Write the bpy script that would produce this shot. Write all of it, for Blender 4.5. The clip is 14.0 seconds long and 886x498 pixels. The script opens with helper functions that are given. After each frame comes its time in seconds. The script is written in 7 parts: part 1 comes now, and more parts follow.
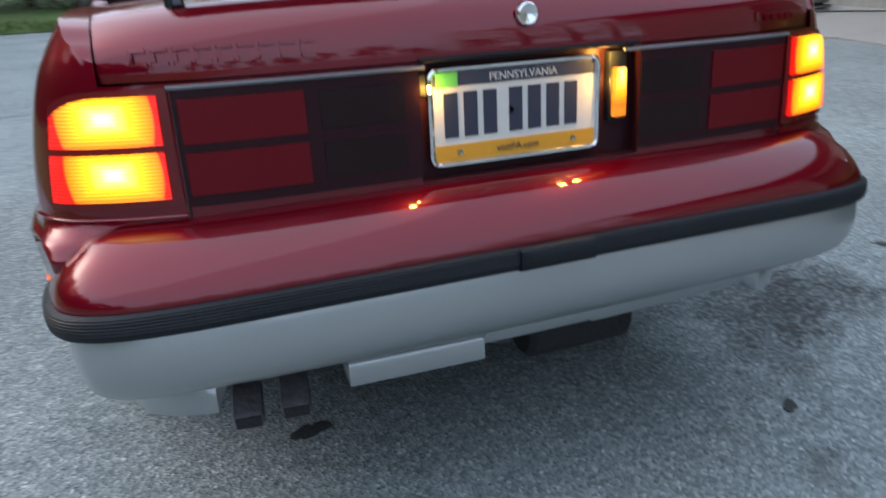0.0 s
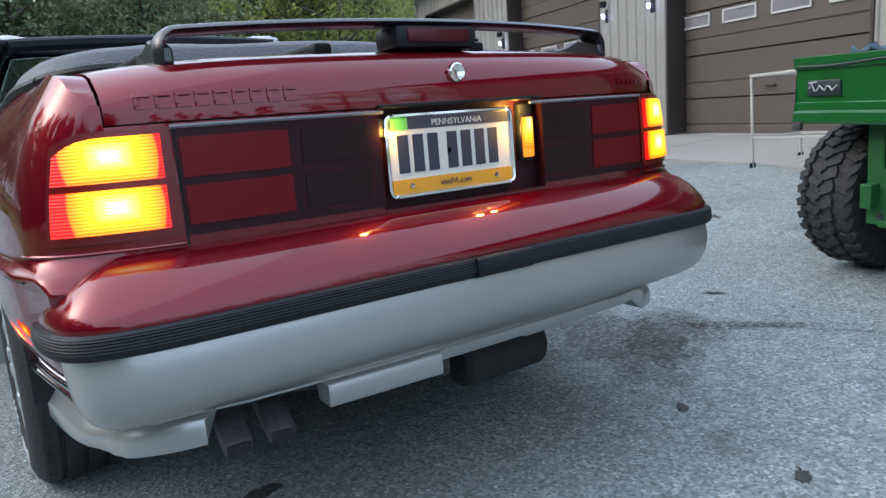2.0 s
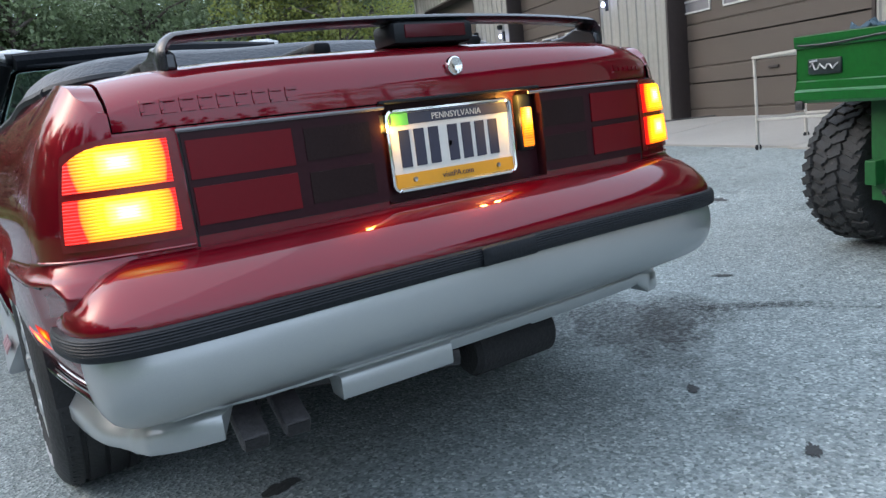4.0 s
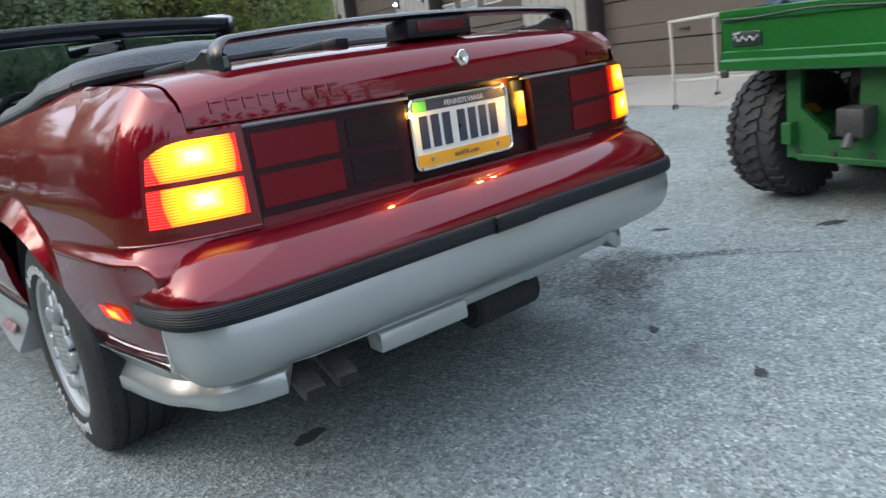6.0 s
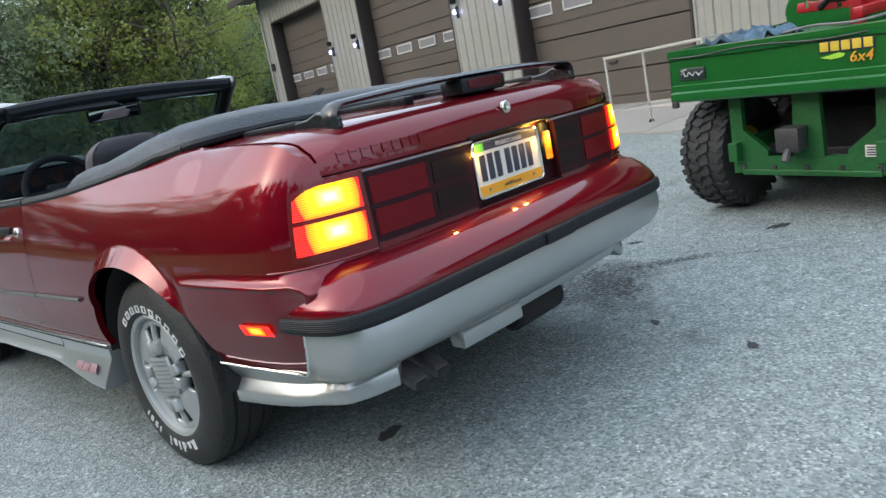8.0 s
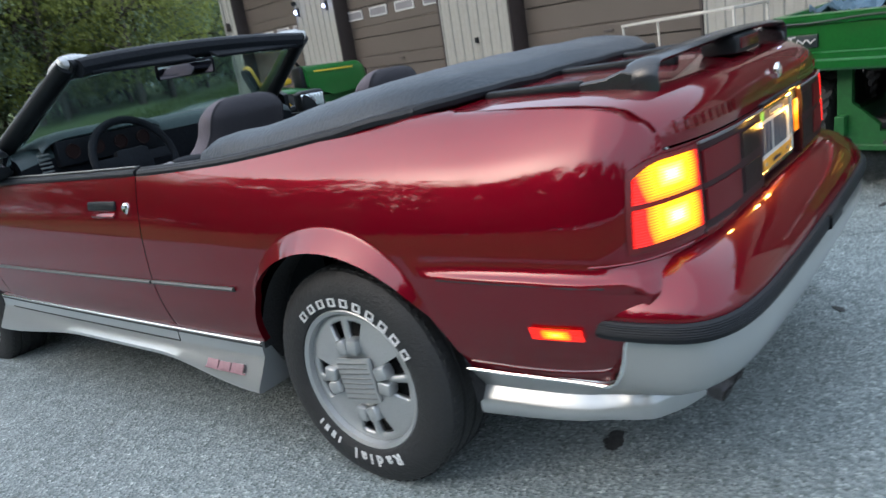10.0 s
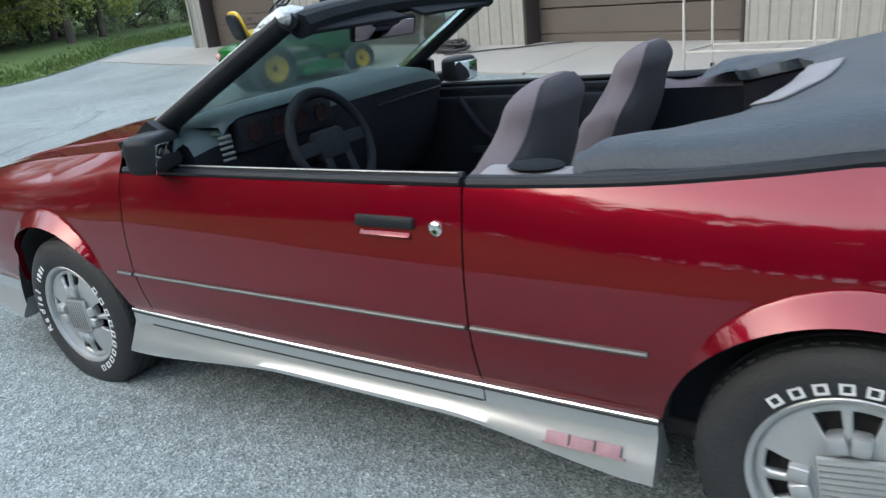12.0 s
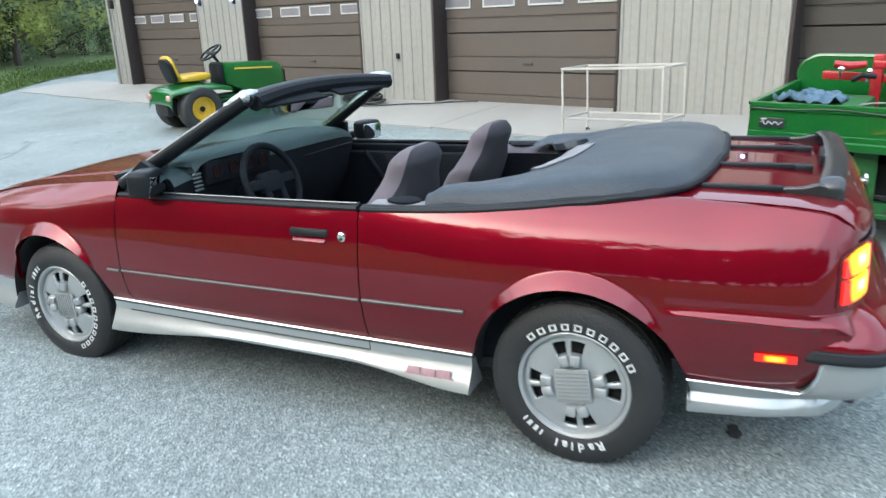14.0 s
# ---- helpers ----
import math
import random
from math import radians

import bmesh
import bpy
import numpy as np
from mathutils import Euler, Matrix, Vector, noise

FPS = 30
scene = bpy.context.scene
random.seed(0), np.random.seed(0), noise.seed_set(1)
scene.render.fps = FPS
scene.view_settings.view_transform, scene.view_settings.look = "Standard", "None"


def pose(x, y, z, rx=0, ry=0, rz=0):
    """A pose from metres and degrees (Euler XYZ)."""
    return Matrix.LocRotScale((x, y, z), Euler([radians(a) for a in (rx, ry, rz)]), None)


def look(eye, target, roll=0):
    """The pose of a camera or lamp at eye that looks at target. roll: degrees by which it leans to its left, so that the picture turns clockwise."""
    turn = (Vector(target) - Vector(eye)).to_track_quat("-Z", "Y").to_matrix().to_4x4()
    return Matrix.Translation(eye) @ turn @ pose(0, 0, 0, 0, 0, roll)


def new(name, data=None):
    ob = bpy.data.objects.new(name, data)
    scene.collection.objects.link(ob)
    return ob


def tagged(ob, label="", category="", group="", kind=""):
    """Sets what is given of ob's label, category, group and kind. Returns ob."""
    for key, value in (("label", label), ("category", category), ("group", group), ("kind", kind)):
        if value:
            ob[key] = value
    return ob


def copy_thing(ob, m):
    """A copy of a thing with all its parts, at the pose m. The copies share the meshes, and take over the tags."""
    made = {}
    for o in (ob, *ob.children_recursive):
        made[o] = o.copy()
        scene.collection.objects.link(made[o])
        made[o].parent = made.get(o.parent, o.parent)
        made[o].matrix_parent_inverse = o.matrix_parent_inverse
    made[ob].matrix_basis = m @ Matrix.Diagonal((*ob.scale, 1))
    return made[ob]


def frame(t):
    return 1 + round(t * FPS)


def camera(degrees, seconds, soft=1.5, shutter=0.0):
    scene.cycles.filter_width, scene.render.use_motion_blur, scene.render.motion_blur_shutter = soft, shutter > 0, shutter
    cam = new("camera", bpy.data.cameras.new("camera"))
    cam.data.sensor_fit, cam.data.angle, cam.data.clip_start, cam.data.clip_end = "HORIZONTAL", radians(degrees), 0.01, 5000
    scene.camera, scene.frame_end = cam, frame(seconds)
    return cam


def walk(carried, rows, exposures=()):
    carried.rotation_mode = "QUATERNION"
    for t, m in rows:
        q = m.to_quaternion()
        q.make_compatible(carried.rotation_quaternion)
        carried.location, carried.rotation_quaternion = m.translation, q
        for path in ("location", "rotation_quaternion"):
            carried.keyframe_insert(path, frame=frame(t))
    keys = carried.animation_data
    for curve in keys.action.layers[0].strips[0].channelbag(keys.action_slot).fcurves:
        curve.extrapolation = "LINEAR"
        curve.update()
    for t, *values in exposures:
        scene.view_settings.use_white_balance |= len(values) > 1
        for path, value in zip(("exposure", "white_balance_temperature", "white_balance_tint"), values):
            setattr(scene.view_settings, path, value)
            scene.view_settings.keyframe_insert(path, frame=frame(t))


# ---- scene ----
cam = camera(63.3, 14.0, soft=1.4, shutter=0.5)
PATH = [
    (0, (-0.545, -0.975, 0.943), (0.082, 0.795, 0.260), -3.0),
    (0.5, (-0.681, -0.913, 0.865), (0.272, 0.709, 0.185), -3.2),
    (1, (-0.764, -0.966, 0.873), (0.385, 0.607, 0.418), -5.4),
    (1.5, (-0.832, -1.06, 0.855), (0.282, 0.568, 0.526), -6.4),
    (2, (-0.863, -1.064, 0.794), (0.247, 0.566, 0.459), -4.8),
    (2.5, (-0.866, -1.078, 0.789), (0.24, 0.552, 0.449), -6.7),
    (5, (-0.888, -1.099, 0.788), (0.189, 0.55, 0.442), -7.5),
    (5.5, (-1.002, -1.181, 0.879), (0.09, 0.457, 0.528), -8.5),
    (6, (-1.158, -1.128, 0.875), (0.082, 0.369, 0.397), -8.4),
    (6.5, (-1.309, -1.155, 0.883), (0.073, 0.229, 0.463), -7.5),
    (6.8, (-1.430, -1.182, 0.917), (-0.013, 0.177, 0.521), -11.1),
    (7, (-1.494, -1.193, 0.937), (-0.069, 0.155, 0.543), -11.8),
    (7.2, (-1.543, -1.201, 0.936), (-0.139, 0.173, 0.559), -10.9),
    (9.3, (-1.759, -0.802, 1.063), (-0.378, 0.558, 0.571), -12.3),
    (9.5, (-1.801, -0.692, 1.077), (-0.405, 0.651, 0.58), -11.0),
    (9.9, (-1.918, -0.414, 1.079), (-0.465, 0.860, 0.567), -10.4),
    (10, (-1.936, -0.352, 1.079), (-0.452, 0.882, 0.557), -10.1),
    (10.5, (-1.917, -0.013, 1.088), (-0.433, 1.187, 0.488), -10.2),
    (11, (-2.059, 0.333, 1.100), (-0.499, 1.427, 0.480), -6.8),
    (11.5, (-2.141, 0.661, 1.278), (-0.585, 1.728, 0.615), -8.6),
    (12, (-2.119, 0.947, 1.289), (-0.553, 1.996, 0.620), -7.1),
    (12.5, (-2.185, 1.048, 1.379), (-0.572, 1.965, 0.630), -7.0),
    (13, (-2.352, 0.901, 1.451), (-0.679, 1.697, 0.698), -5.2),
    (13.5, (-2.617, 0.621, 1.515), (-0.968, 1.520, 0.828), -4.7),
    (13.6, (-2.706, 0.556, 1.504), (-1.037, 1.456, 0.890), -4.3),
    (14, (-2.951, 0.351, 1.482), (-1.236, 1.206, 0.908), -3.3),
]
LIGHT = [(0, 0.30, 6100, 14), (0.5, 0.38, 6100, 13), (1, 0.53, 6050, 13), (2.7, 0.60, 6050, 12), (5, 0.68, 6350, 13), (7.2, 0.68, 6500, 9), (9.5, 0.60, 6250, 11), (10.5, 0.67, 6200, 11), (11.5, 0.79, 6200, 10), (12, 0.87, 6250, 9), (12.5, 0.95, 6300, 8), (13, 1.00, 6250, 7), (13.5, 1.13, 6250, 7), (14, 1.20, 6250, 7)]
walk(cam, [(t, look(eye, target, roll)) for t, eye, target, roll in PATH], LIGHT)

# ---- light: an overcast evening ----
world = bpy.data.worlds.new("sky")
scene.world = world
world.use_nodes = True
wn = world.node_tree.nodes
sky = wn.new("ShaderNodeTexSky")
sky.sky_type = 'NISHITA'
sky.sun_disc = False
sky.sun_elevation, sky.sun_rotation = radians(30), radians(302)
sky.air_density, sky.dust_density, sky.ozone_density = 1.0, 9.0, 1.5
haze = wn.new("ShaderNodeMixRGB")
haze.inputs[0].default_value = 0.5
haze.inputs[2].default_value = (10.9, 12.9, 15.2, 1)
world.node_tree.links.new(sky.outputs[0], haze.inputs[1])
world.node_tree.links.new(haze.outputs[0], wn["Background"].inputs[0])
wn["Background"].inputs[1].default_value = 0.145
sun = new("sun", bpy.data.lights.new("sun", 'SUN'))
sun.data.energy, sun.data.angle, sun.data.color = 0.7, radians(95), (0.98, 0.97, 1.0)
sun.matrix_world = look((-7.0, 3.0, 13.0), (0, 0, 0))


# ---- materials ----
def mat(name, color, rough=0.5, metal=0.0, coat=0.0, bump=0.0, scale=20.0, vary=0.15, spec=0.5, detail_scale=None, random_vary=0.0, through_light=0.0):
    """A principled surface with colour that varies at two scales and fine relief."""
    m = bpy.data.materials.new(name)
    m.use_nodes = True
    nt = m.node_tree
    p = nt.nodes["Principled BSDF"]
    p.inputs["Roughness"].default_value = rough
    p.inputs["Metallic"].default_value = metal
    p.inputs["Coat Weight"].default_value = coat
    p.inputs["Coat Roughness"].default_value = 0.04 if coat == 1.0 else 0.02
    p.inputs["Coat IOR"].default_value = 1.54 if coat == 1.0 else 1.5
    p.inputs["Specular IOR Level"].default_value = spec
    tc = nt.nodes.new("ShaderNodeTexCoord")
    n1 = nt.nodes.new("ShaderNodeTexNoise")
    n1.inputs["Scale"].default_value, n1.inputs["Detail"].default_value = scale * 0.15, 4
    n2 = nt.nodes.new("ShaderNodeTexNoise")
    n2.inputs["Scale"].default_value, n2.inputs["Detail"].default_value = detail_scale or scale * 4, 5
    nt.links.new(tc.outputs["Object"], n1.inputs["Vector"])
    nt.links.new(tc.outputs["Object"], n2.inputs["Vector"])
    add = nt.nodes.new("ShaderNodeMath")
    add.operation = 'ADD'
    nt.links.new(n1.outputs["Fac"], add.inputs[0])
    nt.links.new(n2.outputs["Fac"], add.inputs[1])
    ramp = nt.nodes.new("ShaderNodeMapRange")
    ramp.inputs["From Min"].default_value, ramp.inputs["From Max"].default_value = 0.65, 1.35
    ramp.inputs["To Min"].default_value, ramp.inputs["To Max"].default_value = 1 - vary, 1 + vary
    nt.links.new(add.outputs[0], ramp.inputs["Value"])
    mul = nt.nodes.new("ShaderNodeVectorMath")
    mul.operation = 'SCALE'
    mul.inputs[0].default_value = color[:3]
    out = ramp.outputs["Result"]
    if random_vary:
        info = nt.nodes.new("ShaderNodeObjectInfo")
        rr = nt.nodes.new("ShaderNodeMapRange")
        rr.inputs["To Min"].default_value, rr.inputs["To Max"].default_value = 1 - random_vary, 1 + random_vary
        nt.links.new(info.outputs["Random"], rr.inputs["Value"])
        mm = nt.nodes.new("ShaderNodeMath")
        mm.operation = 'MULTIPLY'
        nt.links.new(out, mm.inputs[0])
        nt.links.new(rr.outputs["Result"], mm.inputs[1])
        out = mm.outputs[0]
    nt.links.new(out, mul.inputs["Scale"])
    nt.links.new(mul.outputs["Vector"], p.inputs["Base Color"])
    if through_light:
        tl = nt.nodes.new("ShaderNodeBsdfTranslucent")
        ms = nt.nodes.new("ShaderNodeMixShader")
        ms.inputs[0].default_value = through_light
        nt.links.new(mul.outputs["Vector"], tl.inputs["Color"])
        nt.links.new(p.outputs[0], ms.inputs[1])
        nt.links.new(tl.outputs[0], ms.inputs[2])
        nt.links.new(ms.outputs[0], nt.nodes["Material Output"].inputs[0])
    if bump:
        b = nt.nodes.new("ShaderNodeBump")
        b.inputs["Strength"].default_value, b.inputs["Distance"].default_value = bump, 0.01
        nt.links.new(n2.outputs["Fac"], b.inputs["Height"])
        nt.links.new(b.outputs["Normal"], p.inputs["Normal"])
    return m


def glowing(name, core, rim, strength, centre, reach, long_axis=0):
    """A lit lamp lens: bright round its bulb, deep red at the edge, with fine level ribs."""
    m = bpy.data.materials.new(name)
    m.use_nodes = True
    nt = m.node_tree
    p = nt.nodes["Principled BSDF"]
    p.inputs["Base Color"].default_value = (0.35, 0.01, 0.006, 1)
    p.inputs["Roughness"].default_value = 0.12
    tc = nt.nodes.new("ShaderNodeTexCoord")
    sub = nt.nodes.new("ShaderNodeVectorMath")
    sub.operation = 'SUBTRACT'
    sub.inputs[1].default_value = centre
    div = nt.nodes.new("ShaderNodeVectorMath")
    div.operation = 'DIVIDE'
    div.inputs[1].default_value = reach
    ab = nt.nodes.new("ShaderNodeVectorMath")
    ab.operation = 'ABSOLUTE'
    sp = nt.nodes.new("ShaderNodeSeparateXYZ")
    mx = nt.nodes.new("ShaderNodeMath")
    mx.operation = 'MAXIMUM'
    ln = nt.nodes.new("ShaderNodeVectorMath")
    ln.operation = 'LENGTH'
    av = nt.nodes.new("ShaderNodeMath")
    av.operation, av.inputs[2].default_value = 'MULTIPLY_ADD', 0.0
    half = nt.nodes.new("ShaderNodeMath")
    half.operation, half.inputs[1].default_value = 'MULTIPLY', 0.22
    nt.links.new(div.outputs[0], ab.inputs[0])
    nt.links.new(ab.outputs[0], sp.inputs[0])
    nt.links.new(sp.outputs[long_axis], mx.inputs[0])
    nt.links.new(sp.outputs[2], mx.inputs[1])
    nt.links.new(ln.outputs["Value"], half.inputs[0])
    av.inputs[1].default_value = 0.78
    nt.links.new(mx.outputs[0], av.inputs[0])
    nt.links.new(half.outputs[0], av.inputs[2])
    cr = nt.nodes.new("ShaderNodeValToRGB")
    e = cr.color_ramp.elements
    e[0].position, e[0].color = 0.0, (*core, 1)
    e[1].position, e[1].color = 1.0, (*rim, 1)
    for pos, c in ((0.26, (core[0], core[1] * 0.80, core[2] * 0.22)), (0.48, (core[0] * 0.80, core[1] * 0.50, 0.0)), (0.74, (core[0] * 0.66, core[1] * 0.26, 0.0)),
                   (0.90, (core[0] * 0.60, core[1] * 0.15, 0.0)), (0.95, rim)):
        e.new(pos).color = (*c, 1)
    wave = nt.nodes.new("ShaderNodeTexWave")
    wave.bands_direction = 'Z'
    wave.inputs["Scale"].default_value = 60
    bump = nt.nodes.new("ShaderNodeBump")
    bump.inputs["Strength"].default_value, bump.inputs["Distance"].default_value = 0.4, 0.002
    nt.links.new(tc.outputs["Object"], sub.inputs[0])
    nt.links.new(sub.outputs[0], div.inputs[0])
    nt.links.new(div.outputs[0], ln.inputs[0])
    nt.links.new(av.outputs[0], cr.inputs[0])
    nt.links.new(cr.outputs[0], p.inputs["Emission Color"])
    nt.links.new(tc.outputs["Object"], wave.inputs["Vector"])
    nt.links.new(wave.outputs["Fac"], bump.inputs["Height"])
    nt.links.new(bump.outputs[0], p.inputs["Normal"])
    wr = nt.nodes.new("ShaderNodeMapRange")
    wr.inputs["To Min"].default_value, wr.inputs["To Max"].default_value = strength * 0.62, strength * 1.2
    nt.links.new(wave.outputs["Fac"], wr.inputs["Value"])
    nt.links.new(wr.outputs["Result"], p.inputs["Emission Strength"])
    return m


PAINT = mat("burgundy metallic car paint", (0.139, 0.0013, 0.0085), 0.42, 0.58, 1.0, 0.0, 60, 0.06, detail_scale=900, spec=0.1)
PAINT.node_tree.nodes["Principled BSDF"].inputs["Specular Tint"].default_value = (0.7, 0.05, 0.09, 1)
SILVER = mat("silver car paint", (0.3432, 0.363, 0.363), 0.30, 0.62, 0.6, 0.0, 20, 0.06, detail_scale=700)
BLACKTRIM = mat("black rubber trim", (0.010, 0.012, 0.015), 0.5, 0, 0, 0.15, 40, 0.25, spec=0.22)
WING = mat("gloss black paint", (0.016, 0.018, 0.021), 0.22, 0, 0, 0.02, 40, 0.15, spec=0.6)
SATIN = mat("satin black paint", (0.011, 0.013, 0.015), 0.45, 0, 0, 0.05, 40, 0.2, spec=0.16)
UNDER = mat("dark underbody", (0.012, 0.012, 0.013), 0.85, 0, 0, 0.4, 30, 0.4)
CHROME = mat("chrome", (0.8, 0.8, 0.8), 0.08, 1.0, 0, 0, 20, 0.04)
ALLOY = mat("painted alloy", (0.36, 0.375, 0.375), 0.34, 0.55, 0.2, 0.03, 60, 0.08)
TYRE = mat("tyre rubber", (0.0128, 0.0136, 0.0144), 0.62, 0, 0, 0.3, 30, 0.3)
DUSTY_TYRE = mat("dusty tyre rubber", (0.02625, 0.027, 0.027), 0.75, 0, 0, 0.5, 20, 0.4)
LETTER = mat("white tyre lettering", (0.576, 0.584, 0.576), 0.6, 0, 0, 0, 60, 0.15)
REDLENS = mat("unlit red lens", (0.105, 0.002, 0.006), 0.32, 0, 0, 0, 20, 0.05, spec=0.18)
DARK_LENS = mat("dark red lens", (0.055, 0.002, 0.006), 0.25, 0, 0, 0, 20, 0.05, spec=0.3)
SMOKE = mat("smoked panel", (0.024, 0.006, 0.009), 0.35, 0, 0, 0.0, 20, 0.2, spec=0.15)
GREYPANEL = mat("dark grey panel insert", (0.019, 0.011, 0.011), 0.35, 0, 0, 0.1, 50, 0.2, spec=0.08)
VINYL = mat("blue-black vinyl", (0.014, 0.022, 0.031), 0.46, 0, 0, 0.3, 14, 0.35, detail_scale=120, spec=0.4)
VINYL.node_tree.nodes["Principled BSDF"].inputs["Sheen Weight"].default_value = 0.10
VINYL.node_tree.nodes["Principled BSDF"].inputs["Sheen Roughness"].default_value = 0.4
DASH = mat("dash vinyl", (0.0165, 0.0345, 0.039), 0.55, 0, 0, 0.25, 20, 0.2, detail_scale=400)
DARKTRIM = mat("dark interior trim", (0.007, 0.009, 0.012), 0.75, 0, 0, 0.3, 20, 0.3, spec=0.12)
FABRIC = mat("grey velour", (0.104, 0.0896, 0.1024), 0.95, 0, 0, 0.5, 14, 0.25, detail_scale=500)
FABRIC_DARK = mat("dark grey velour", (0.011, 0.012, 0.017), 0.95, 0, 0, 0.5, 14, 0.25, detail_scale=500, spec=0.1)
SEAT_BACK = mat("grey seat back", (0.026, 0.025, 0.031), 0.95, 0, 0, 0.5, 14, 0.25, detail_scale=500)
FABRIC_PALE = mat("pale grey cloth", (0.1944, 0.1908, 0.2016), 0.95, 0, 0, 0.4, 14, 0.2, detail_scale=400)
AGED_WHITE = mat("aged cream-white paint", (0.40, 0.385, 0.345), 0.5, 0, 0, 0.1, 20, 0.2)
WHITE = mat("white paint", (0.4675, 0.476, 0.4675), 0.5, 0, 0, 0.1, 20, 0.1)
PLATE_WHITE = mat("plate white", (0.592, 0.576, 0.528), 0.4, 0, 0, 0, 20, 0.05)
PLATE_YELLOW = mat("plate yellow", (0.6, 0.288, 0.016), 0.4, 0, 0, 0, 20, 0.05)
PLATE_BLUE = mat("plate dark band", (0.03, 0.035, 0.06), 0.4, 0, 0, 0, 20, 0.05)
PLATE_GREEN = mat("plate sticker", (0.10, 0.45, 0.08), 0.5, 0, 0, 0, 20, 0.05)
INK = mat("dark plate lettering", (0.02, 0.025, 0.05), 0.5, 0, 0, 0, 20, 0.05)
GREEN = mat("farm green paint", (0.00528, 0.099, 0.01584), 0.30, 0, 0.6, 0.03, 16, 0.18)
GREEN_DULL = mat("dull green paint", (0.00792, 0.0825, 0.01716), 0.5, 0, 0, 0.1, 10, 0.3)
YELLOW = mat("farm yellow paint", (0.5184, 0.3312, 0.0144), 0.4, 0, 0.3, 0.03, 16, 0.12)
DECAL_YELLOW = mat("yellow decal", (0.6, 0.44, 0.04), 0.5, 0, 0, 0, 16, 0.1)
DECAL_ORANGE = mat("orange-yellow decal", (0.6, 0.29, 0.026), 0.5, 0, 0, 0, 16, 0.1)
DECAL_LIME = mat("lime decal", (0.30, 0.55, 0.05), 0.5, 0, 0, 0, 16, 0.1)
BADGE = mat("dark badge", (0.02, 0.03, 0.03), 0.4, 0, 0, 0, 16, 0.1)
REDPAINT = mat("red enamel", (0.324, 0.00864, 0.0144), 0.4, 0, 0.2, 0.05, 16, 0.15)
BLUECLOTH = mat("blue cloth", (0.07, 0.125, 0.175), 0.9, 0, 0, 0.4, 10, 0.3)
STEEL = mat("bare steel", (0.28, 0.28, 0.272), 0.45, 0.9, 0, 0.1, 20, 0.25)
RUST = mat("sooty steel", (0.055, 0.053, 0.054), 0.45, 0.3, 0, 0.3, 20, 0.4)
SIDING = mat("off-white steel siding", (0.262, 0.258, 0.232), 0.5, 0, 0, 0.05, 3, 0.10)
DOORBROWN = mat("taupe garage door", (0.084, 0.0693, 0.0581), 0.5, 0, 0, 0.10, 5, 0.10, detail_scale=300)
# darker copy of the door colour: shade on the end door is painted in
DOORSHADED = mat("garage door darkened for shade", (0.040, 0.036, 0.029), 0.5, 0, 0, 0.10, 5, 0.10, detail_scale=300)
JAMB = mat("dark brown trim", (0.0364, 0.028, 0.0266), 0.5, 0, 0, 0.05, 5, 0.15)
ROOFING = mat("dark steel roof", (0.05, 0.045, 0.043), 0.5, 0.2, 0, 0.05, 4, 0.2)
CONCRETE = mat("pale concrete", (0.2738, 0.2664, 0.2442), 0.85, 0, 0, 0.3, 4, 0.16, detail_scale=90)
GRASS = mat("mown grass", (0.068, 0.108, 0.0224), 0.95, 0, 0, 0.8, 2, 0.35, detail_scale=60)
# backlit shade put into the leaf colour of trees met only in reflections
LEAF_BACKLIT = mat("leaves darkened as if backlit", (0.045, 0.07, 0.038), 0.7, 0, 0, 0, 2, 0.35, random_vary=0.25)
# paler than real leaves: the brightness of haze is put into this colour
LEAF_HAZED = mat("summer leaves paled for haze", (0.42, 0.50, 0.32), 0.6, 0, 0, 0, 2, 0.35, random_vary=0.25, through_light=0.62)
LEAF_LIGHT = mat("lighter leaves", (0.29, 0.32, 0.09), 0.6, 0, 0, 0, 2, 0.35, random_vary=0.2, through_light=0.6)
# low growth made darker than the crowns: canopy shade put into its colour
LEAF_UNDER_SHADE = mat("leaves darkened for shade under the wood", (0.20, 0.26, 0.145), 0.6, 0, 0, 0, 2, 0.35, random_vary=0.25, through_light=0.62)
BARK = mat("bark", (0.075, 0.06, 0.05), 0.9, 0, 0, 0.8, 8, 0.4)
OILSPOT = mat("oil spot", (0.0294, 0.0315, 0.0315), 0.8, 0, 0, 0.4, 20, 0.4)

LAMP_GLASS = bpy.data.materials.new("clear glass")
LAMP_GLASS.use_nodes = True
gp = LAMP_GLASS.node_tree.nodes["Principled BSDF"]
gp.inputs["Transmission Weight"].default_value = 1.0
gp.inputs["Roughness"].default_value = 0.02
gp.inputs["IOR"].default_value = 1.45
gp.inputs["Base Color"].default_value = (0.52, 0.67, 0.65, 1)
MIRROR = mat("mirror", (0.62, 0.66, 0.68), 0.02, 1.0, 0, 0, 20, 0.0)


def emitter(name, color, strength):
    m = bpy.data.materials.new(name)
    m.use_nodes = True
    p = m.node_tree.nodes["Principled BSDF"]
    p.inputs["Base Color"].default_value = (*color, 1)
    p.inputs["Emission Color"].default_value = (*color, 1)
    p.inputs["Emission Strength"].default_value = strength
    return m


LED = emitter("cold white lamp", (0.50, 0.56, 1.0), 14.0)


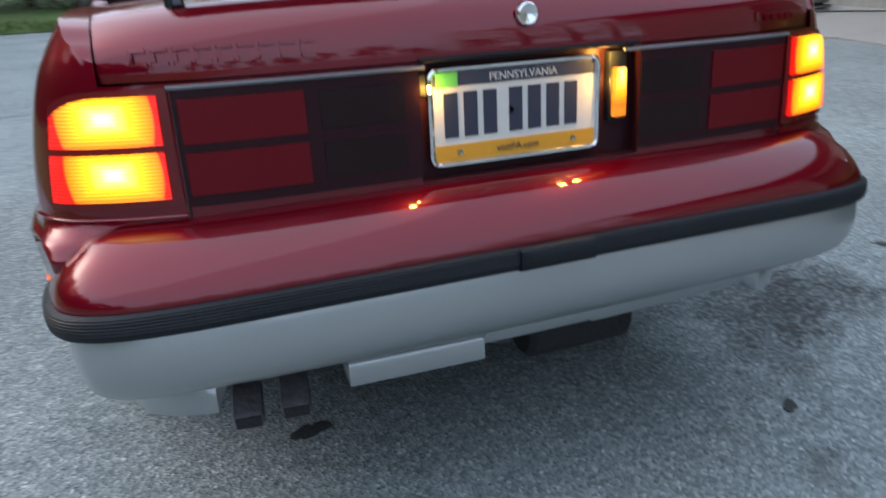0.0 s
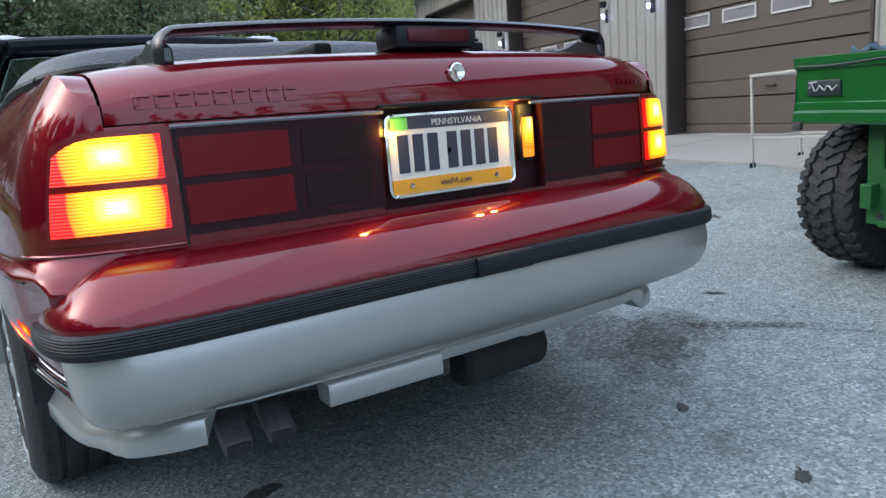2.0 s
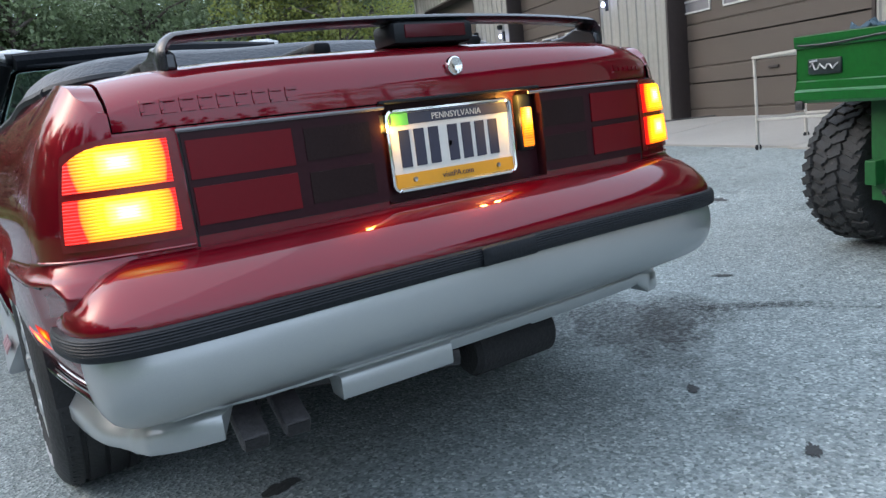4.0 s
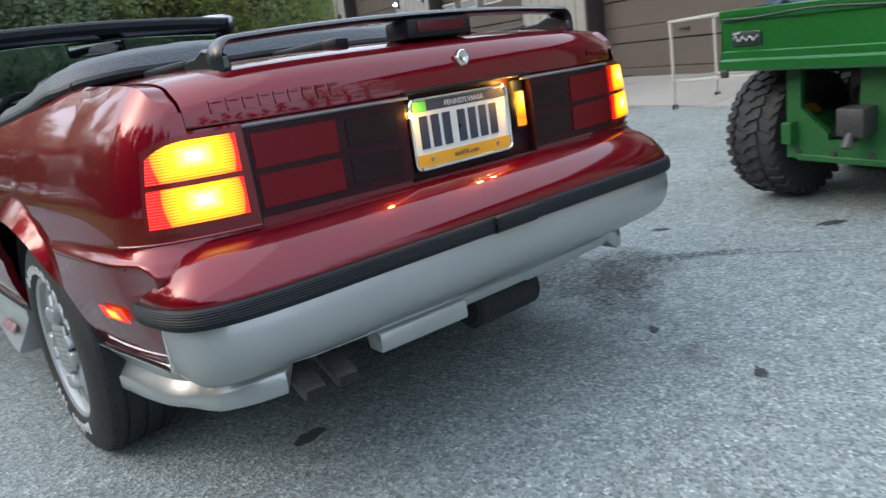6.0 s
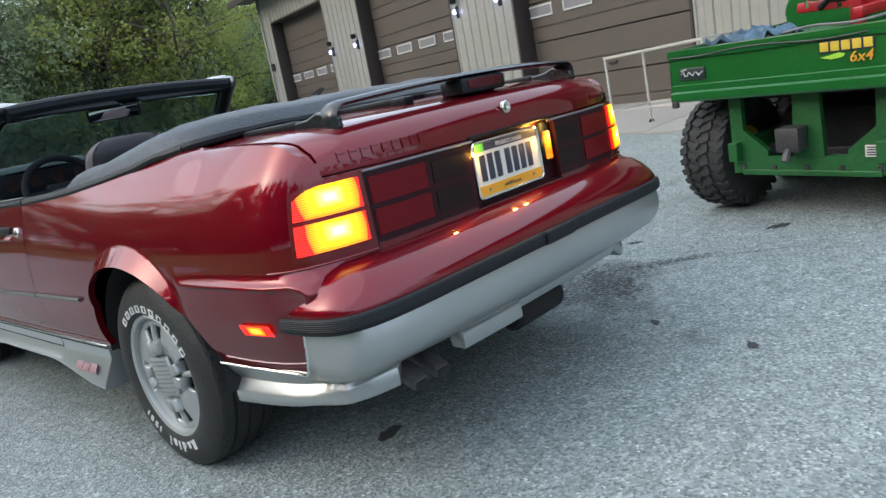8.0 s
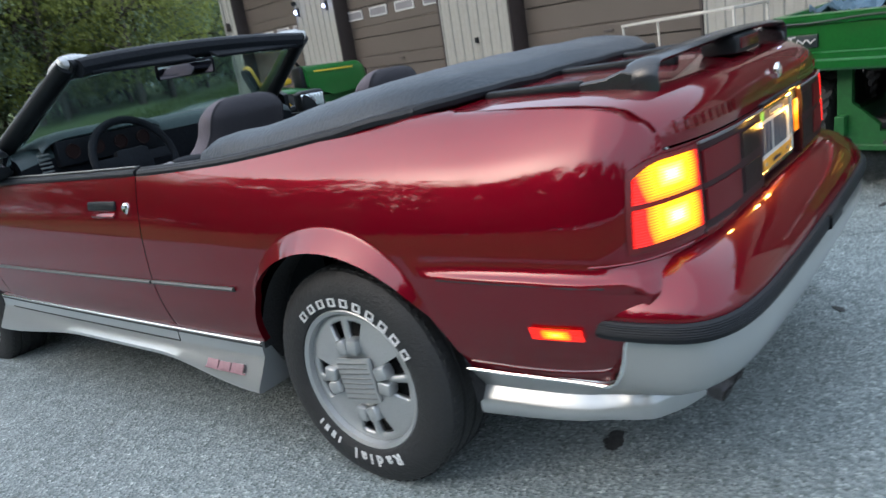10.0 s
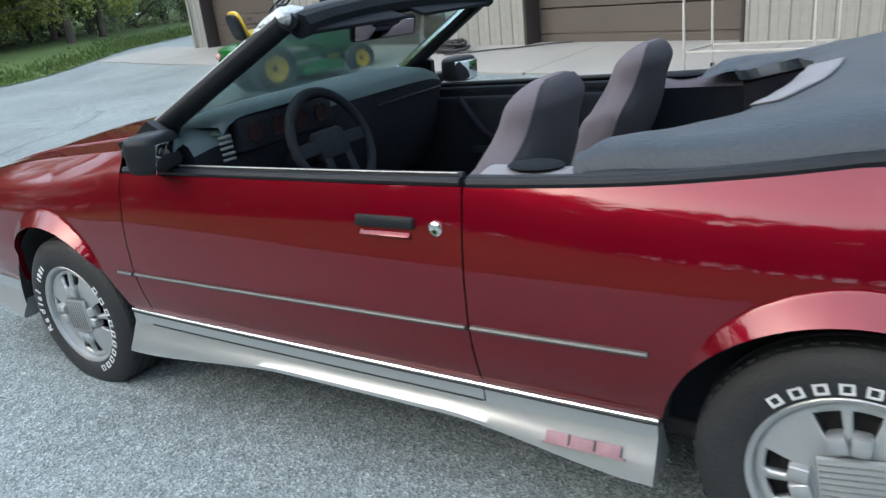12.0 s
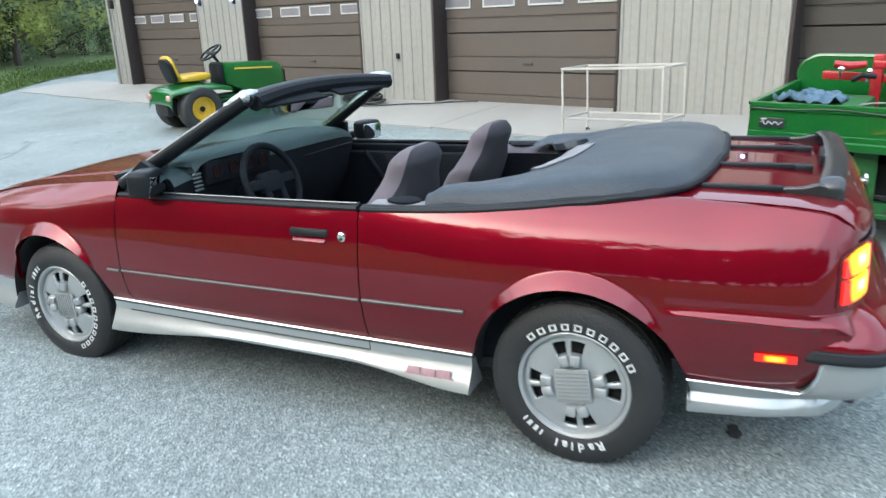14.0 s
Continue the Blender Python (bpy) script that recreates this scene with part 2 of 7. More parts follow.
def asphalt():
    """Old pale chip-seal: pale and dark stones in grey binder, patches, fine dust and a few damp stains."""
    m = bpy.data.materials.new("worn asphalt")
    m.use_nodes = True
    nt = m.node_tree
    p = nt.nodes["Principled BSDF"]
    p.inputs["Roughness"].default_value = 0.85
    tc = nt.nodes.new("ShaderNodeTexCoord")

    def noise_node(scale, detail=4):
        n = nt.nodes.new("ShaderNodeTexNoise")
        n.inputs["Scale"].default_value, n.inputs["Detail"].default_value = scale, detail
        nt.links.new(tc.outputs["Object"], n.inputs["Vector"])
        return n

    def ramp(src, stops):
        r = nt.nodes.new("ShaderNodeValToRGB")
        e = r.color_ramp.elements
        e[0].position, e[0].color = stops[0][0], (*stops[0][1], 1)
        e[1].position, e[1].color = stops[-1][0], (*stops[-1][1], 1)
        for pos, c in stops[1:-1]:
            e.new(pos).color = (*c, 1)
        nt.links.new(src, r.inputs[0])
        return r.outputs[0]

    def mix(kind, fac, a, b):
        x = nt.nodes.new("ShaderNodeMixRGB")
        x.blend_type = kind
        x.inputs[0].default_value = fac if isinstance(fac, float) else 1
        if not isinstance(fac, float):
            nt.links.new(fac, x.inputs[0])
        nt.links.new(a, x.inputs[1])
        nt.links.new(b, x.inputs[2])
        return x.outputs[0]

    vor = nt.nodes.new("ShaderNodeTexVoronoi")
    vor.inputs["Scale"].default_value = 125
    nt.links.new(tc.outputs["Object"], vor.inputs["Vector"])
    stones = ramp(vor.outputs["Color"], [(0.0, (0.070, 0.086, 0.085)), (0.35, (0.165, 0.196, 0.194)), (0.70, (0.240, 0.277, 0.273)), (0.92, (0.38, 0.42, 0.41)), (1.0, (0.60, 0.64, 0.62))])
    big = ramp(noise_node(0.7).outputs["Fac"], [(0.3, (0.80, 0.80, 0.80)), (0.7, (1.12, 1.12, 1.12))])
    mid = ramp(noise_node(16, 7).outputs["Fac"], [(0.3, (0.84, 0.84, 0.84)), (0.7, (1.12, 1.12, 1.12))])
    col = mix('MULTIPLY', 1.0, stones, big)
    col = mix('MULTIPLY', 1.0, col, mid)
    # dark blotches of tar and tyre marks
    tar = ramp(noise_node(2.6, 8).outputs["Fac"], [(0.64, (1, 1, 1)), (0.72, (0.62, 0.62, 0.62))])
    col = mix('MULTIPLY', 1.0, col, tar)
    nt.links.new(col, p.inputs["Base Color"])
    b = nt.nodes.new("ShaderNodeBump")
    b.inputs["Strength"].default_value, b.inputs["Distance"].default_value = 0.7, 0.006
    nt.links.new(vor.outputs["Distance"], b.inputs["Height"])
    nt.links.new(b.outputs["Normal"], p.inputs["Normal"])
    return m


ASPHALT = asphalt()


# ---- mesh helpers ----
class Build:
    """Collects vertices and faces for one mesh."""

    def __init__(self):
        self.v, self.f = [], []

    def add(self, verts, faces, m=None):
        o = len(self.v)
        self.v += [tuple(m @ Vector(p)) if m else tuple(p) for p in verts]
        self.f += [tuple(i + o for i in f) for f in faces]
        return self

    def grid(self, fn, us, vs, flip=False, closed=False):
        n, k = len(us), len(vs)
        verts = [fn(u, v) for u in us for v in vs]
        faces = []
        for i in range(n if closed else n - 1):
            for j in range(k - 1):
                a, b = i * k + j, ((i + 1) % n) * k + j
                q = (a, b, b + 1, a + 1)
                faces.append(q[::-1] if flip else q)
        return self.add(verts, faces)

    def box(self, c, s, bevel=0.0, m=None, seg=2):
        bm = bmesh.new()
        bmesh.ops.create_cube(bm, size=1, matrix=Matrix.Diagonal((*s, 1)))
        if bevel:
            bmesh.ops.bevel(bm, geom=list(bm.edges), offset=min(bevel, min(s) * 0.49), segments=seg, affect='EDGES', profile=0.5)
        bm.verts.index_update()
        t = (m or Matrix()) @ Matrix.Translation(c)
        self.add([v.co for v in bm.verts], [[v.index for v in f.verts] for f in bm.faces], t)
        bm.free()
        return self

    def tube(self, pts, r, seg=8, closed=False, flat=1.0):
        pts = [Vector(p) for p in pts]
        n = len(pts)
        rs = r if isinstance(r, (list, tuple)) else [r] * n
        verts, up = [], Vector((0.13, 0.07, 1)).normalized()
        for i, p in enumerate(pts):
            a = pts[(i - 1) % n] if (closed or i) else p
            b = pts[(i + 1) % n] if (closed or i < n - 1) else p
            d = (b - a).normalized()
            if abs(d.dot(up)) > 0.97:
                up = Vector((1, 0.1, 0)).normalized()
            s = d.cross(up).normalized()
            t = s.cross(d)
            verts += [p + rs[i] * (math.cos(k) * s + flat * math.sin(k) * t) for k in (2 * math.pi * j / seg for j in range(seg))]
        faces = []
        for i in range(n if closed else n - 1):
            for j in range(seg):
                a, b = i * seg, ((i + 1) % n) * seg
                faces.append((a + j, a + (j + 1) % seg, b + (j + 1) % seg, b + j))
        if not closed:
            faces.append(tuple(range(seg))[::-1])
            faces.append(tuple((n - 1) * seg + j for j in range(seg)))
        return self.add(verts, faces)

    def lathe(self, prof, seg=32, m=None, close=False):
        """prof: (along the x axis, radius)."""
        verts = [(a, r * math.cos(t), r * math.sin(t)) for t in (2 * math.pi * j / seg for j in range(seg)) for a, r in prof]
        k = len(prof)
        faces = []
        for j in range(seg):
            for i in range(k if close else k - 1):
                a, b, i2 = j * k, ((j + 1) % seg) * k, (i + 1) % k
                faces.append((a + i, a + i2, b + i2, b + i))
        return self.add(verts, faces, m)

    def ball(self, c, s, seg=16, rings=10, m=None, power=1.0):
        def sp(x):
            return math.copysign(abs(x) ** power, x)
        verts, faces = [], []
        for i in range(rings + 1):
            th = math.pi * i / rings
            for j in range(seg):
                ph = 2 * math.pi * j / seg
                verts.append((s[0] * sp(math.sin(th)) * sp(math.cos(ph)), s[1] * sp(math.sin(th)) * sp(math.sin(ph)), s[2] * sp(math.cos(th))))
        for i in range(rings):
            for j in range(seg):
                a, b = i * seg, (i + 1) * seg
                faces.append((a + j, b + j, b + (j + 1) % seg, a + (j + 1) % seg))
        return self.add(verts, faces, (m or Matrix()) @ Matrix.Translation(c))

    def prism(self, poly, axis, a, b):
        """A polygon in the plane across axis (0, 1, 2), pushed from a to b."""
        n = len(poly)

        def at(p, w):
            q = list(p)
            q.insert(axis, w)
            return tuple(q)
        verts = [at(p, a) for p in poly] + [at(p, b) for p in poly]
        faces = [tuple(range(n))[::-1], tuple(range(n, 2 * n))] + [(i, (i + 1) % n, n + (i + 1) % n, n + i) for i in range(n)]
        return self.add(verts, faces)

    def done(self, name, material, parent=None, label="", smooth=True, thick=0.0, bevel=0.0, mirror=False, angle=35, weld=True):
        if mirror:
            o = len(self.v)
            self.v += [(-x, y, z) for x, y, z in self.v]
            self.f += [tuple(i + o for i in f[::-1]) for f in self.f]
        me = bpy.data.meshes.new(name)
        me.from_pydata(self.v, [], self.f)
        bm = bmesh.new()
        bm.from_mesh(me)
        if weld:
            bmesh.ops.remove_doubles(bm, verts=bm.verts, dist=0.0004)
        bmesh.ops.recalc_face_normals(bm, faces=bm.faces)
        bm.to_mesh(me)
        bm.free()
        for poly in me.polygons:
            poly.use_smooth = smooth
        if smooth:
            me.set_sharp_from_angle(angle=radians(angle))
        me.materials.append(material)
        ob = new(name, me)
        if parent:
            ob.parent = parent
        if thick:
            s = ob.modifiers.new("thickness", 'SOLIDIFY')
            s.thickness, s.offset = thick, -1
        if bevel:
            s = ob.modifiers.new("edges", 'BEVEL')
            s.width, s.segments, s.limit_method = bevel, 2, 'ANGLE'
        if label:
            tagged(ob, label)
        return ob


def thing(name, label, category, group="", at=None):
    ob = new(name)
    ob.empty_display_size = 0.2
    if at is not None:
        ob.matrix_world = at
    return tagged(ob, label, category, group)


def lerp(x, pts):
    return float(np.interp(x, [p[0] for p in pts], [p[1] for p in pts]))


def steps(a, b, n):
    return [a + (b - a) * i / n for i in range(n + 1)]


def wavy(pts, x):
    """A smooth curve through (x, y) pairs."""
    if x <= pts[0][0]:
        return pts[0][1]
    for (x0, y0), (x1, y1) in zip(pts, pts[1:]):
        if x <= x1:
            i = pts.index((x0, y0))
            m0 = (y1 - pts[i - 1][1]) / (x1 - pts[i - 1][0]) if i else (y1 - y0) / (x1 - x0)
            m1 = (pts[i + 2][1] - y0) / (pts[i + 2][0] - x0) if i + 2 < len(pts) else (y1 - y0) / (x1 - x0)
            h = x1 - x0
            t = (x - x0) / h
            return (2 * t**3 - 3 * t**2 + 1) * y0 + (t**3 - 2 * t**2 + t) * h * m0 + (-2 * t**3 + 3 * t**2) * y1 + (t**3 - t**2) * h * m1
    return pts[-1][1]


# ---- the ground ----
def ground_z(x, y):
    """Level under the car, rising to the garage and ahead along it."""
    s = 0.967 * x - 0.254 * y
    a = min(max(0.0, s - 2.35), 3.85)
    b = min(max(0.0, y - 2.5), 60.0)
    return 0.08 * a + 0.027 * b


def knots(far, near, a, b, n):
    out = [-far, -far * 0.5, -far * 0.25, -far * 0.12, a - 12, a - 6]
    return [k for k in out if k < a - 1] + steps(a, b, n) + [b + 6, b + 14, b + 40, b + 120, far]


ground = Build().grid(lambda x, y: (x, y, ground_z(x, y)), knots(400, 0, -10, 26, 36), knots(400, 0, -10, 32, 42)).done("ground", ASPHALT)
tagged(ground, "worn pale grey asphalt yard with loose stone chips", "ground", kind="structure")

# grass beyond the yard: a sheet a hand above it, with a soft edge
EDGE = [(-400, 40), (-60, 17.4), (7, 18.4), (9.3, 19.1), (16.5, 23.3), (40, 38), (400, 250)]


def lawn_point(x, v):
    y = wavy(EDGE, x) if -60 < x < 40 else lerp(x, EDGE)
    y += 0.12 * noise.noise((x * 0.9, 0, 3)) + v
    return (x, y, ground_z(x, min(y, 62)) + 0.02 + 0.05 * min(v, 1.0) + 0.03 * min(v, 30))


lawn = Build().grid(lawn_point, [-400, -200, -100, -59] + steps(-40, 39, 160) + [80, 200, 400], [0, 0.15, 0.5, 1.5, 4, 8, 14, 22, 40, 90, 200]).done("lawn", GRASS)
tagged(lawn, "mown green lawn along the edge of the yard", "lawn", kind="structure")
tufts = Build()
for i in range(9000):
    x = random.uniform(-6, 26)
    v = abs(random.gauss(0, 1.2)) + 0.02
    px, py, pz = lawn_point(x, v)
    a, h = random.uniform(0, 6.28), random.uniform(0.04, 0.11)
    dx, dy = 0.03 * math.cos(a), 0.03 * math.sin(a)
    tufts.add([(px - dx, py - dy, pz - 0.01), (px + dx, py + dy, pz - 0.01), (px + dy, py - dx, pz + h)], [(0, 1, 2)])
tagged(tufts.done("grass_blades", GRASS, smooth=False, weld=False), "short green grass blades at the lawn's edge", "grass", kind="stuff")

# unseen grassy bank, drive's other side up to the trees, added to darken reflections
def bank_z(x, y):
    return 0.055 * min(max(0.0, -4.4 - x), 26) * min(1.0, max(0.0, (17 - y) / 6))


def bank_point(u, y):
    x = u + (0.25 * noise.noise((y * 0.5, 0, 7)) if u > -6 else 0) - 0.14 * max(0.0, y - 4) * max(0.0, 1 - (-3.9 - u) / 14)
    return (x, y, ground_z(x, y) + 0.015 + bank_z(x, y) + 0.03 * noise.noise((x * 0.4, y * 0.4, 1)) * (u < -6))


bank = Build().grid(bank_point, [-60, -45, -31, -24, -18, -13, -10, -8, -6.6, -5.4, -4.5, -3.9], steps(-60, 17.4, 90)).done("grass_bank", GRASS)
tagged(bank, "unseen mown green bank by the drive, added to darken reflections", "lawn", kind="structure")

# concrete apron in front of the garage, in slabs with open joints
WALL = Matrix.Translation((7.03, 2.56, 0.30)) @ Euler((0, 0, radians(-104.7))).to_matrix().to_4x4() @ Euler((0, radians(1.55), 0)).to_matrix().to_4x4()
apron = thing("apron", "pale concrete apron in front of the garage doors", "pavement")
tagged(apron, kind="structure")


def slab_mesh(u0, u1, d0, d1):
    b = Build()

    def top(u, d):
        p = WALL @ Vector((-u, -d, 0))
        return (p.x, p.y, ground_z(p.x, p.y) + 0.022 + 0.004 * noise.noise((u, d, 2)))
    b.grid(top, steps(u0, u1, 6), steps(d0, d1, 6))
    for a, c in ((0, 0), (0, 1), (1, 0), (1, 1)):
        us = steps(u0, u1, 6) if a == 0 else [(u0, u1)[c]] * 1
        ds = steps(d0, d1, 6) if a == 1 else [(d0, d1)[c]] * 1
        for k in range(6):
            if a == 0:
                q = [top(us[k], ds[0]), top(us[k + 1], ds[0])]
            else:
                q = [top(us[0], ds[k]), top(us[0], ds[k + 1])]
            b.add(q + [(q[1][0], q[1][1], q[1][2] - 0.06), (q[0][0], q[0][1], q[0][2] - 0.06)], [(0, 1, 2, 3)])
    return b


for k in range(-3, 7):
    slab_mesh(k * 2.45 - 0.5 + 0.008, (k + 1) * 2.45 - 0.5 - 0.008, -0.32, 1.62 + 0.03 * ((k * 7) % 3)).done("slab", CONCRETE, apron, smooth=False)

# dark spots of oil and a damp patch by the bumper: thin films on the ground
def puddle(name, pts, label, material, lift=0.003, ragged=0.18, category="stain"):
    """A thin film with a ragged edge: pts are discs (x, y, radius)."""
    b = Build()
    for k, (cx, cy, rx, ry, turn) in enumerate(pts):
        ring = []
        for j in range(40):
            a = 2 * math.pi * j / 40
            r = 1 + ragged * (noise.noise((cx * 9 + 2.2 * math.cos(a), cy * 9 + 2.2 * math.sin(a), k)) * 1.6 + 0.7 * noise.noise((7 * math.cos(a), 7 * math.sin(a), k + cx)))
            px, py = rx * r * math.cos(a), ry * r * math.sin(a)
            c, s = math.cos(radians(turn)), math.sin(radians(turn))
            x, y = cx + c * px - s * py, cy + s * px + c * py
            ring.append((x, y, ground_z(x, y) + lift + 0.0003 * k))
        b.add(ring, [tuple(range(40))])
    return tagged(b.done(name, material, smooth=False), label, category)


DAMP = bpy.data.materials.new("damp asphalt")
DAMP.use_nodes = True
dn = DAMP.node_tree
dp = dn.nodes["Principled BSDF"]
dp.inputs["Base Color"].default_value = (0.035, 0.036, 0.036, 1)
dp.inputs["Roughness"].default_value = 0.8
dtc = dn.nodes.new("ShaderNodeTexCoord")
dno = dn.nodes.new("ShaderNodeTexNoise")
dno.inputs["Scale"].default_value, dno.inputs["Detail"].default_value = 55, 5
dmr = dn.nodes.new("ShaderNodeMapRange")
dmr.inputs["From Min"].default_value, dmr.inputs["From Max"].default_value = 0.40, 0.62
dmr.inputs["To Min"].default_value, dmr.inputs["To Max"].default_value = 0.05, 0.34
dn.links.new(dtc.outputs["Object"], dno.inputs["Vector"])
dn.links.new(dno.outputs["Fac"], dmr.inputs["Value"])
dn.links.new(dmr.outputs["Result"], dp.inputs["Alpha"])

soot = []
for k in range(2):
    g = 1.45 - 0.45 * k
    soot += [(1.00, 0.66, 0.32 * g, 0.16 * g, 60), (1.18, 0.54, 0.24 * g, 0.11 * g, 35), (1.42, 0.40, 0.20 * g, 0.034 * g, -50)]
puddle("damp_stain", soot + [(1.52, 0.18, 0.24, 0.012, -62), (1.62, -0.02, 0.2, 0.009, -60)], "damp dark soot stain on the asphalt behind the car", DAMP, ragged=0.28)
puddle("oil_spot", [(-0.385, 0.465, 0.042, 0.026, 10), (-0.352, 0.475, 0.024, 0.020, 0)], "small black oil spot on the asphalt under the bumper", OILSPOT)
for x, y, r in ((0.66, 0.10, 0.020), (2.25, 0.34, 0.035), (0.53, -0.30, 0.022), (1.9, -0.45, 0.03), (1.75, 0.75, 0.03), (2.05, 0.1, 0.045), (1.2, -0.55, 0.015), (-1.4, 1.2, 0.02), (3.4, 1.9, 0.05)):
    puddle("tar_spot", [(x, y, r * 1.5, r * 0.7, x * 70)], "small dark tar spot on the asphalt", OILSPOT, ragged=0.4)
# repaired cracks ahead of the car
for pts in ([(2.6, 6.4), (3.1, 6.9), (3.9, 7.1), (4.6, 7.8)], [(1.2, 6.0), (1.7, 6.2), (2.2, 6.1)], [(1.0, 8.6), (2.2, 9.5), (3.2, 9.9), (4.3, 10.9)]):
    b = Build()
    for (x0, y0), (x1, y1) in zip(pts, pts[1:]):
        for k in range(8):
            def on(t, side):
                x, y = x0 + (x1 - x0) * t, y0 + (y1 - y0) * t
                d = Vector((y0 - y1, x1 - x0)).normalized() * side * (0.035 + 0.03 * noise.noise((x * 3, y * 3, side)))
                x, y = x + d.x, y + d.y + 0.05 * noise.noise((x * 2, y * 2, 0))
                return (x, y, ground_z(x, y) + 0.003)
            b.add([on(k / 8, -1), on((k + 1) / 8, -1), on((k + 1) / 8, 1), on(k / 8, 1)], [(0, 1, 2, 3)])
    tagged(b.done("crack_seal", DAMP, smooth=False), "dark tar sealing over a crack in the asphalt", "crack")


# ---- the garage ----
garage = thing("garage_building", "long garage with off-white ribbed steel siding and taupe overhead doors", "garage", at=WALL)
OPENINGS = [(-5.5, -2.13), (0.0, 3.27), (4.93, 8.35), (10.0, 13.35)]
DOOR_H, TOP = 3.05, 3.9


def siding(u0, u1, z0, z1):
    """Ribbed sheet: flat pans with raised ribs, 0.23 m apart; outer face at y=0, inner at 0.12."""
    b = Build()
    prof, u = [], u0
    while u < u1 - 0.02:
        for du, d in ((0, 0), (0.012, -0.02), (0.035, -0.02), (0.047, 0), (0.13, 0), (0.135, -0.004), (0.15, -0.004), (0.155, 0)):
            if u + du < u1 - 0.004:
                prof.append((u + du, d))
        u += 0.23
    prof.append((u1, 0))
    b.grid(lambda p, z: (-p[0], p[1], z), prof, [z0, z1])
    b.add([(-u0, 0, z0), (-u0, 0.12, z0), (-u0, 0.12, z1), (-u0, 0, z1), (-u1, 0, z0), (-u1, 0.12, z0), (-u1, 0.12, z1), (-u1, 0, z1)],
          [(0, 1, 2, 3), (4, 7, 6, 5), (1, 5, 6, 2), (0, 3, 7, 4)][:3])
    return b


edges = [-9.0] + [v for o in OPENINGS for v in o] + [13.95]
for u0, u1 in zip(edges[::2], edges[1::2]):
    siding(u0, u1, -0.3, TOP).done("wall", SIDING, garage, smooth=False)
for u0, u1 in OPENINGS:
    siding(u0, u1, DOOR_H + 0.02, TOP).done("wall", SIDING, garage, smooth=False)
side = Build()
side.box((-13.95 + 0.06, 4.2, 1.8), (0.12, 8.2, 4.2)).box((9.0 - 0.06, 4.2, 1.8), (0.12, 8.2, 4.2)).box((-2.4, 8.3, 1.8), (22.9, 0.12, 4.2))
side.done("back_wall", SIDING, garage, smooth=False)
roof = Build()
roof.prism([(-0.65, TOP - 0.05), (4.2, TOP + 1.45), (9.0, TOP - 0.05), (9.0, TOP - 0.2), (4.2, TOP + 1.3), (-0.65, TOP - 0.2)], 0, -14.6, 9.6)
roof.done("roof", ROOFING, garage, "dark steel roof with a deep eave", smooth=False)
eave = Build().box((-2.5, -0.3, TOP - 0.12), (24.0, 0.6, 0.03)).box((-2.5, -0.63, TOP - 0.13), (24.2, 0.05, 0.16), 0.01)
eave.done("soffit", JAMB, garage, smooth=False)
# the corner trim, and a small box on it
Build().box((-13.98, -0.012, 1.8), (0.10, 0.06, 4.2), 0.004).done("corner_trim", SIDING, garage)
Build().box((-13.75, -0.05, 1.95), (0.10, 0.10, 0.20), 0.01).done("junction_box", JAMB, garage, "small dark box on the corner")

REC = 0.30
for n, (u0, u1) in enumerate(OPENINGS):
    # the reveal: brown trim round the opening
    for nm, c, s in (("jamb", (-u0 - 0.02, REC / 2, DOOR_H / 2 - 0.15), (0.04, REC + 0.04, DOOR_H + 0.3)), ("jamb", (-u1 + 0.02, REC / 2, DOOR_H / 2 - 0.15), (0.04, REC + 0.04, DOOR_H + 0.3)),
                     ("lintel", (-(u0 + u1) / 2, REC / 2, DOOR_H + 0.01), (u1 - u0 - 0.08, REC + 0.04, 0.04))):
        Build().box(c, s, 0.004).done(nm, JAMB, garage, "dark brown trim")
    w = u1 - u0 - 0.08
    cx = -(u0 + u1) / 2
    dob = Build().box((cx, REC + 0.07, DOOR_H / 2), (w, 0.03, DOOR_H)).done("garage_door", JAMB, garage, "taupe sectional overhead door with a row of small windows")
    sec = [-0.08, 0.50, 1.09, 1.68, 2.27, DOOR_H]
    for k in range(5):
        z0, z1 = sec[k], sec[k + 1]
        b = Build()
        # each section: a broad field, a groove, a narrow rail
        prof = [(z0 + 0.006, 0.02), (z0 + 0.012, 0.0), (z0 + 0.20, 0.0), (z0 + 0.212, 0.016), (z0 + 0.224, 0.016), (z0 + 0.236, 0.0), (z1 - 0.012, 0.0), (z1 - 0.006, 0.02)]
        b.grid(lambda x, q: (x, REC + q[1], q[0]), [cx - w / 2, cx + w / 2], prof)
        b.done("section", DOORSHADED if n == 0 else DOORBROWN, dob, smooth=False)
        if k == 2:
            for j in range(4):
                wx = -u0 - 0.5 - j * (w - 0.38) / 3.35
                wf = Build()
                for c, s in (((wx, REC - 0.012, 1.63), (0.60, 0.024, 0.026)), ((wx, REC - 0.012, 1.475), (0.60, 0.024, 0.026)), ((wx - 0.287, REC - 0.012, 1.5525), (0.026, 0.024, 0.129)), ((wx + 0.287, REC - 0.012, 1.5525), (0.026, 0.024, 0.129))):
                    wf.box(c, s, 0.004)
                wf.done("window_frame", WHITE, dob, "white window frame")
                Build().box((wx, REC - 0.008, 1.5525), (0.548, 0.006, 0.129)).done("pane", FABRIC_PALE, dob, "pale frosted pane")
    Build().box((cx, REC - 0.02, 0.62), (0.16, 0.03, 0.03), 0.006).done("lift_handle", JAMB, dob)
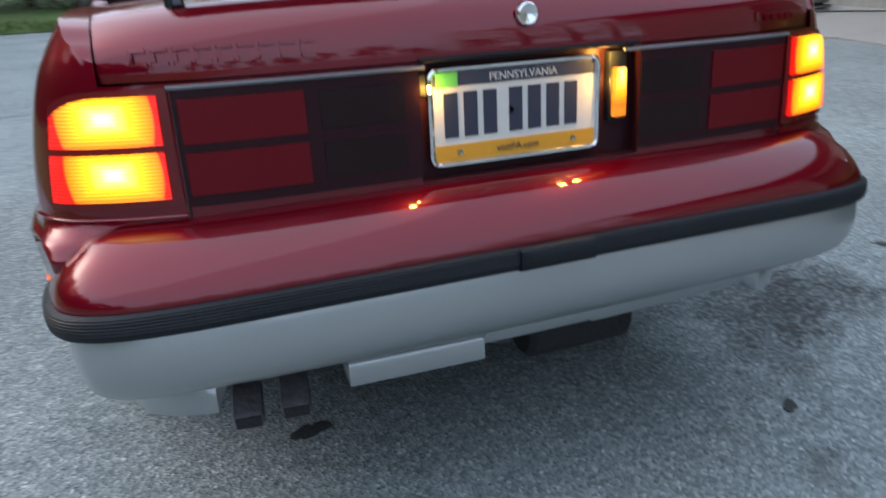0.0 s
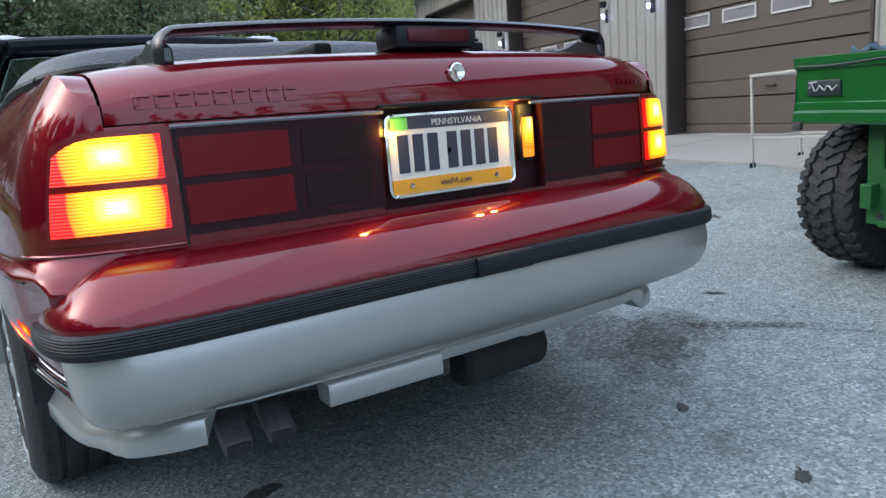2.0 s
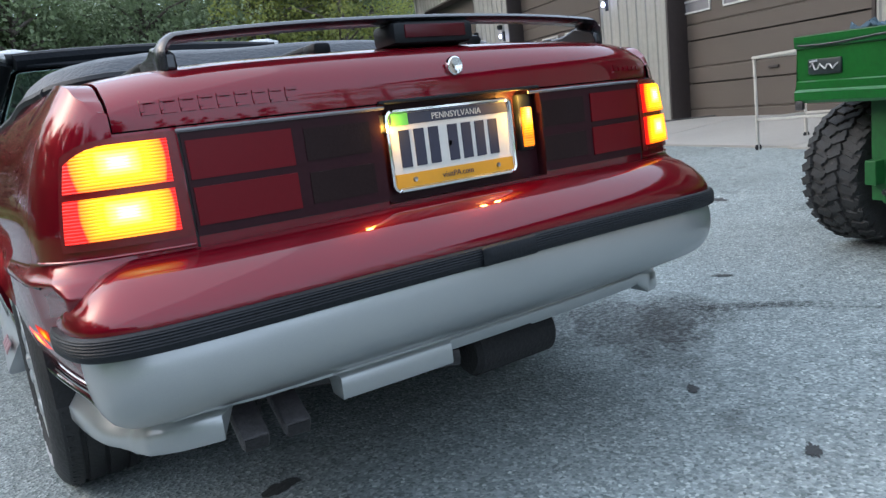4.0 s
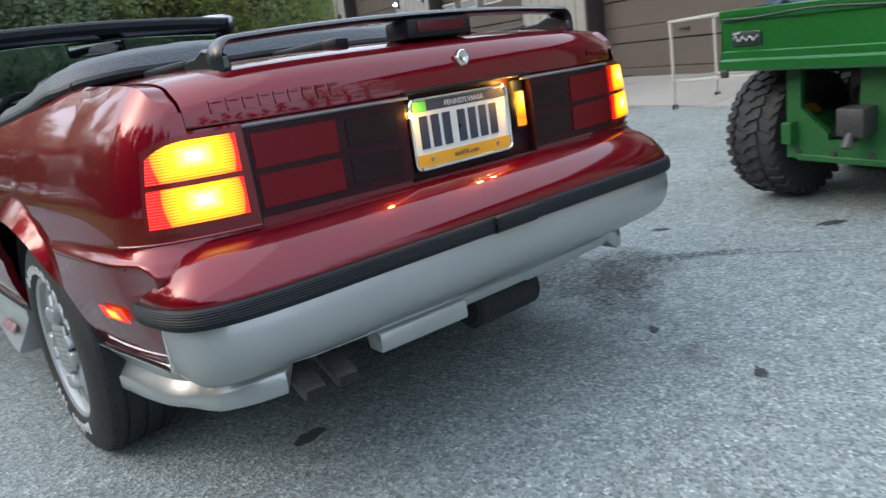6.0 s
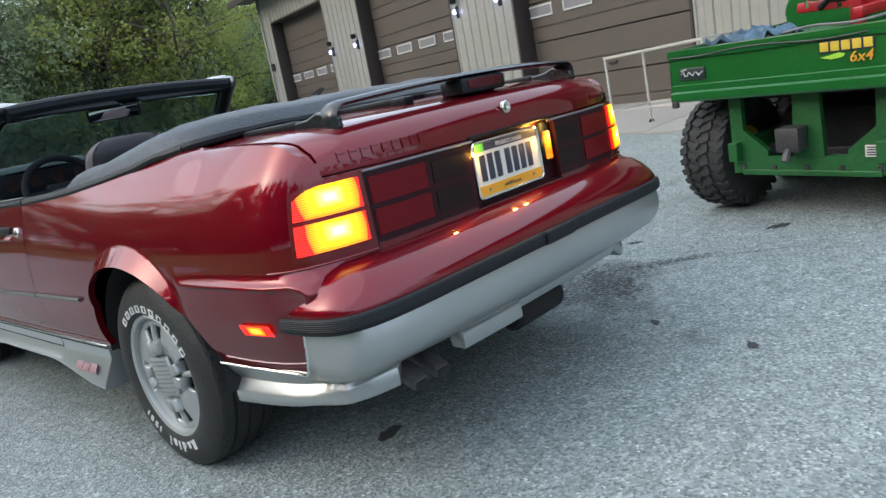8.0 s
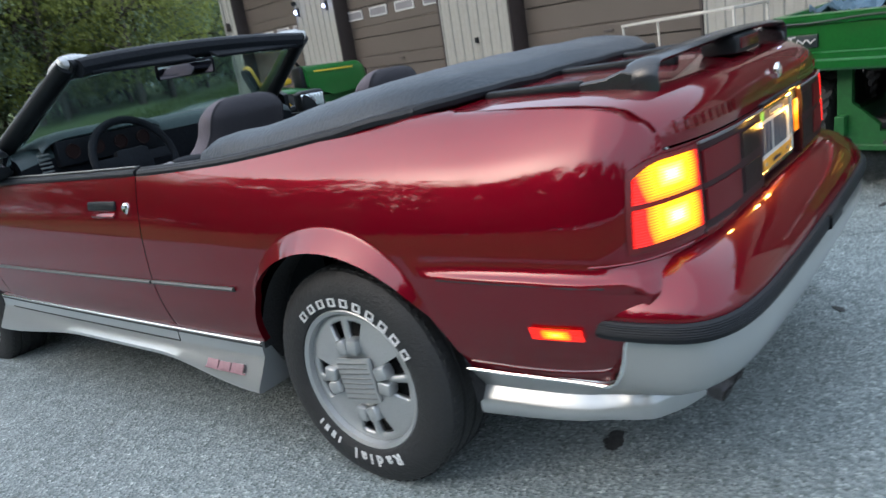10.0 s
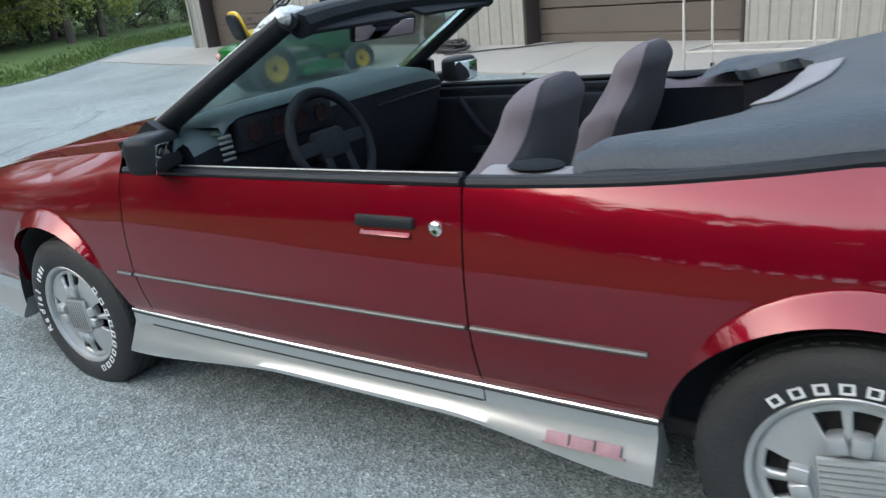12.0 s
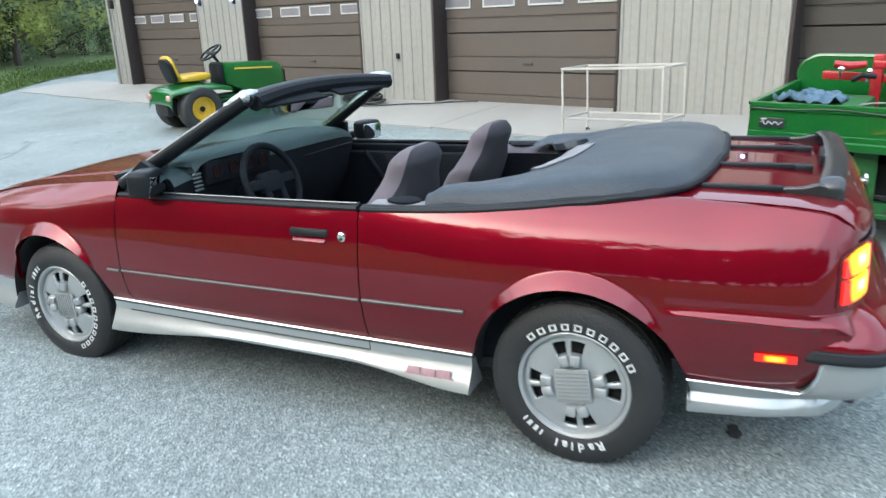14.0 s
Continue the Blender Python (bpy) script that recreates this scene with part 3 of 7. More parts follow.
# lamps beside the doors
for u, z in ((4.72, 1.87), (3.55, 1.86), (9.86, 1.87), (8.6, 1.86), (-0.35, 1.86), (-1.75, 1.86)):
    wl = thing("wall_lamp", "small black wall lamp with a lit cold white bulb", "lamp", "lamps beside the garage doors", at=WALL @ Matrix.Translation((-u, 0, z)))
    Build().box((0, -0.015, 0.0), (0.09, 0.03, 0.20), 0.01).done("backplate", SATIN, wl)
    Build().lathe([(0.0, 0.0), (0.0, 0.03), (0.02, 0.055), (0.09, 0.06), (0.095, 0.05)], 12, Matrix.Translation((0, -0.09, 0.13)) @ Euler((0, radians(-90), 0)).to_matrix().to_4x4()).done("hood", SATIN, wl)
    Build().ball((0, -0.09, 0.0), (0.028, 0.028, 0.040), 12, 8).done("bulb", LED, wl, "glowing white globe")
# an outlet with a cap on the siding
Build().box((-4.05, -0.03, 0.75), (0.06, 0.04, 0.09), 0.006).done("socket_box", SATIN, garage)


# ---- woods ----
def tree_parts(seed, height, spread, leaf, n):
    rng = random.Random(seed)
    wood, crown = Build(), Build()
    trunk = [Vector((0, 0, -0.3))]
    for k in range(1, 9):
        trunk.append(Vector((rng.gauss(0, 0.05) * k * 0.5, rng.gauss(0, 0.05) * k * 0.5, height * 0.85 * k / 8)))
    wood.tube(trunk, [0.24 * (1 - 0.85 * k / 8) * height / 13 for k in range(9)], 8)
    tips = []
    for k in range(26):
        t = rng.uniform(0.12, 1.0)
        base = trunk[0].lerp(trunk[-1], t)
        a = rng.uniform(0, 6.28)
        reach = spread * (0.55 + 0.6 * math.sin(math.pi * min(1, t * 0.85 + 0.15))) * rng.uniform(0.55, 1.05)
        tip = base + Vector((reach * math.cos(a), reach * math.sin(a), reach * rng.uniform(0.05, 0.55)))
        mid = base.lerp(tip, 0.5) + Vector((0, 0, reach * 0.1))
        wood.tube([base, mid, tip], [0.07, 0.045, 0.015], 5)
        tips += [tip, mid, base.lerp(tip, 0.78)]
    tips.append(trunk[-1] + Vector((0, 0, height * 0.12)))
    clumps = [(t + Vector((rng.gauss(0, 0.3), rng.gauss(0, 0.3), rng.gauss(0, 0.3))), rng.uniform(0.5, 1.15)) for t in tips]
    for i in range(n):
        c, r = clumps[rng.randrange(len(clumps))]
        d = Vector((rng.gauss(0, 1), rng.gauss(0, 1), rng.gauss(0, 0.75))).normalized() * r * rng.uniform(0.35, 1.0) ** 0.6
        p = c + d
        s = leaf * rng.uniform(0.6, 1.3)
        e = Euler((rng.uniform(-1.2, 1.2), rng.uniform(-1.2, 1.2), rng.uniform(0, 6.28))).to_matrix()
        crown.add([p + e @ Vector(q) * s for q in ((-0.5, 0, 0), (0, -0.32, 0.05), (0.55, 0, 0), (0, 0.32, 0.05))], [(0, 1, 2, 3)])
    return wood, crown


def tree(seed, height, spread, leaf, n, leaves, label):
    w, c = tree_parts(seed, height, spread, leaf, n)
    t = thing("tree", label, "tree", "trees of the wood")
    w.done("trunk", BARK, t)
    c.done("crown", leaves, t, smooth=False, weld=False)
    return t


KINDS = [tree(1, 13, 3.2, 0.150, 5200, LEAF_HAZED, "tall broadleaf tree with dense dark green crown"), tree(2, 11, 3.6, 0.145, 7600, LEAF_HAZED, "broad leafy tree with dark green crown"),
         tree(3, 14.5, 3.0, 0.155, 4800, LEAF_HAZED, "tall slender tree with loose dark green crown"), tree(4, 9, 3.0, 0.140, 9000, LEAF_LIGHT, "round leafy tree with light green crown"),
         tree(5, 6, 2.8, 0.140, 8200, LEAF_UNDER_SHADE, "low bushy tree with branches to the ground"),
         tree(6, 10, 2.9, 0.40, 2600, LEAF_BACKLIT, "dense tree beside the drive, darkened to look backlit"),
         tree(7, 5, 2.8, 0.42, 1500, LEAF_BACKLIT, "low bush under the trees, darkened to look backlit"),
         tree(8, 7.6, 2.7, 0.34, 4200, LEAF_BACKLIT, "broad round tree standing alone on the lawn")]
spots = []
rng = random.Random(11)
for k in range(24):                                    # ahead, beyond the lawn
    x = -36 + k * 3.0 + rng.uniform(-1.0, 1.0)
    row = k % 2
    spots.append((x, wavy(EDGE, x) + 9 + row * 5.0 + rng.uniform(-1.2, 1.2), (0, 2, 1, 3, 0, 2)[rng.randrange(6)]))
for k in range(32):                                    # thick low growth at the wood's edge
    x = -34 + k * 2.0 + rng.uniform(-0.5, 0.5)
    spots.append((x, wavy(EDGE, x) + 7.4 + 1.6 * (k % 2) + rng.uniform(-0.6, 0.6), 3 if x > 6 and k % 3 else 4))
for k in range(22):
    spots.append((-4 + k * 0.95, wavy(EDGE, -4 + k * 0.95) + 10.2 + rng.uniform(-0.8, 0.8), 4))
for k in range(14):                                    # low growth beyond the far corner of the yard
    spots.append((14.5 + k * 1.7, wavy(EDGE, 14.5 + k * 1.7) + 6.5 + 1.4 * (k % 2), 4))
spots += [(13.2, 25.5, 3), (15.8, 27.5, 3), (11.0, 27.0, 3), (-16.3, 19.8, 7)]
for k in range(70):                                    # along the drive, opposite the garage
    y = -34 + k * 1.35
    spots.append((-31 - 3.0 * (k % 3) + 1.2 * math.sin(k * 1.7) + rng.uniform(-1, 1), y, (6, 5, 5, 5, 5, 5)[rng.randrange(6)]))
for k in range(44):                                    # unseen bushes under the trees, added to keep sky out of reflections
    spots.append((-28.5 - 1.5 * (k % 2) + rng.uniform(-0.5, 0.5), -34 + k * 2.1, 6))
for k in range(12):                                    # behind the garage's near end: unseen, added to block bright sky in reflections
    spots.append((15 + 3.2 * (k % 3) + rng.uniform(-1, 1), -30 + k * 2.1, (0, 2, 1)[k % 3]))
# unseen far row behind the car, added for its reflections
for k in range(9):
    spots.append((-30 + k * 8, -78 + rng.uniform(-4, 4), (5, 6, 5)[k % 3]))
used = set()
for x, y, kind in spots:
    s = rng.uniform(0.85, 1.2) * (1.4 if kind == 7 else 1.4 if kind == 5 and -12 < y < 24 else 1.2 if x < -28 and y < 60 and y < wavy(EDGE, x) + 6 else 1.0)
    z = lawn_point(x, max(0, y - wavy(EDGE, x)))[2] if y > 12 else ground_z(x, y) + bank_z(x, y)
    m = Matrix.Translation((x, y, z - 0.05)) @ Matrix.Rotation(rng.uniform(0, 6.28), 4, 'Z') @ Matrix.Scale(s, 4)
    if kind not in used:
        KINDS[kind].matrix_world = m
        used.add(kind)
    else:
        t = copy_thing(KINDS[kind], m)
        t.matrix_basis = m


# ---- the convertible: x to its right, y ahead, rear bumper at y = 0 ----
car = thing("convertible_car", "burgundy two-door convertible with silver lower body and folded black top", "car")
AXLES = (0.965, 3.53)
ARCH_R, ARCH_Z = 0.372, 0.30
WIDTH = [(0.13, 0.722), (0.16, 0.735), (0.20, 0.752), (0.26, 0.772), (0.35, 0.786), (0.6, 0.80), (1.0, 0.815), (1.5, 0.825), (2.5, 0.823), (3.2, 0.815), (3.6, 0.80), (3.95, 0.778), (4.2, 0.745), (4.36, 0.69), (4.44, 0.62)]
LEDGE = [(0.13, 0.012), (0.17, 0.016), (0.3, 0.018), (0.5, 0.015), (0.64, 0.009), (0.72, 0.0)]
LEDGE_Z = [(0.40, 0.0), (0.50, 0.40), (0.593, 0.90), (0.612, 1.0), (0.618, 0.90), (0.626, 0.35), (0.638, 0.0)]
TUCK = [(0.13, 0.045), (0.29, 0.032), (0.35, 0.026), (0.46, 0.013), (0.60, 0.004), (0.70, 0.0)]
SHAPE = [(0.20, 0.925), (0.30, 0.93), (0.36, 0.943), (0.40, 0.965), (0.46, 0.986), (0.54, 1.0), (0.62, 1.0), (0.70, 0.993), (0.775, 0.972), (0.83, 0.947), (0.875, 0.910), (0.905, 0.880), (0.93, 0.85), (0.945, 0.82)]
FLAT = [(0.13, 0.72), (0.3, 0.86), (0.55, 1.0), (1.0, 1.0), (1.4, 0.90), (1.8, 0.74), (3.0, 0.74), (3.5, 0.95), (4.0, 1.0)]
CREST = [(0.13, 0.925), (0.2, 0.932), (0.7, 0.955), (1.2, 0.96), (2.0, 0.96), (2.9, 0.945), (3.3, 0.915), (3.87, 0.86), (4.2, 0.80), (4.44, 0.72)]


def flare(y, z):
    """A crescent lip over each wheel, widest above the hub and leaning out downwards."""
    out = 0.0
    for c in AXLES:
        turn = math.degrees(math.atan2(z - ARCH_Z, c - y))
        k = max(0.0, 1 - ((turn - 90) / 52)**2)
        if k > 0:
            wide = 0.052 * k**0.6
            reach = math.hypot(y - c, z - ARCH_Z) - ARCH_R
            out = max(out, 0.037 * k**0.6 * min(1.0, max(0.0, (wide - reach) / wide)))
    return out


def sink(y):
    """How far the ledge drops as it runs into the bumper."""
    return 0.006 * min(1.0, max(0.0, (0.40 - y) / 0.20))


def side_point(y, z):
    """Where the left body side is: stretched above 0.70 to the crest at that y."""
    crest = wavy(CREST, y)
    zz = z if z < 0.70 else 0.70 + (z - 0.70) * (0.945 - 0.70) / (crest - 0.70) * lerp(y, FLAT)
    w = wavy(WIDTH, y)
    x = w * wavy(SHAPE, min(zz, 0.945))
    if y < 0.72:
        # a ledge that grows into the bumper, and the tuck above the silver
        x += lerp(y, LEDGE) * lerp(z + sink(y), LEDGE_Z)
        x -= lerp(y, TUCK) * min(1.0, max(0.0, (0.51 - z) / 0.144))
    if z > 0.80 and y < 1.0:
        x = max(x, 0.648)
    return (-(x + flare(y, z)), y, z)


def arch(y, low):
    for c in AXLES:
        if abs(y - c) < ARCH_R:
            low = max(low, ARCH_Z + math.sqrt(ARCH_R**2 - (y - c)**2))
    return low


def tail_bow(x, z, half):
    """How far ahead the rear face lies at x and height z."""
    crown = max(0.0, z - 0.86)
    return 0.104 + lerp(z, [(0.59, 0.030), (0.64, 0.098)]) * abs(x / half)**5.6 + 0.9 * crown * crown + 0.35 * max(0, 0.64 - z)


def corner_point(t, z):
    """Rounded left rear corner: t from -1 beside the lid, 0 at the end of the rear face, to 1 on the side."""
    half = -side_point(0.20, z)[0]
    xt = max(0.655, half - 0.045)
    if t < 0:
        x = xt + (xt - 0.645) * t
        return (-x, tail_bow(x, z, half), z)
    p0, p1, p2 = Vector((-xt, tail_bow(xt, z, half))), Vector((-half, tail_bow(half, z, half))), Vector(side_point(lerp(z, [(0.59, 0.175), (0.64, 0.26)]), z)[:2])
    p = p0 * (1 - t)**2 + p1 * 2 * t * (1 - t) + p2 * t * t
    return (p.x, p.y, z)


def side_patch(ys, low, high, rows=22, corner=()):
    """One skin of the body side; corner: stations of the rounded rear corner, on the same skin."""
    b = Build()
    keys = [(-1, t) for t in corner] + [(0, y) for y in ys]

    def level(z0, z1, t, y):
        """Heights with close rows along the ledge."""
        even = z0 + (z1 - z0) * t
        near = min(1.0, max(0.0, (0.64 - z0) / 0.16))
        if rows < 40 or near == 0.0:
            return even
        near = near * near * (3 - 2 * near)
        return even + near * (lerp(t, [(0, z0), (0.3, 0.598 - sink(y)), (0.5, 0.626 - sink(y)), (1, z1)]) - even)

    def fn(key, t):
        if key[0] < 0:
            z0, z1 = low(corner_point(key[1], 0.5)[1]), high(max(0.166, corner_point(key[1], 0.88)[1]))
            return corner_point(key[1], level(z0, z1, t, 0.20))
        z0, z1 = arch(key[1], low(key[1])), high(key[1])
        return side_point(key[1], level(z0, z1, t, key[1]))
    b.grid(fn, keys, steps(0, 1, rows))
    # the edges turn in
    for t in (0.0, 1.0):
        pts = [fn(y, t) for y in keys]
        b.grid(lambda p, d: (p[0] + (max(0.004, -0.646 - p[0]) if t == 1 and p[1] < 0.62 else 0.022) * d, p[1], p[2] + (0.004 if t == 0 else -0.003) * d), pts, [0, 1])
    return b


def ys_between(a, b):
    """Stations, closer together round the wheel arches."""
    out = set(steps(a, b, max(2, int((b - a) / 0.06))))
    for c in AXLES:
        for k in range(41):
            y = c - ARCH_R * math.cos(math.pi * k / 40)
            if a < y < b:
                out.add(y)
        for y in (c - ARCH_R - 0.001, c + ARCH_R + 0.001, c - ARCH_R - 0.03, c + ARCH_R + 0.03):
            if a < y < b:
                out.add(y)
    out |= {a, b}
    return sorted(out)


SEAM_R, SEAM_F = 1.768, 3.045
BELT = [(0.60, 0.952), (0.75, 0.950), (0.95, 0.925), (1.15, 0.903), (1.4, 0.884), (1.768, 0.874), (3.05, 0.868)]
SILL = 0.366


def sill(y):
    """The silver's top line: rising a little ahead, and behind the rear wheel."""
    return SILL + 0.0095 * max(0.0, min(y, 3.2) - 1.35) + 0.018 * min(1.0, max(0.0, (y - 0.29) / 0.31)) * (y < 0.9)




LID_EDGE = [(0.160, 0.862), (0.172, 0.875), (0.182, 0.8885), (0.199, 0.900), (0.220, 0.915), (0.256, 0.925), (0.317, 0.933), (0.427, 0.940), (0.62, 0.948)]
quarter_high = lambda y: wavy(LID_EDGE, y) if y < 0.62 else wavy(BELT, y)
for sx, nm in ((1, "left"), (-1, "right")):
    for part_name, patch, label in (
            ("rear_quarter", side_patch([0.270, 0.280] + ys_between(0.29, SEAM_R - 0.0025), lambda y: sill(y) if y > 0.285 else min(0.474, SILL + 1.8 * (0.285 - y)), quarter_high, 64, [-1, -0.66, -0.33] + steps(0, 1, 12)), ""),
            ("door", side_patch(ys_between(SEAM_R + 0.0025, SEAM_F - 0.0025), sill, lambda y: wavy(BELT, y)), "long burgundy door, closed"),
            ("front_fender", side_patch(ys_between(SEAM_F + 0.0025, 4.30) + [4.36, 4.41, 4.44], sill, lambda y: wavy(CREST, y) - 0.004, 36), "")):
        if sx < 0:
            patch.v = [(-x, y, z) for x, y, z in patch.v]
        ob = patch.done(part_name, PAINT, car, label, angle=50)
        if part_name == "door":
            doors = doors + [ob] if nm == "right" else [ob]

# dark inner body behind the seams, with open wheel houses
inner = Build()
inner.grid(lambda y, z: (side_point(y, z)[0] + 0.018, y, z), ys_between(1.36, 3.13), [0.30, 0.36, 0.5, 0.7, 0.80, 0.85])
inner.grid(lambda y, z: (side_point(y, z)[0] + 0.020, y, z), steps(0.2, 0.575, 8), [0.36, 0.5, 0.7, 0.85, 0.9])
inner.grid(lambda y, z: (side_point(y, z)[0] + 0.020, y, z), steps(3.92, 4.38, 8), [0.3, 0.5, 0.65])
for c in AXLES:
    inner.grid(lambda a, x: (x, c - (ARCH_R + 0.004) * math.cos(a), max(0.18, ARCH_Z + (ARCH_R + 0.004) * math.sin(a))), steps(0.0, math.pi, 30), [-0.78, -0.70, -0.45])
    inner.grid(lambda r, a: (-0.45, c - r * math.cos(a), max(0.18, ARCH_Z + r * math.sin(a))), [0.0, ARCH_R], steps(0.0, math.pi, 30))
inner.box((-0.3, 2.25, 0.30), (0.8, 2.4, 0.04)).box((-0.3, 0.42, 0.42), (0.7, 0.4, 0.03)).box((-0.35, 4.1, 0.3), (0.7, 0.5, 0.04))
inner.done("inner_body", UNDER, car, mirror=True)

# ---- tail: panel, lid, lamps ----
def tail_point(u, z, d=0.0):
    """Rear panel from left (u = -1) to right, at height z; d metres behind the surface."""
    half = -side_point(0.20, z)[0]
    return (u * half, tail_bow(u * half, z, half) - d, z)


def tail_u(x, z):
    return x / -side_point(0.20, z)[0]


def tail_patch(x0, x1, z0, z1, d, nx=12, nz=6, rim=0.0):
    b = Build()
    b.grid(lambda x, z: tail_point(tail_u(x, z), z, d), steps(x0, x1, nx), steps(z0, z1, nz))
    if rim:
        for pts in ([(x, z0) for x in steps(x0, x1, nx)], [(x, z1) for x in steps(x0, x1, nx)], [(x0, z) for z in steps(z0, z1, nz)], [(x1, z) for z in steps(z0, z1, nz)]):
            b.grid(lambda p, k: tail_point(tail_u(p[0], p[1]), p[1], d - rim * k), pts, [0, 1])
    return b


tp = Build()
POCKET = (-0.190, 0.214, 0.648)                       # the plate's recess: left, right, bottom
tp.grid(lambda x, z: tail_point(tail_u(x, z), z), steps(-0.645, POCKET[0], 16), [0.56, 0.58, 0.61, 0.64, 0.648, 0.68, 0.72, 0.76, 0.80, 0.835])
tp.grid(lambda x, z: tail_point(tail_u(x, z), z), steps(POCKET[1], 0.645, 16), [0.56, 0.58, 0.61, 0.64, 0.648, 0.68, 0.72, 0.76, 0.80, 0.835])
tp.grid(lambda x, z: tail_point(tail_u(x, z), z), steps(POCKET[0], POCKET[1], 10), [0.56, 0.58, 0.61, 0.64, 0.648])
tp.done("tail_panel", PAINT, car)
# boot lid: top and the upper rear face in one skin
LID = [(0.95, 0.968), (0.75, 0.972), (0.55, 0.970), (0.40, 0.966), (0.28, 0.959), (0.21, 0.951), (0.165, 0.941), (0.135, 0.926), (0.118, 0.908), (0.108, 0.888), (0.104, 0.862), (0.104, 0.838)]


def lid_point(x, k):
    y, z = LID[k]
    u = abs(x) / 0.642
    t = min(1.0, k / 7)
    y += 0.060 * u**5.4 * t
    z -= (0.016 * u**2.2 + 0.010 * u**8) * min(1, (11 - k) / 4)
    return (x, y, z)


lid_x = [-0.642, -0.638] + steps(-0.62, 0.62, 30) + [0.638, 0.642]
lb = Build().grid(lambda x, k: lid_point(x, k), lid_x, list(range(len(LID))))
for sx in (-0.642, 0.642):
    lb.grid(lambda k, d: (lid_point(sx, k)[0] * (1 - 0.004 * d), lid_point(sx, k)[1] + 0.012 * d * (k > 5), lid_point(sx, k)[2] - 0.02 * d), list(range(len(LID))), [0, 1])
lid = lb.done("boot_lid", PAINT, car, "burgundy boot lid, closed", angle=60)
Build().box((0, 0.59, 0.885), (1.284, 0.70, 0.02)).done("boot_seal", UNDER, car)

# the smoked band between the lamps and its coloured fields
for sx in (-1, 1):
    Build().grid(lambda x, z: tail_point(tail_u(sx * x, z), z, 0.004), steps(0.190 if sx < 0 else 0.214, 0.550, 12), [0.655, 0.70, 0.76, 0.826]).done("smoked_band", SMOKE, car, "smoked plastic band")
    Build().tube([tail_point(tail_u(x, 0.829), 0.829, 0.006) for x in steps(sx * 0.556, sx * 0.18, 16)], 0.0035, 6).done("band_moulding", bpy.data.materials.get("grey moulding edge") or mat("grey moulding edge", (0.12, 0.12, 0.13), 0.3), car)
for sx in (-1, 1):
    for z0, z1 in ((0.672, 0.735), (0.748, 0.812)):
        tail_patch(sx * 0.368, sx * 0.545, z0, z1, 0.0065, 8, 3, 0.003).done("reflector", REDLENS, car, "dull red reflector field")
        tail_patch(sx * 0.215, sx * 0.345, z0 + 0.004, z1 - 0.004, 0.006, 6, 3, 0.0025).done("panel_insert", GREYPANEL, car, "dark grey field")
# lit lamp units, wrapped round the corner
def corner_line(z, sx, d, y_end, n=24):
    """From x = 0.556 across the tail and round to y_end on the side, d outside the skin."""
    half = -side_point(0.20, z)[0]
    pts = [Vector(tail_point(x / half, z)[:2]) for x in steps(0.556, -corner_point(0, z)[0], 9)]
    pts += [Vector((-corner_point(k / 9, z)[0], corner_point(k / 9, z)[1])) for k in range(1, 9)]
    pts += [Vector((-side_point(y, z)[0], y)) for y in steps(0.26, max(0.27, y_end), 5)]
    out = []
    for i, p in enumerate(pts):
        t = (pts[min(i + 1, len(pts) - 1)] - pts[max(i - 1, 0)]).normalized()
        q = p + d * Vector((t.y, -t.x))
        out.append((sx * q.x, q.y, z))
    return out


for sx in (-1, 1):
    b = Build()
    zs = steps(0.658, 0.830, 10)
    tops = [0.830 - 0.020 * max(0.0, (j - 7) / 6)**2 for j in range(14)]
    rows = [[corner_line(0.658 + (tops[j] - 0.658) * i / 10, sx, 0.004, 0.205)[j] for j in range(14)] for i in range(11)]
    b.grid(lambda j, i: rows[i][j], list(range(14)), list(range(len(zs))))
    unit = b.done("tail_lamp", bpy.data.materials.get("lamp housing") or mat("lamp housing", (0.10, 0.006, 0.008), 0.25), car, "lit tail lamp in two lenses")
    for z0, z1, up in ((0.672, 0.740, 0), (0.751, 0.820, 1)):
        zc = (z0 + z1) / 2
        b = Build()
        zs = steps(z0, z1, 8)

        def edge(z):
            return 0.183 - (0.030 * max(0, (z - z1 + 0.03) / 0.03)**2 if up else 0)
        # the upper lens is cut round at its outer top corner
        tops = [z1 - up * 0.024 * max(0.0, (j - 7) / 5)**2 for j in range(14)]
        rows, inner_rows = ([[corner_line(z0 + (tops[j] - z0) * i / 8, sx, d, edge(z))[j] for j in range(14)] for i, z in enumerate(zs)] for d in (0.010, 0.002))
        b.grid(lambda j, i: rows[i][j], list(range(1, 13)), list(range(len(zs))))
        for i in (0, len(zs) - 1):
            b.grid(lambda j, k: (rows[i] if k else inner_rows[i])[j], list(range(1, 13)), [0, 1])
        for j in (1, 12):
            b.grid(lambda i, k: (rows[i] if k else inner_rows[i])[j], list(range(len(zs))), [0, 1])
        b.done("lens", glowing("lit lens", (1.0, 0.92, 0.50), (0.42, 0.004, 0.001), 2.3, (sx * 0.646, 0.14, zc + 0.006), (0.072, 0.2, 0.046)), unit, "glowing amber and red lens")
# creases and seams under the lamps
for sx in (-1, 1):
    Build().tube([(p[0], p[1] - 0.001, p[2]) for p in corner_line(0.643, sx, 0.001, 0.205)], 0.0028, 6).done("tail_crease", PAINT, car)
    Build().tube([tail_point(tail_u(sx * 0.551, z), z, 0.0) for z in steps(0.60, 0.83, 8)], 0.0022, 6).done("tail_seam", UNDER, car)
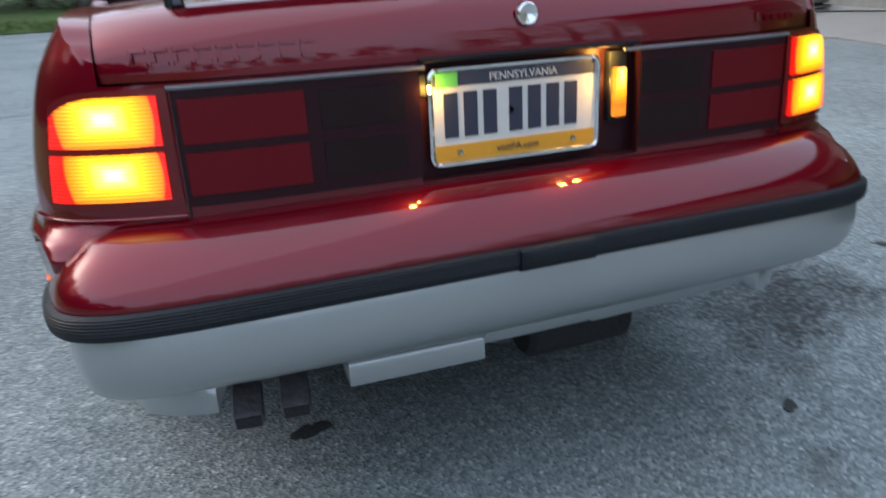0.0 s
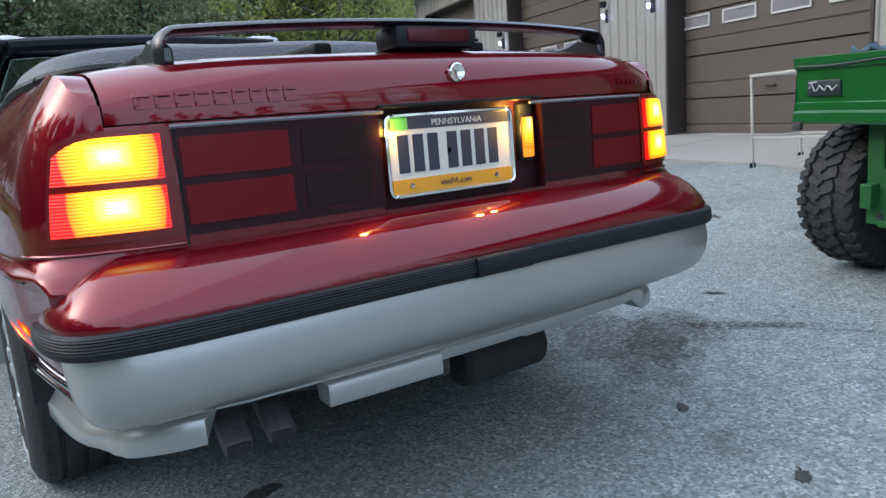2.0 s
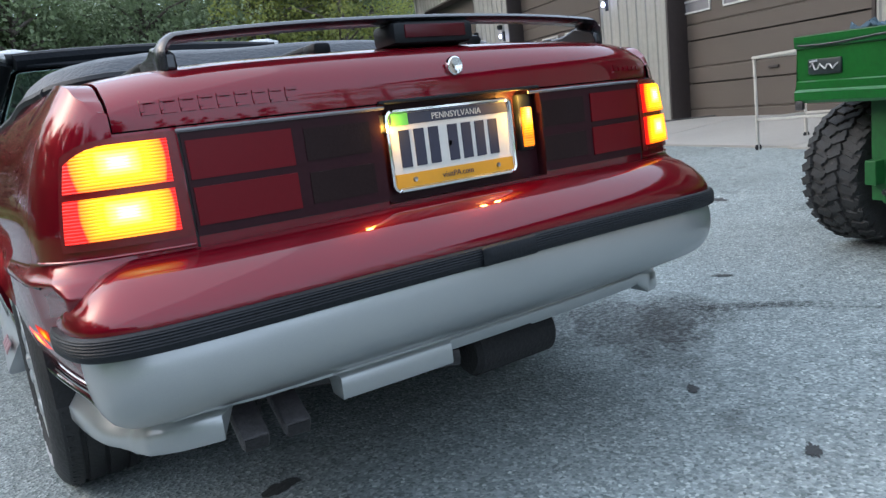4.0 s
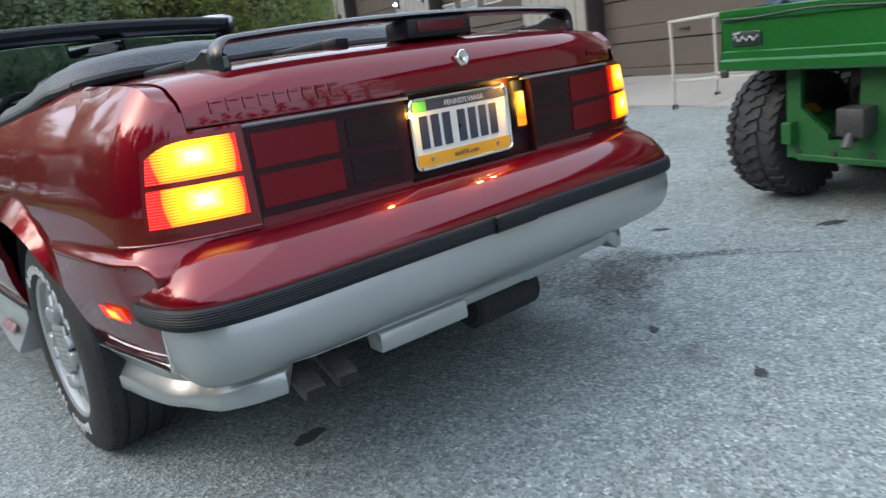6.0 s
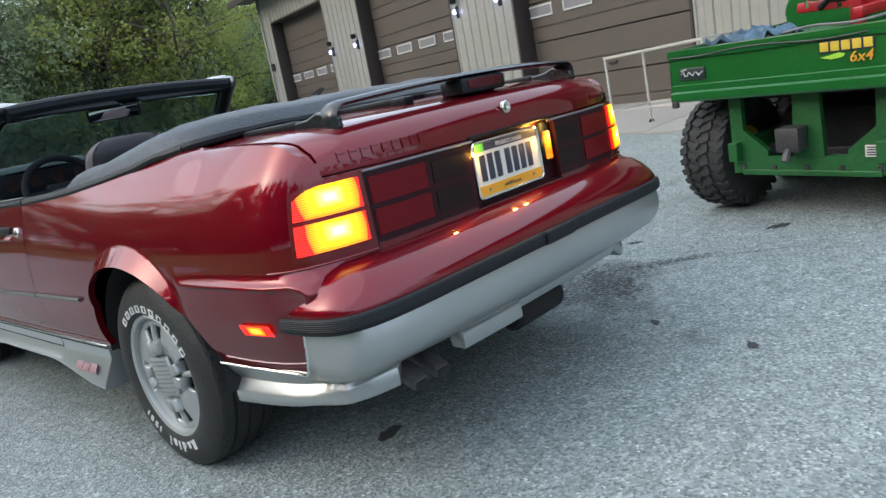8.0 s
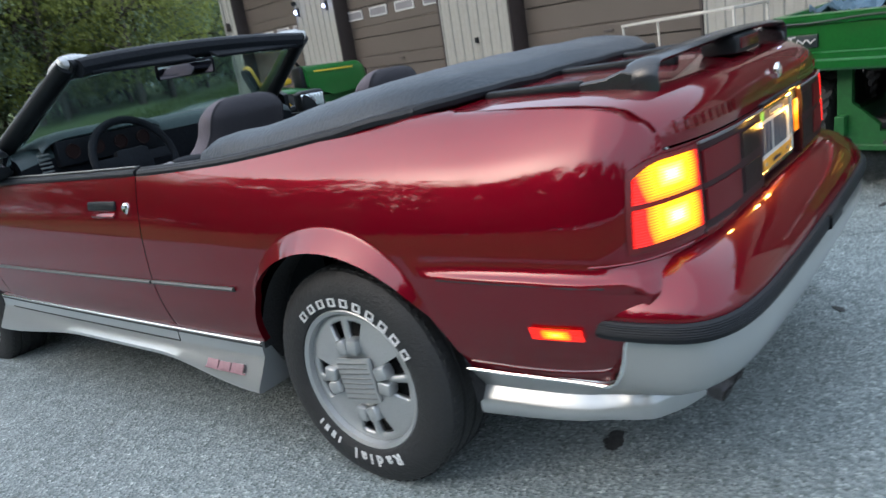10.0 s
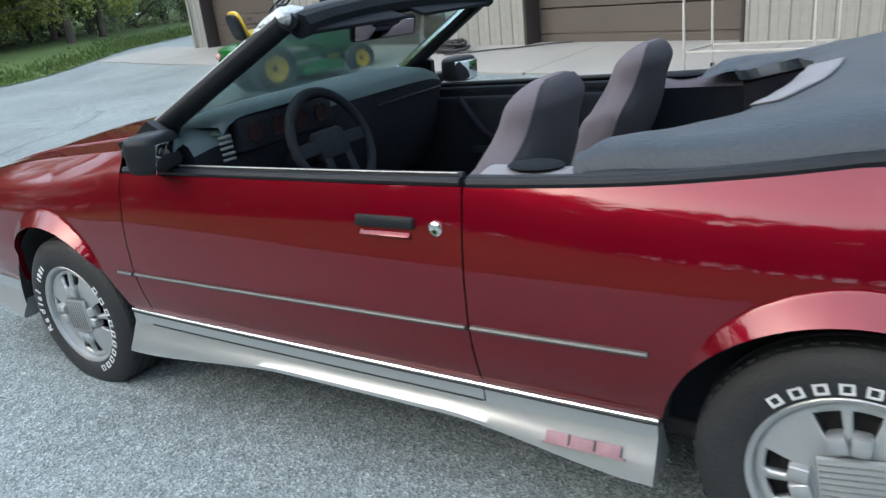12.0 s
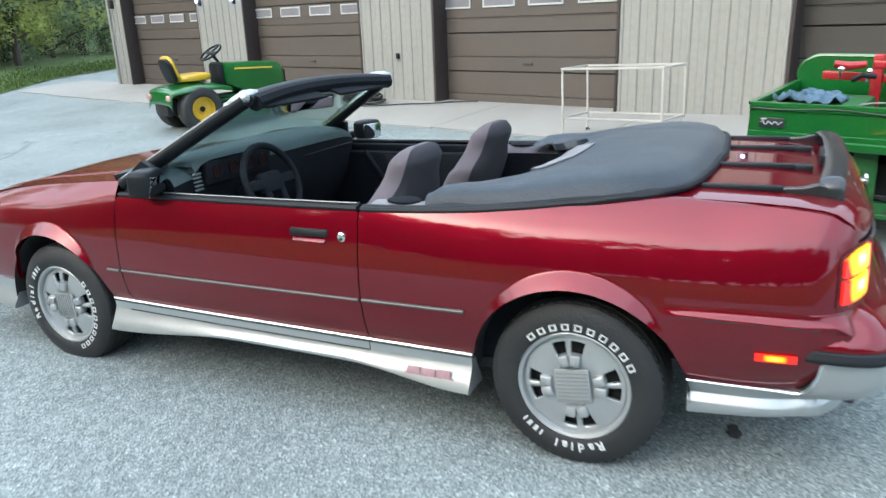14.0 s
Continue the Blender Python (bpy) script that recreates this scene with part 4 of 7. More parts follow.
# plate pocket, plate and its lamps
pocket = tail_patch(POCKET[0], POCKET[1], POCKET[2], 0.836, -0.022, 16, 6, -0.026)
pocket.done("plate_pocket", SMOKE, car, "dark plate recess")
Build().box((0.012, 0.102, 0.839), (0.40, 0.014, 0.007), 0.003).done("pocket_trim", SATIN, car)
ring = []
for cx, cz, a0 in ((0.139, 0.803, 0), (-0.139, 0.803, 90), (-0.139, 0.678, 180), (0.139, 0.678, 270)):
    ring += [(cx + 0.014 * math.cos(radians(a0 + k * 22.5)), cz + 0.014 * math.sin(radians(a0 + k * 22.5))) for k in range(5)]
PLATE_Y = 0.113
pl = Build().prism(ring, 1, PLATE_Y, PLATE_Y + 0.003).done("number_plate", PLATE_WHITE, car, "lit white number plate with dark and yellow bands", smooth=False)
pl.matrix_local = Matrix.Translation((-0.016, 0.0, 0.004))
fr = Build()
fr.tube([(x, PLATE_Y - 0.001, z) for x, z in ring], 0.0045, 6, closed=True)
fr.done("plate_frame", CHROME, pl, "bright metal rim")


def plate_box(name, x0, x1, z0, z1, material, lift=0.0012, label=""):
    return Build().box(((x0 + x1) / 2, PLATE_Y - lift / 2, (z0 + z1) / 2), (x1 - x0, lift, z1 - z0)).done(name, material, pl, label, smooth=False)


plate_box("dark_band", -0.147, 0.147, 0.790, 0.812, PLATE_BLUE)
plate_box("yellow_band", -0.147, 0.147, 0.669, 0.696, PLATE_YELLOW)
plate_box("sticker", -0.142, -0.105, 0.789, 0.812, PLATE_GREEN, 0.0022, "green validity sticker")
for k in range(7):
    x = -0.118 + k * 0.0345 + (0.012 if k > 2 else 0)
    plate_box("character_bar", x - 0.012, x + 0.012, 0.708, 0.780, INK, 0.0016)
plate_box("dot", -0.011 - 0.004, -0.011 + 0.004, 0.738, 0.748, INK, 0.0016)
for x in (-0.105, 0.105):
    Build().lathe([(0, 0.0), (0.003, 0.003), (0.0035, 0.0045), (0, 0.005)], 10, Matrix.Translation((x, PLATE_Y - 0.001, 0.683)) @ Euler((0, 0, radians(-90))).to_matrix().to_4x4()).done("bolt", STEEL, pl)


def plate_text(name, body, size, x, z, material):
    txt = bpy.data.curves.new(name, 'FONT')
    txt.body, txt.size, txt.align_x, txt.extrude = body, size, 'CENTER', 0.0004
    tob = bpy.data.objects.new(name, txt)
    tmesh = bpy.data.meshes.new_from_object(tob)
    tmesh.materials.append(material)
    word = new(name, tmesh)
    word.parent = pl
    word.matrix_local = Matrix.Translation((x, PLATE_Y - 0.0022, z)) @ Euler((radians(90), 0, 0)).to_matrix().to_4x4()
    bpy.data.objects.remove(tob)


plate_text("state_name", "PENNSYLVANIA", 0.0175, 0.012, 0.7945, PLATE_WHITE)
plate_text("web_line", "visitPA.com", 0.0165, 0.0, 0.677, INK)
lampu = Build().box((0.176, 0.120, 0.768), (0.036, 0.022, 0.120), 0.004).done("plate_lamp", SATIN, car, "black lamp holder beside the plate")
gl = Build().box((0.177, 0.1065, 0.757), (0.028, 0.008, 0.084), 0.003)
gl.done("glass", glowing("lit plate lamp", (1.0, 0.72, 0.30), (0.55, 0.15, 0.004), 2.0, (0.180, 0.105, 0.787), (0.024, 0.05, 0.060)), lampu, "glowing amber lamp glass")
Build().box((-0.180, 0.118, 0.800), (0.012, 0.014, 0.034), 0.002).done("plate_lamp", SATIN, car, "small black lamp holder")
for x, z, power in ((-0.1765, 0.792, 0.40), (0.150, 0.822, 0.46), (0.156, 0.775, 0.30)):
    pt = new("plate_bulb", bpy.data.lights.new("plate_bulb", 'POINT'))
    pt.data.energy, pt.data.color, pt.data.shadow_soft_size = power, (1.0, 0.50, 0.07), 0.008
    pt.location = (x, 0.098, z)
# boot lock, raised maker's lettering as bars, script
Build().lathe([(0.0, 0.0), (0.003, 0.005), (0.004, 0.010), (0.005, 0.016), (0.003, 0.0185), (-0.004, 0.019)], 20, Matrix.Translation((0.0, 0.104, 0.897)) @ Euler((0, 0, radians(-90))).to_matrix().to_4x4()).done("boot_lock", CHROME, lid, "round chrome lock")
def lid_at(x, z, d=0.0):
    """On the lid's rear face at x and height z, d metres behind it."""
    rows = [lid_point(x, k) for k in range(4, len(LID))][::-1]
    return Vector((x, float(np.interp(z, [r[2] for r in rows], [r[1] for r in rows])) - d, z))


def on_lid(b, x0, x1, z0, z1, d=0.003):
    """A thin raised block that follows the lid's face."""
    q = [lid_at(x, z, h) for h in (-0.001, d) for x, z in ((x0, z0), (x1, z0), (x1, z1), (x0, z1))]
    c = lid_at((x0 + x1) / 2, (z0 + z1) / 2, d)
    q = q[:4] + [p.lerp(c, 0.10) for p in q[4:]]
    b.add(q, [(0, 1, 5, 4), (1, 2, 6, 5), (2, 3, 7, 6), (3, 0, 4, 7), (4, 5, 6, 7)])


em = Build()
for k in range(9):
    x = -0.598 + k * 0.0292
    on_lid(em, x, x + 0.0235, 0.859, 0.864)
    on_lid(em, x, x + 0.0235, 0.878, 0.883)
    on_lid(em, x, x + 0.006, 0.864, 0.878)
em.done("raised_lettering", PAINT, lid, "row of raised body-coloured bars", smooth=False)
em = Build()
on_lid(em, 0.46, 0.60, 0.853, 0.857, 0.0028)
for k in range(6):
    on_lid(em, 0.468 + k * 0.021, 0.480 + k * 0.021, 0.857, 0.867 + 0.006 * (k == 0), 0.0028)
em.done("script_badge", PAINT, lid, "thin raised script bar", smooth=False)

# ---- rear bumper: swept round the corners ----
PLAN = [(0.0, 0.004), (0.20, 0.0045), (0.36, 0.007), (0.50, 0.012), (0.60, 0.021), (0.672, 0.037), (0.722, 0.064), (0.750, 0.103), (0.763, 0.158), (0.767, 0.205), (0.767, 0.236), (0.762, 0.266)]


def lift(x):
    """The bumper rises a little towards the middle."""
    return 0.008 + 0.011 * max(0.0, 1 - (abs(x) / 0.755)**3)


def plan_curve(side_to=0.215, n=16):
    pts = []
    for k in range(len(PLAN) - 1):
        p0, p1 = Vector(PLAN[k]), Vector(PLAN[k + 1])
        pm, pn = Vector(PLAN[max(0, k - 1)]), Vector(PLAN[min(len(PLAN) - 1, k + 2)])
        if k == 0:
            pm = Vector((-PLAN[1][0], PLAN[1][1]))
        for j in range(3):
            t = j / 3
            pts.append(0.5 * ((2 * p0) + (p1 - pm) * t + (2 * pm - 5 * p0 + 4 * p1 - pn) * t * t + (3 * p0 - 3 * p1 + pn - pm) * t**3))
    pts.append(Vector(PLAN[-1]))
    if side_to > 0.22:
        for y in steps(0.24, side_to, 10):
            pts.append(Vector((0.767 + 0.008 * min(1, (y - 0.215) / 0.2), y)))
    return [Vector((-p.x, p.y)) for p in reversed(pts[1:])] + pts


def sweep(curve, prof, name, material, parent, label="", thick=0.0, bottom=None):
    b = Build()
    n = len(curve)

    def at(i, q):
        d, z = q[0], q[1]
        a, c = curve[max(0, i - 1)], curve[min(n - 1, i + 1)]
        t = (c - a).normalized()
        out = Vector((t.y, -t.x))
        p = curve[i] + out * d
        if bottom:
            p, z = bottom(p, z, curve[i], out, d)
        return (p.x, p.y, z + lift(p.x))
    b.grid(at, list(range(n)), prof)
    return b.done(name, material, parent, label, angle=45)


curve = plan_curve()
bumper = sweep(curve, [(-0.135, 0.626), (-0.10, 0.622), (-0.060, 0.608), (-0.028, 0.585), (-0.006, 0.560), (0.004, 0.542), (0.006, 0.530), (0.004, 0.522), (-0.02, 0.520)], "rear_bumper", PAINT, car, "burgundy bumper with black strip and silver valance", bottom=lambda p, z, c, o, d: ((Vector((p.x, min(p.y, 0.30))), z)))
strip_prof = [(0.0, 0.531), (0.013, 0.530), (0.016, 0.5265), (0.0155, 0.5252), (0.018, 0.5232), (0.0165, 0.5208), (0.0185, 0.5184), (0.017, 0.516), (0.019, 0.5136), (0.0175, 0.5112), (0.019, 0.5088), (0.0175, 0.5064), (0.0185, 0.504), (0.017, 0.5016), (0.0175, 0.4976), (0.014, 0.493), (0.0, 0.492)]
sweep([p for p in curve if p.x < -0.075] + [Vector((-0.068, 0.004))], strip_prof, "rub_strip", BLACKTRIM, bumper, "black ribbed rubber strip")
sweep([Vector((0.055, 0.004))] + [p for p in curve if p.x > 0.062], strip_prof, "rub_strip", BLACKTRIM, bumper, "black ribbed rubber strip")
sweep([Vector((x, 0.004)) for x in steps(-0.075, 0.061, 6)], [(0.0, 0.530), (0.019, 0.529), (0.023, 0.525), (0.023, 0.496), (0.019, 0.492), (0.0, 0.491)], "strip_joint", BLACKTRIM, bumper)


PLAN_S = [(0.498, (0.500, 0.141)), (0.57, (0.550, 0.157)), (0.608, (0.572, 0.163)), (0.704, (0.615, 0.182)), (0.786, (0.648, 0.202)), (0.86, (0.675, 0.220)), (0.923, (0.684, 0.236)), (0.982, (0.694, 0.252))]
SIDE_LIP = [(0.24, (0.690, 0.264)), (0.33, (0.728, 0.345)), (0.45, (0.746, 0.455)), (0.60, (0.756, 0.597))]
SHOULDER = [(0.20, 0.752), (0.235, 0.747), (0.26, 0.738), (0.29, 0.732), (0.34, 0.737), (0.42, 0.750), (0.50, 0.763), (0.60, 0.777)]
# stations of the silver valance: top edge, shoulder, lip, and how far it belongs to the side
stations = []
for y in steps(0.600, 0.292, 14):
    stations.append((Vector((side_point(y, sill(y))[0] - 0.003, y, sill(y) + 0.002)), Vector((-wavy(SHOULDER, y), y)), Vector((-wavy([(k, v[0]) for k, v in SIDE_LIP], y), wavy([(k, v[1]) for k, v in SIDE_LIP], y))), 1.0))
for x, y, z, w, lx, ly in ((-0.704, 0.280, 0.371, 0.97, 0.711, 0.300), (-0.712, 0.264, 0.382, 0.93, 0.706, 0.288), (-0.724, 0.248, 0.406, 0.88, 0.701, 0.276), (-0.737, 0.235, 0.440, 0.82, 0.698, 0.266), (-0.746, 0.226, 0.484, 0.76, 0.696, 0.258)):
    stations.append((Vector((x, y, z)), Vector((-wavy(SHOULDER, y), y)), Vector((-lx, ly)), w))
for p in sorted([p for p in plan_curve() if p.x < -0.50 and p.y < 0.206], key=lambda p: p.x - p.y):
    q = -p.x + p.y
    w = min(1.0, max(0.0, (q - 0.60) / 0.36))
    u = Vector((p.x * (1 - 0.022 * max(0.0, (q - 0.80) / 0.18)), p.y))
    stations.append((Vector((u.x, u.y, 0.506)), u, Vector((-wavy([(k, v[0]) for k, v in PLAN_S], q), wavy([(k, v[1]) for k, v in PLAN_S], q))), 0.72 * w * w * (3 - 2 * w)))
plan_xy = [(-x, y) for x, y in PLAN[4:0:-1]] + PLAN[:5]
mid_x = sorted(set(steps(-0.49, 0.49, 36)) | {c + e for c in (-0.345, -0.09, 0.14) for e in (-0.003, 0.003)})
left = list(stations)
stations += [(Vector((x, wavy(plan_xy, x), 0.500)), Vector((x, wavy(plan_xy, x))), Vector((x, 0.116 + 0.1 * x * x)), 0.0) for x in mid_x]
stations += [(Vector((-a.x, a.y, a.z)), Vector((-u.x, u.y)), Vector((-b.x, b.y)), w) for a, u, b, w in reversed(left)]
# the section: height behind, height beside, how far towards the lip behind and beside, and the hollow beside
SECTION = [(0.506, 0.506, 0.0, 0.0, 0.0), (0.48, 0.48, -0.05, 0.0, 0.0), (0.455, 0.455, -0.07, 0.0, 0.0), (0.43, 0.43, -0.05, 0.02, 0.002), (0.41, 0.41, 0.0, 0.05, 0.003), (0.392, 0.392, 0.08, 0.1, 0.005), (0.376, 0.376, 0.21, 0.2, 0.008),
           (0.362, 0.360, 0.40, 0.36, 0.012), (0.350, 0.347, 0.64, 0.6, 0.016), (0.341, 0.336, 0.86, 0.85, 0.020), (0.335, 0.328, 0.95, 1.0, 0.021), (0.331, 0.317, 0.95, 1.0, 0.013), (0.327, 0.304, 0.89, 1.0, 0.003), (0.322, 0.296, 0.865, 1.0, 0.0)]


def valance_pt(i, k):
    top, u, lip, w = stations[i]
    x = top.x
    low = 0.276 - 0.014 * min(1.0, max(0.0, (top.y - 0.29) / 0.31)) if abs(x) > 0.545 else 0.330 if x < -0.345 else 0.282 if x < -0.09 else 0.304 if x < 0.14 else 0.300
    edge = abs(x) > 0.545 or -0.345 <= x < -0.09
    rise = lift(x) * (1 - w)
    if k == 0:
        return (top.x, top.y, top.z + rise)
    if k <= len(SECTION):
        z1, z2, q1, q2, hollow = SECTION[k - 1]
        z = z1 + (z2 - z1) * w
        ceiling = top.z - 0.004
        if z > ceiling:                      # cut off by the top edge
            z = ceiling
            q1, q2, hollow = (lerp(-z, [(-r[0], r[c]) for r in SECTION]) for c in (2, 3, 4))
        if not edge:
            q1 = min(1.0, q1 + 0.1 * max(0.0, (k - 10) / 4))
            z = max(z, low)
        q = q1 + (q2 - q1) * w
    else:
        n = k - len(SECTION) - 1
        q = (0.865, 0.88, 1.25)[n] if edge else (1.0, 1.02, 1.25)[n]
        q = q + ((1.0, 1.0, 1.0)[n] - q) * w
        hollow = (0.0, 0.005, 0.055)[n]
        z = (low + 0.006, low, low + 0.003)[n]
    p = u.lerp(lip, q)
    p.x -= math.copysign(hollow * w * w, p.x)
    return (p.x, p.y, z + rise)


ROWS_V = list(range(len(SECTION) + 4))
vb = Build().grid(valance_pt, list(range(len(stations))), ROWS_V)
for i in (0, len(stations) - 1):
    vb.grid(lambda k, d: (valance_pt(i, k)[0] * (1 - 0.06 * d), valance_pt(i, k)[1], valance_pt(i, k)[2]), ROWS_V, [0, 1])
vb.done("valance", SILVER, bumper, "silver lower valance with a lip at its corners", angle=40)

# lower side panels in silver, flaring out at the bottom; bright line on top
def skirt_pt(y, k, y0, y1, top=SILL, low=0.225, kick0=1.0, kick1=1.0):
    """One station of a silver side skirt; k runs down the outside and under."""
    top += sill(y) - SILL
    e0, e1 = max(0.0, 1 - (y - y0) / 0.55), max(0.0, 1 - (y1 - y) / 0.75)
    f = max(e0 * e0 * (3 - 2 * e0) * kick0, e1 * e1 * (3 - 2 * e1) * kick1)
    x0 = -side_point(y, top)[0] + 0.010
    zl = low + 0.045 * (1 - f) + 0.9 * (sill(y) - SILL)
    zf = top - 0.046
    zm = zf + (zl - zf) * 0.45
    prof = [(x0 - 0.02, top + 0.002), (x0, top), (x0 + 0.001, top - 0.02), (x0, zf + 0.004), (x0 + 0.003, zf - 0.004), (x0 + 0.010 + 0.014 * f, zm), (x0 + 0.024 + 0.022 * f, zl + 0.016), (x0 + 0.026 + 0.022 * f, zl + 0.006), (x0 + 0.018 + 0.020 * f, zl), (x0 - 0.09, zl + 0.005)]
    return (-prof[k][0], y, prof[k][1])


for sx in (-1, 1):
    for nm, y0, y1, top, low, k0, k1, lab in (("side_skirt", 1.338, 3.158, SILL, 0.222, 1, 1, "silver side skirt flared at its ends"), ("front_skirt", 3.905, 4.40, SILL, 0.225, 1, 1, "silver front corner panel")):
        b = Build().grid(lambda y, k: skirt_pt(y, k, y0, y1, top, low, k0, k1), steps(y0, y1, 40), list(range(10)))
        for y in (y0, y1):
            b.add([skirt_pt(y, k, y0, y1, top, low, k0, k1) for k in range(10)], [tuple(range(10))])
        if sx > 0:
            b.v = [(-x, y, z) for x, y, z in b.v]
        sk = b.done(nm, SILVER, car, lab, angle=30)
        if nm == "side_skirt":
            # bright lines and the door's lower cut
            for dz, r, material, n2, a0, a1 in ((0.001, 0.0038, CHROME, "bright_strip", y0, y1), (-0.009, 0.003, SATIN, "dark_line", y0, y1), (-0.044, 0.0026, SATIN, "door_cut", 1.77, 3.06), (-0.049, 0.0016, STEEL, "bright_line", 1.40, 3.12)):
                Build().tube([(sx * (-skirt_pt(y, 2, y0, y1, top, low)[0] + (0.0 if dz > -0.05 else 0.001)), y, sill(y) + dz) for y in steps(a0, a1, 40)], r, 6).done(n2, material, sk)
            Build().tube([(sx * (-skirt_pt(1.766, 2, y0, y1)[0] - 0.001), 1.766, z) for z in steps(sill(1.766), sill(1.766) - 0.046, 4)], 0.0025, 6).done("door_cut", SATIN, sk)
            bd = Build()
            for k in range(3):
                bd.box((0, 1.565 - k * 0.062, 0.0), (0.004, 0.056, 0.030 - 0.004 * (k == 1)), 0.001)
            bd.box((0, 1.50, -0.013), (0.003, 0.20, 0.006), 0.001)
            ob = bd.done("side_badge", mat("maroon badge", (0.24, 0.13, 0.145), 0.5), sk, "maroon badge of three blocks")
            p5, p6 = skirt_pt(1.50, 5, y0, y1, top, low), skirt_pt(1.50, 6, y0, y1, top, low)
            lean = math.atan2(abs(p6[0]) - abs(p5[0]), p5[2] - p6[2])
            ob.matrix_local = Matrix.Translation((sx * ((abs(p5[0]) + abs(p6[0])) / 2 - 0.001), 0.0, (p5[2] + p6[2]) / 2 + 0.020)) @ Euler((0, -sx * lean, 0)).to_matrix().to_4x4()
        if nm == "side_skirt":
            pts = [(u.x + 0.002, a.y - (0.003 if w < 0.99 else 0.0), a.z + 0.001) for a, u, b, w in stations[:len(left)] if w > 0.74]
            pts += [(-0.755, 0.221, 0.496)]
            Build().tube([(-sx * p[0], p[1], p[2]) for p in pts], 0.0048, 8).done("edge_strip", CHROME, bumper, "chrome edge strip")
    # rub strip along the doors
    Build().tube([(sx * (-side_point(y, 0.545)[0] + 0.001), y, 0.545 - 0.006 * (y - 1.34) / 1.8) for y in steps(1.345, SEAM_R - 0.008, 8)], 0.010, 8, flat=0.7).done("side_moulding", mat("grey moulding", (0.060, 0.062, 0.058), 0.35), car, "thin grey rub moulding")
    Build().tube([(sx * (-side_point(y, 0.543)[0] + 0.001), y, 0.5435 - 0.006 * (y - 1.34) / 1.8) for y in steps(SEAM_R + 0.008, SEAM_F - 0.008, 20)], 0.009, 8, flat=0.7).done("side_moulding", bpy.data.materials["grey moulding"], car, "thin grey rub moulding")
    Build().tube([(sx * (-side_point(y, 0.54)[0] + 0.001), y, 0.536) for y in steps(SEAM_F + 0.008, 3.13, 4)], 0.009, 8, flat=0.7).done("side_moulding", bpy.data.materials["grey moulding"], car, "thin grey rub moulding")
    # seam between quarter and bumper skin
    Build().tube([(sx * (-side_point(y, z)[0] - 0.001), y, z) for y, z in ((0.62, 0.610), (0.50, 0.610), (0.40, 0.610), (0.30, 0.607), (0.24, 0.605))], 0.0022, 6).done("panel_seam", UNDER, car)
    # side marker
    mk = Build().grid(lambda y, z: (sx * (-side_point(y, z)[0] + 0.006), y, z), steps(0.292, 0.405, 6), [0.490, 0.50, 0.51, 0.520])
    mk.done("side_marker", glowing("lit marker", (1.0, 0.66, 0.14), (0.62, 0.006, 0.002), 1.9, (sx * 0.79, 0.350, 0.504), (0.3, 0.034, 0.013), 1), car, "lit red side marker lamp")
    # door handle and lock
    hd = Build().box((0, 0, 0), (0.012, 0.175, 0.030), 0.006)
    hx = -side_point(1.99, 0.788)[0]
    ho = hd.done("door_handle", SATIN, doors[0 if sx < 0 else 1], "black flap handle")
    ho.matrix_local = Matrix.Translation((sx * (hx + 0.004), 1.985, 0.787)) @ Euler((0, radians(sx * -14), 0)).to_matrix().to_4x4()
    Build().box((0, 0, 0), (0.012, 0.150, 0.030), 0.004, Matrix.Translation((sx * (hx + 0.001), 1.985, 0.760)) @ Euler((0, radians(sx * -48), 0)).to_matrix().to_4x4()).done("handle_cup", PAINT, doors[0 if sx < 0 else 1])
    lk = Build().lathe([(0.0, 0.0), (0.005, 0.006), (0.006, 0.013), (0.003, 0.018), (-0.004, 0.019)], 16, Matrix.Translation((sx * (-side_point(1.838, 0.778)[0] + 0.001), 1.838, 0.778)) @ Euler((0, 0, radians(0 if sx > 0 else 180))).to_matrix().to_4x4())
    lk.done("door_lock", CHROME, doors[0 if sx < 0 else 1], "round chrome lock")
    # black weather strip along the belt and round the folded top
    w = Build()
    w.tube([(sx * (-side_point(y, wavy(BELT, y))[0] - 0.012), y, wavy(BELT, y) + 0.008) for y in steps(SEAM_R + 0.01, 3.03, 24)], 0.012, 8)
    w.tube([(sx * (-side_point(y, wavy(BELT, y))[0] - 0.030), y, wavy(BELT, y) + 0.018) for y in steps(SEAM_R + 0.01, 3.0, 24)], 0.010, 8)
    w.done("belt_strip", BLACKTRIM, car, "black rubber belt strip")
    Build().tube([(sx * (-side_point(y, wavy(BELT, y))[0] - 0.021), y, wavy(BELT, y) + 0.0265) for y in steps(SEAM_R + 0.02, 2.98, 20)], 0.0026, 6).done("belt_bead", STEEL, car, "thin bright bead along the belt")
    w = Build()
    pts = [(sx * (-side_point(y, wavy(BELT, y))[0] - 0.010), y, wavy(BELT, y) + 0.006) for y in steps(SEAM_R - 0.01, 0.72, 26)]
    w.tube(pts, 0.013, 8)
    w.tube([(p[0] - sx * 0.010, p[1], p[2] + 0.006) for p in pts], 0.012, 8)
    w.done("top_moulding", BLACKTRIM, car, "black moulding under the folded top")

# ---- front: bonnet, nose, cowl (seldom in view) ----
def hood_point(x, y):
    edge = -side_point(y, wavy(CREST, y) - 0.006)[0]
    u = x / edge
    return (x, y, wavy(CREST, y) - 0.004 + 0.055 * (1 - abs(u)**2.4) * min(1, (4.5 - y) / 0.8))


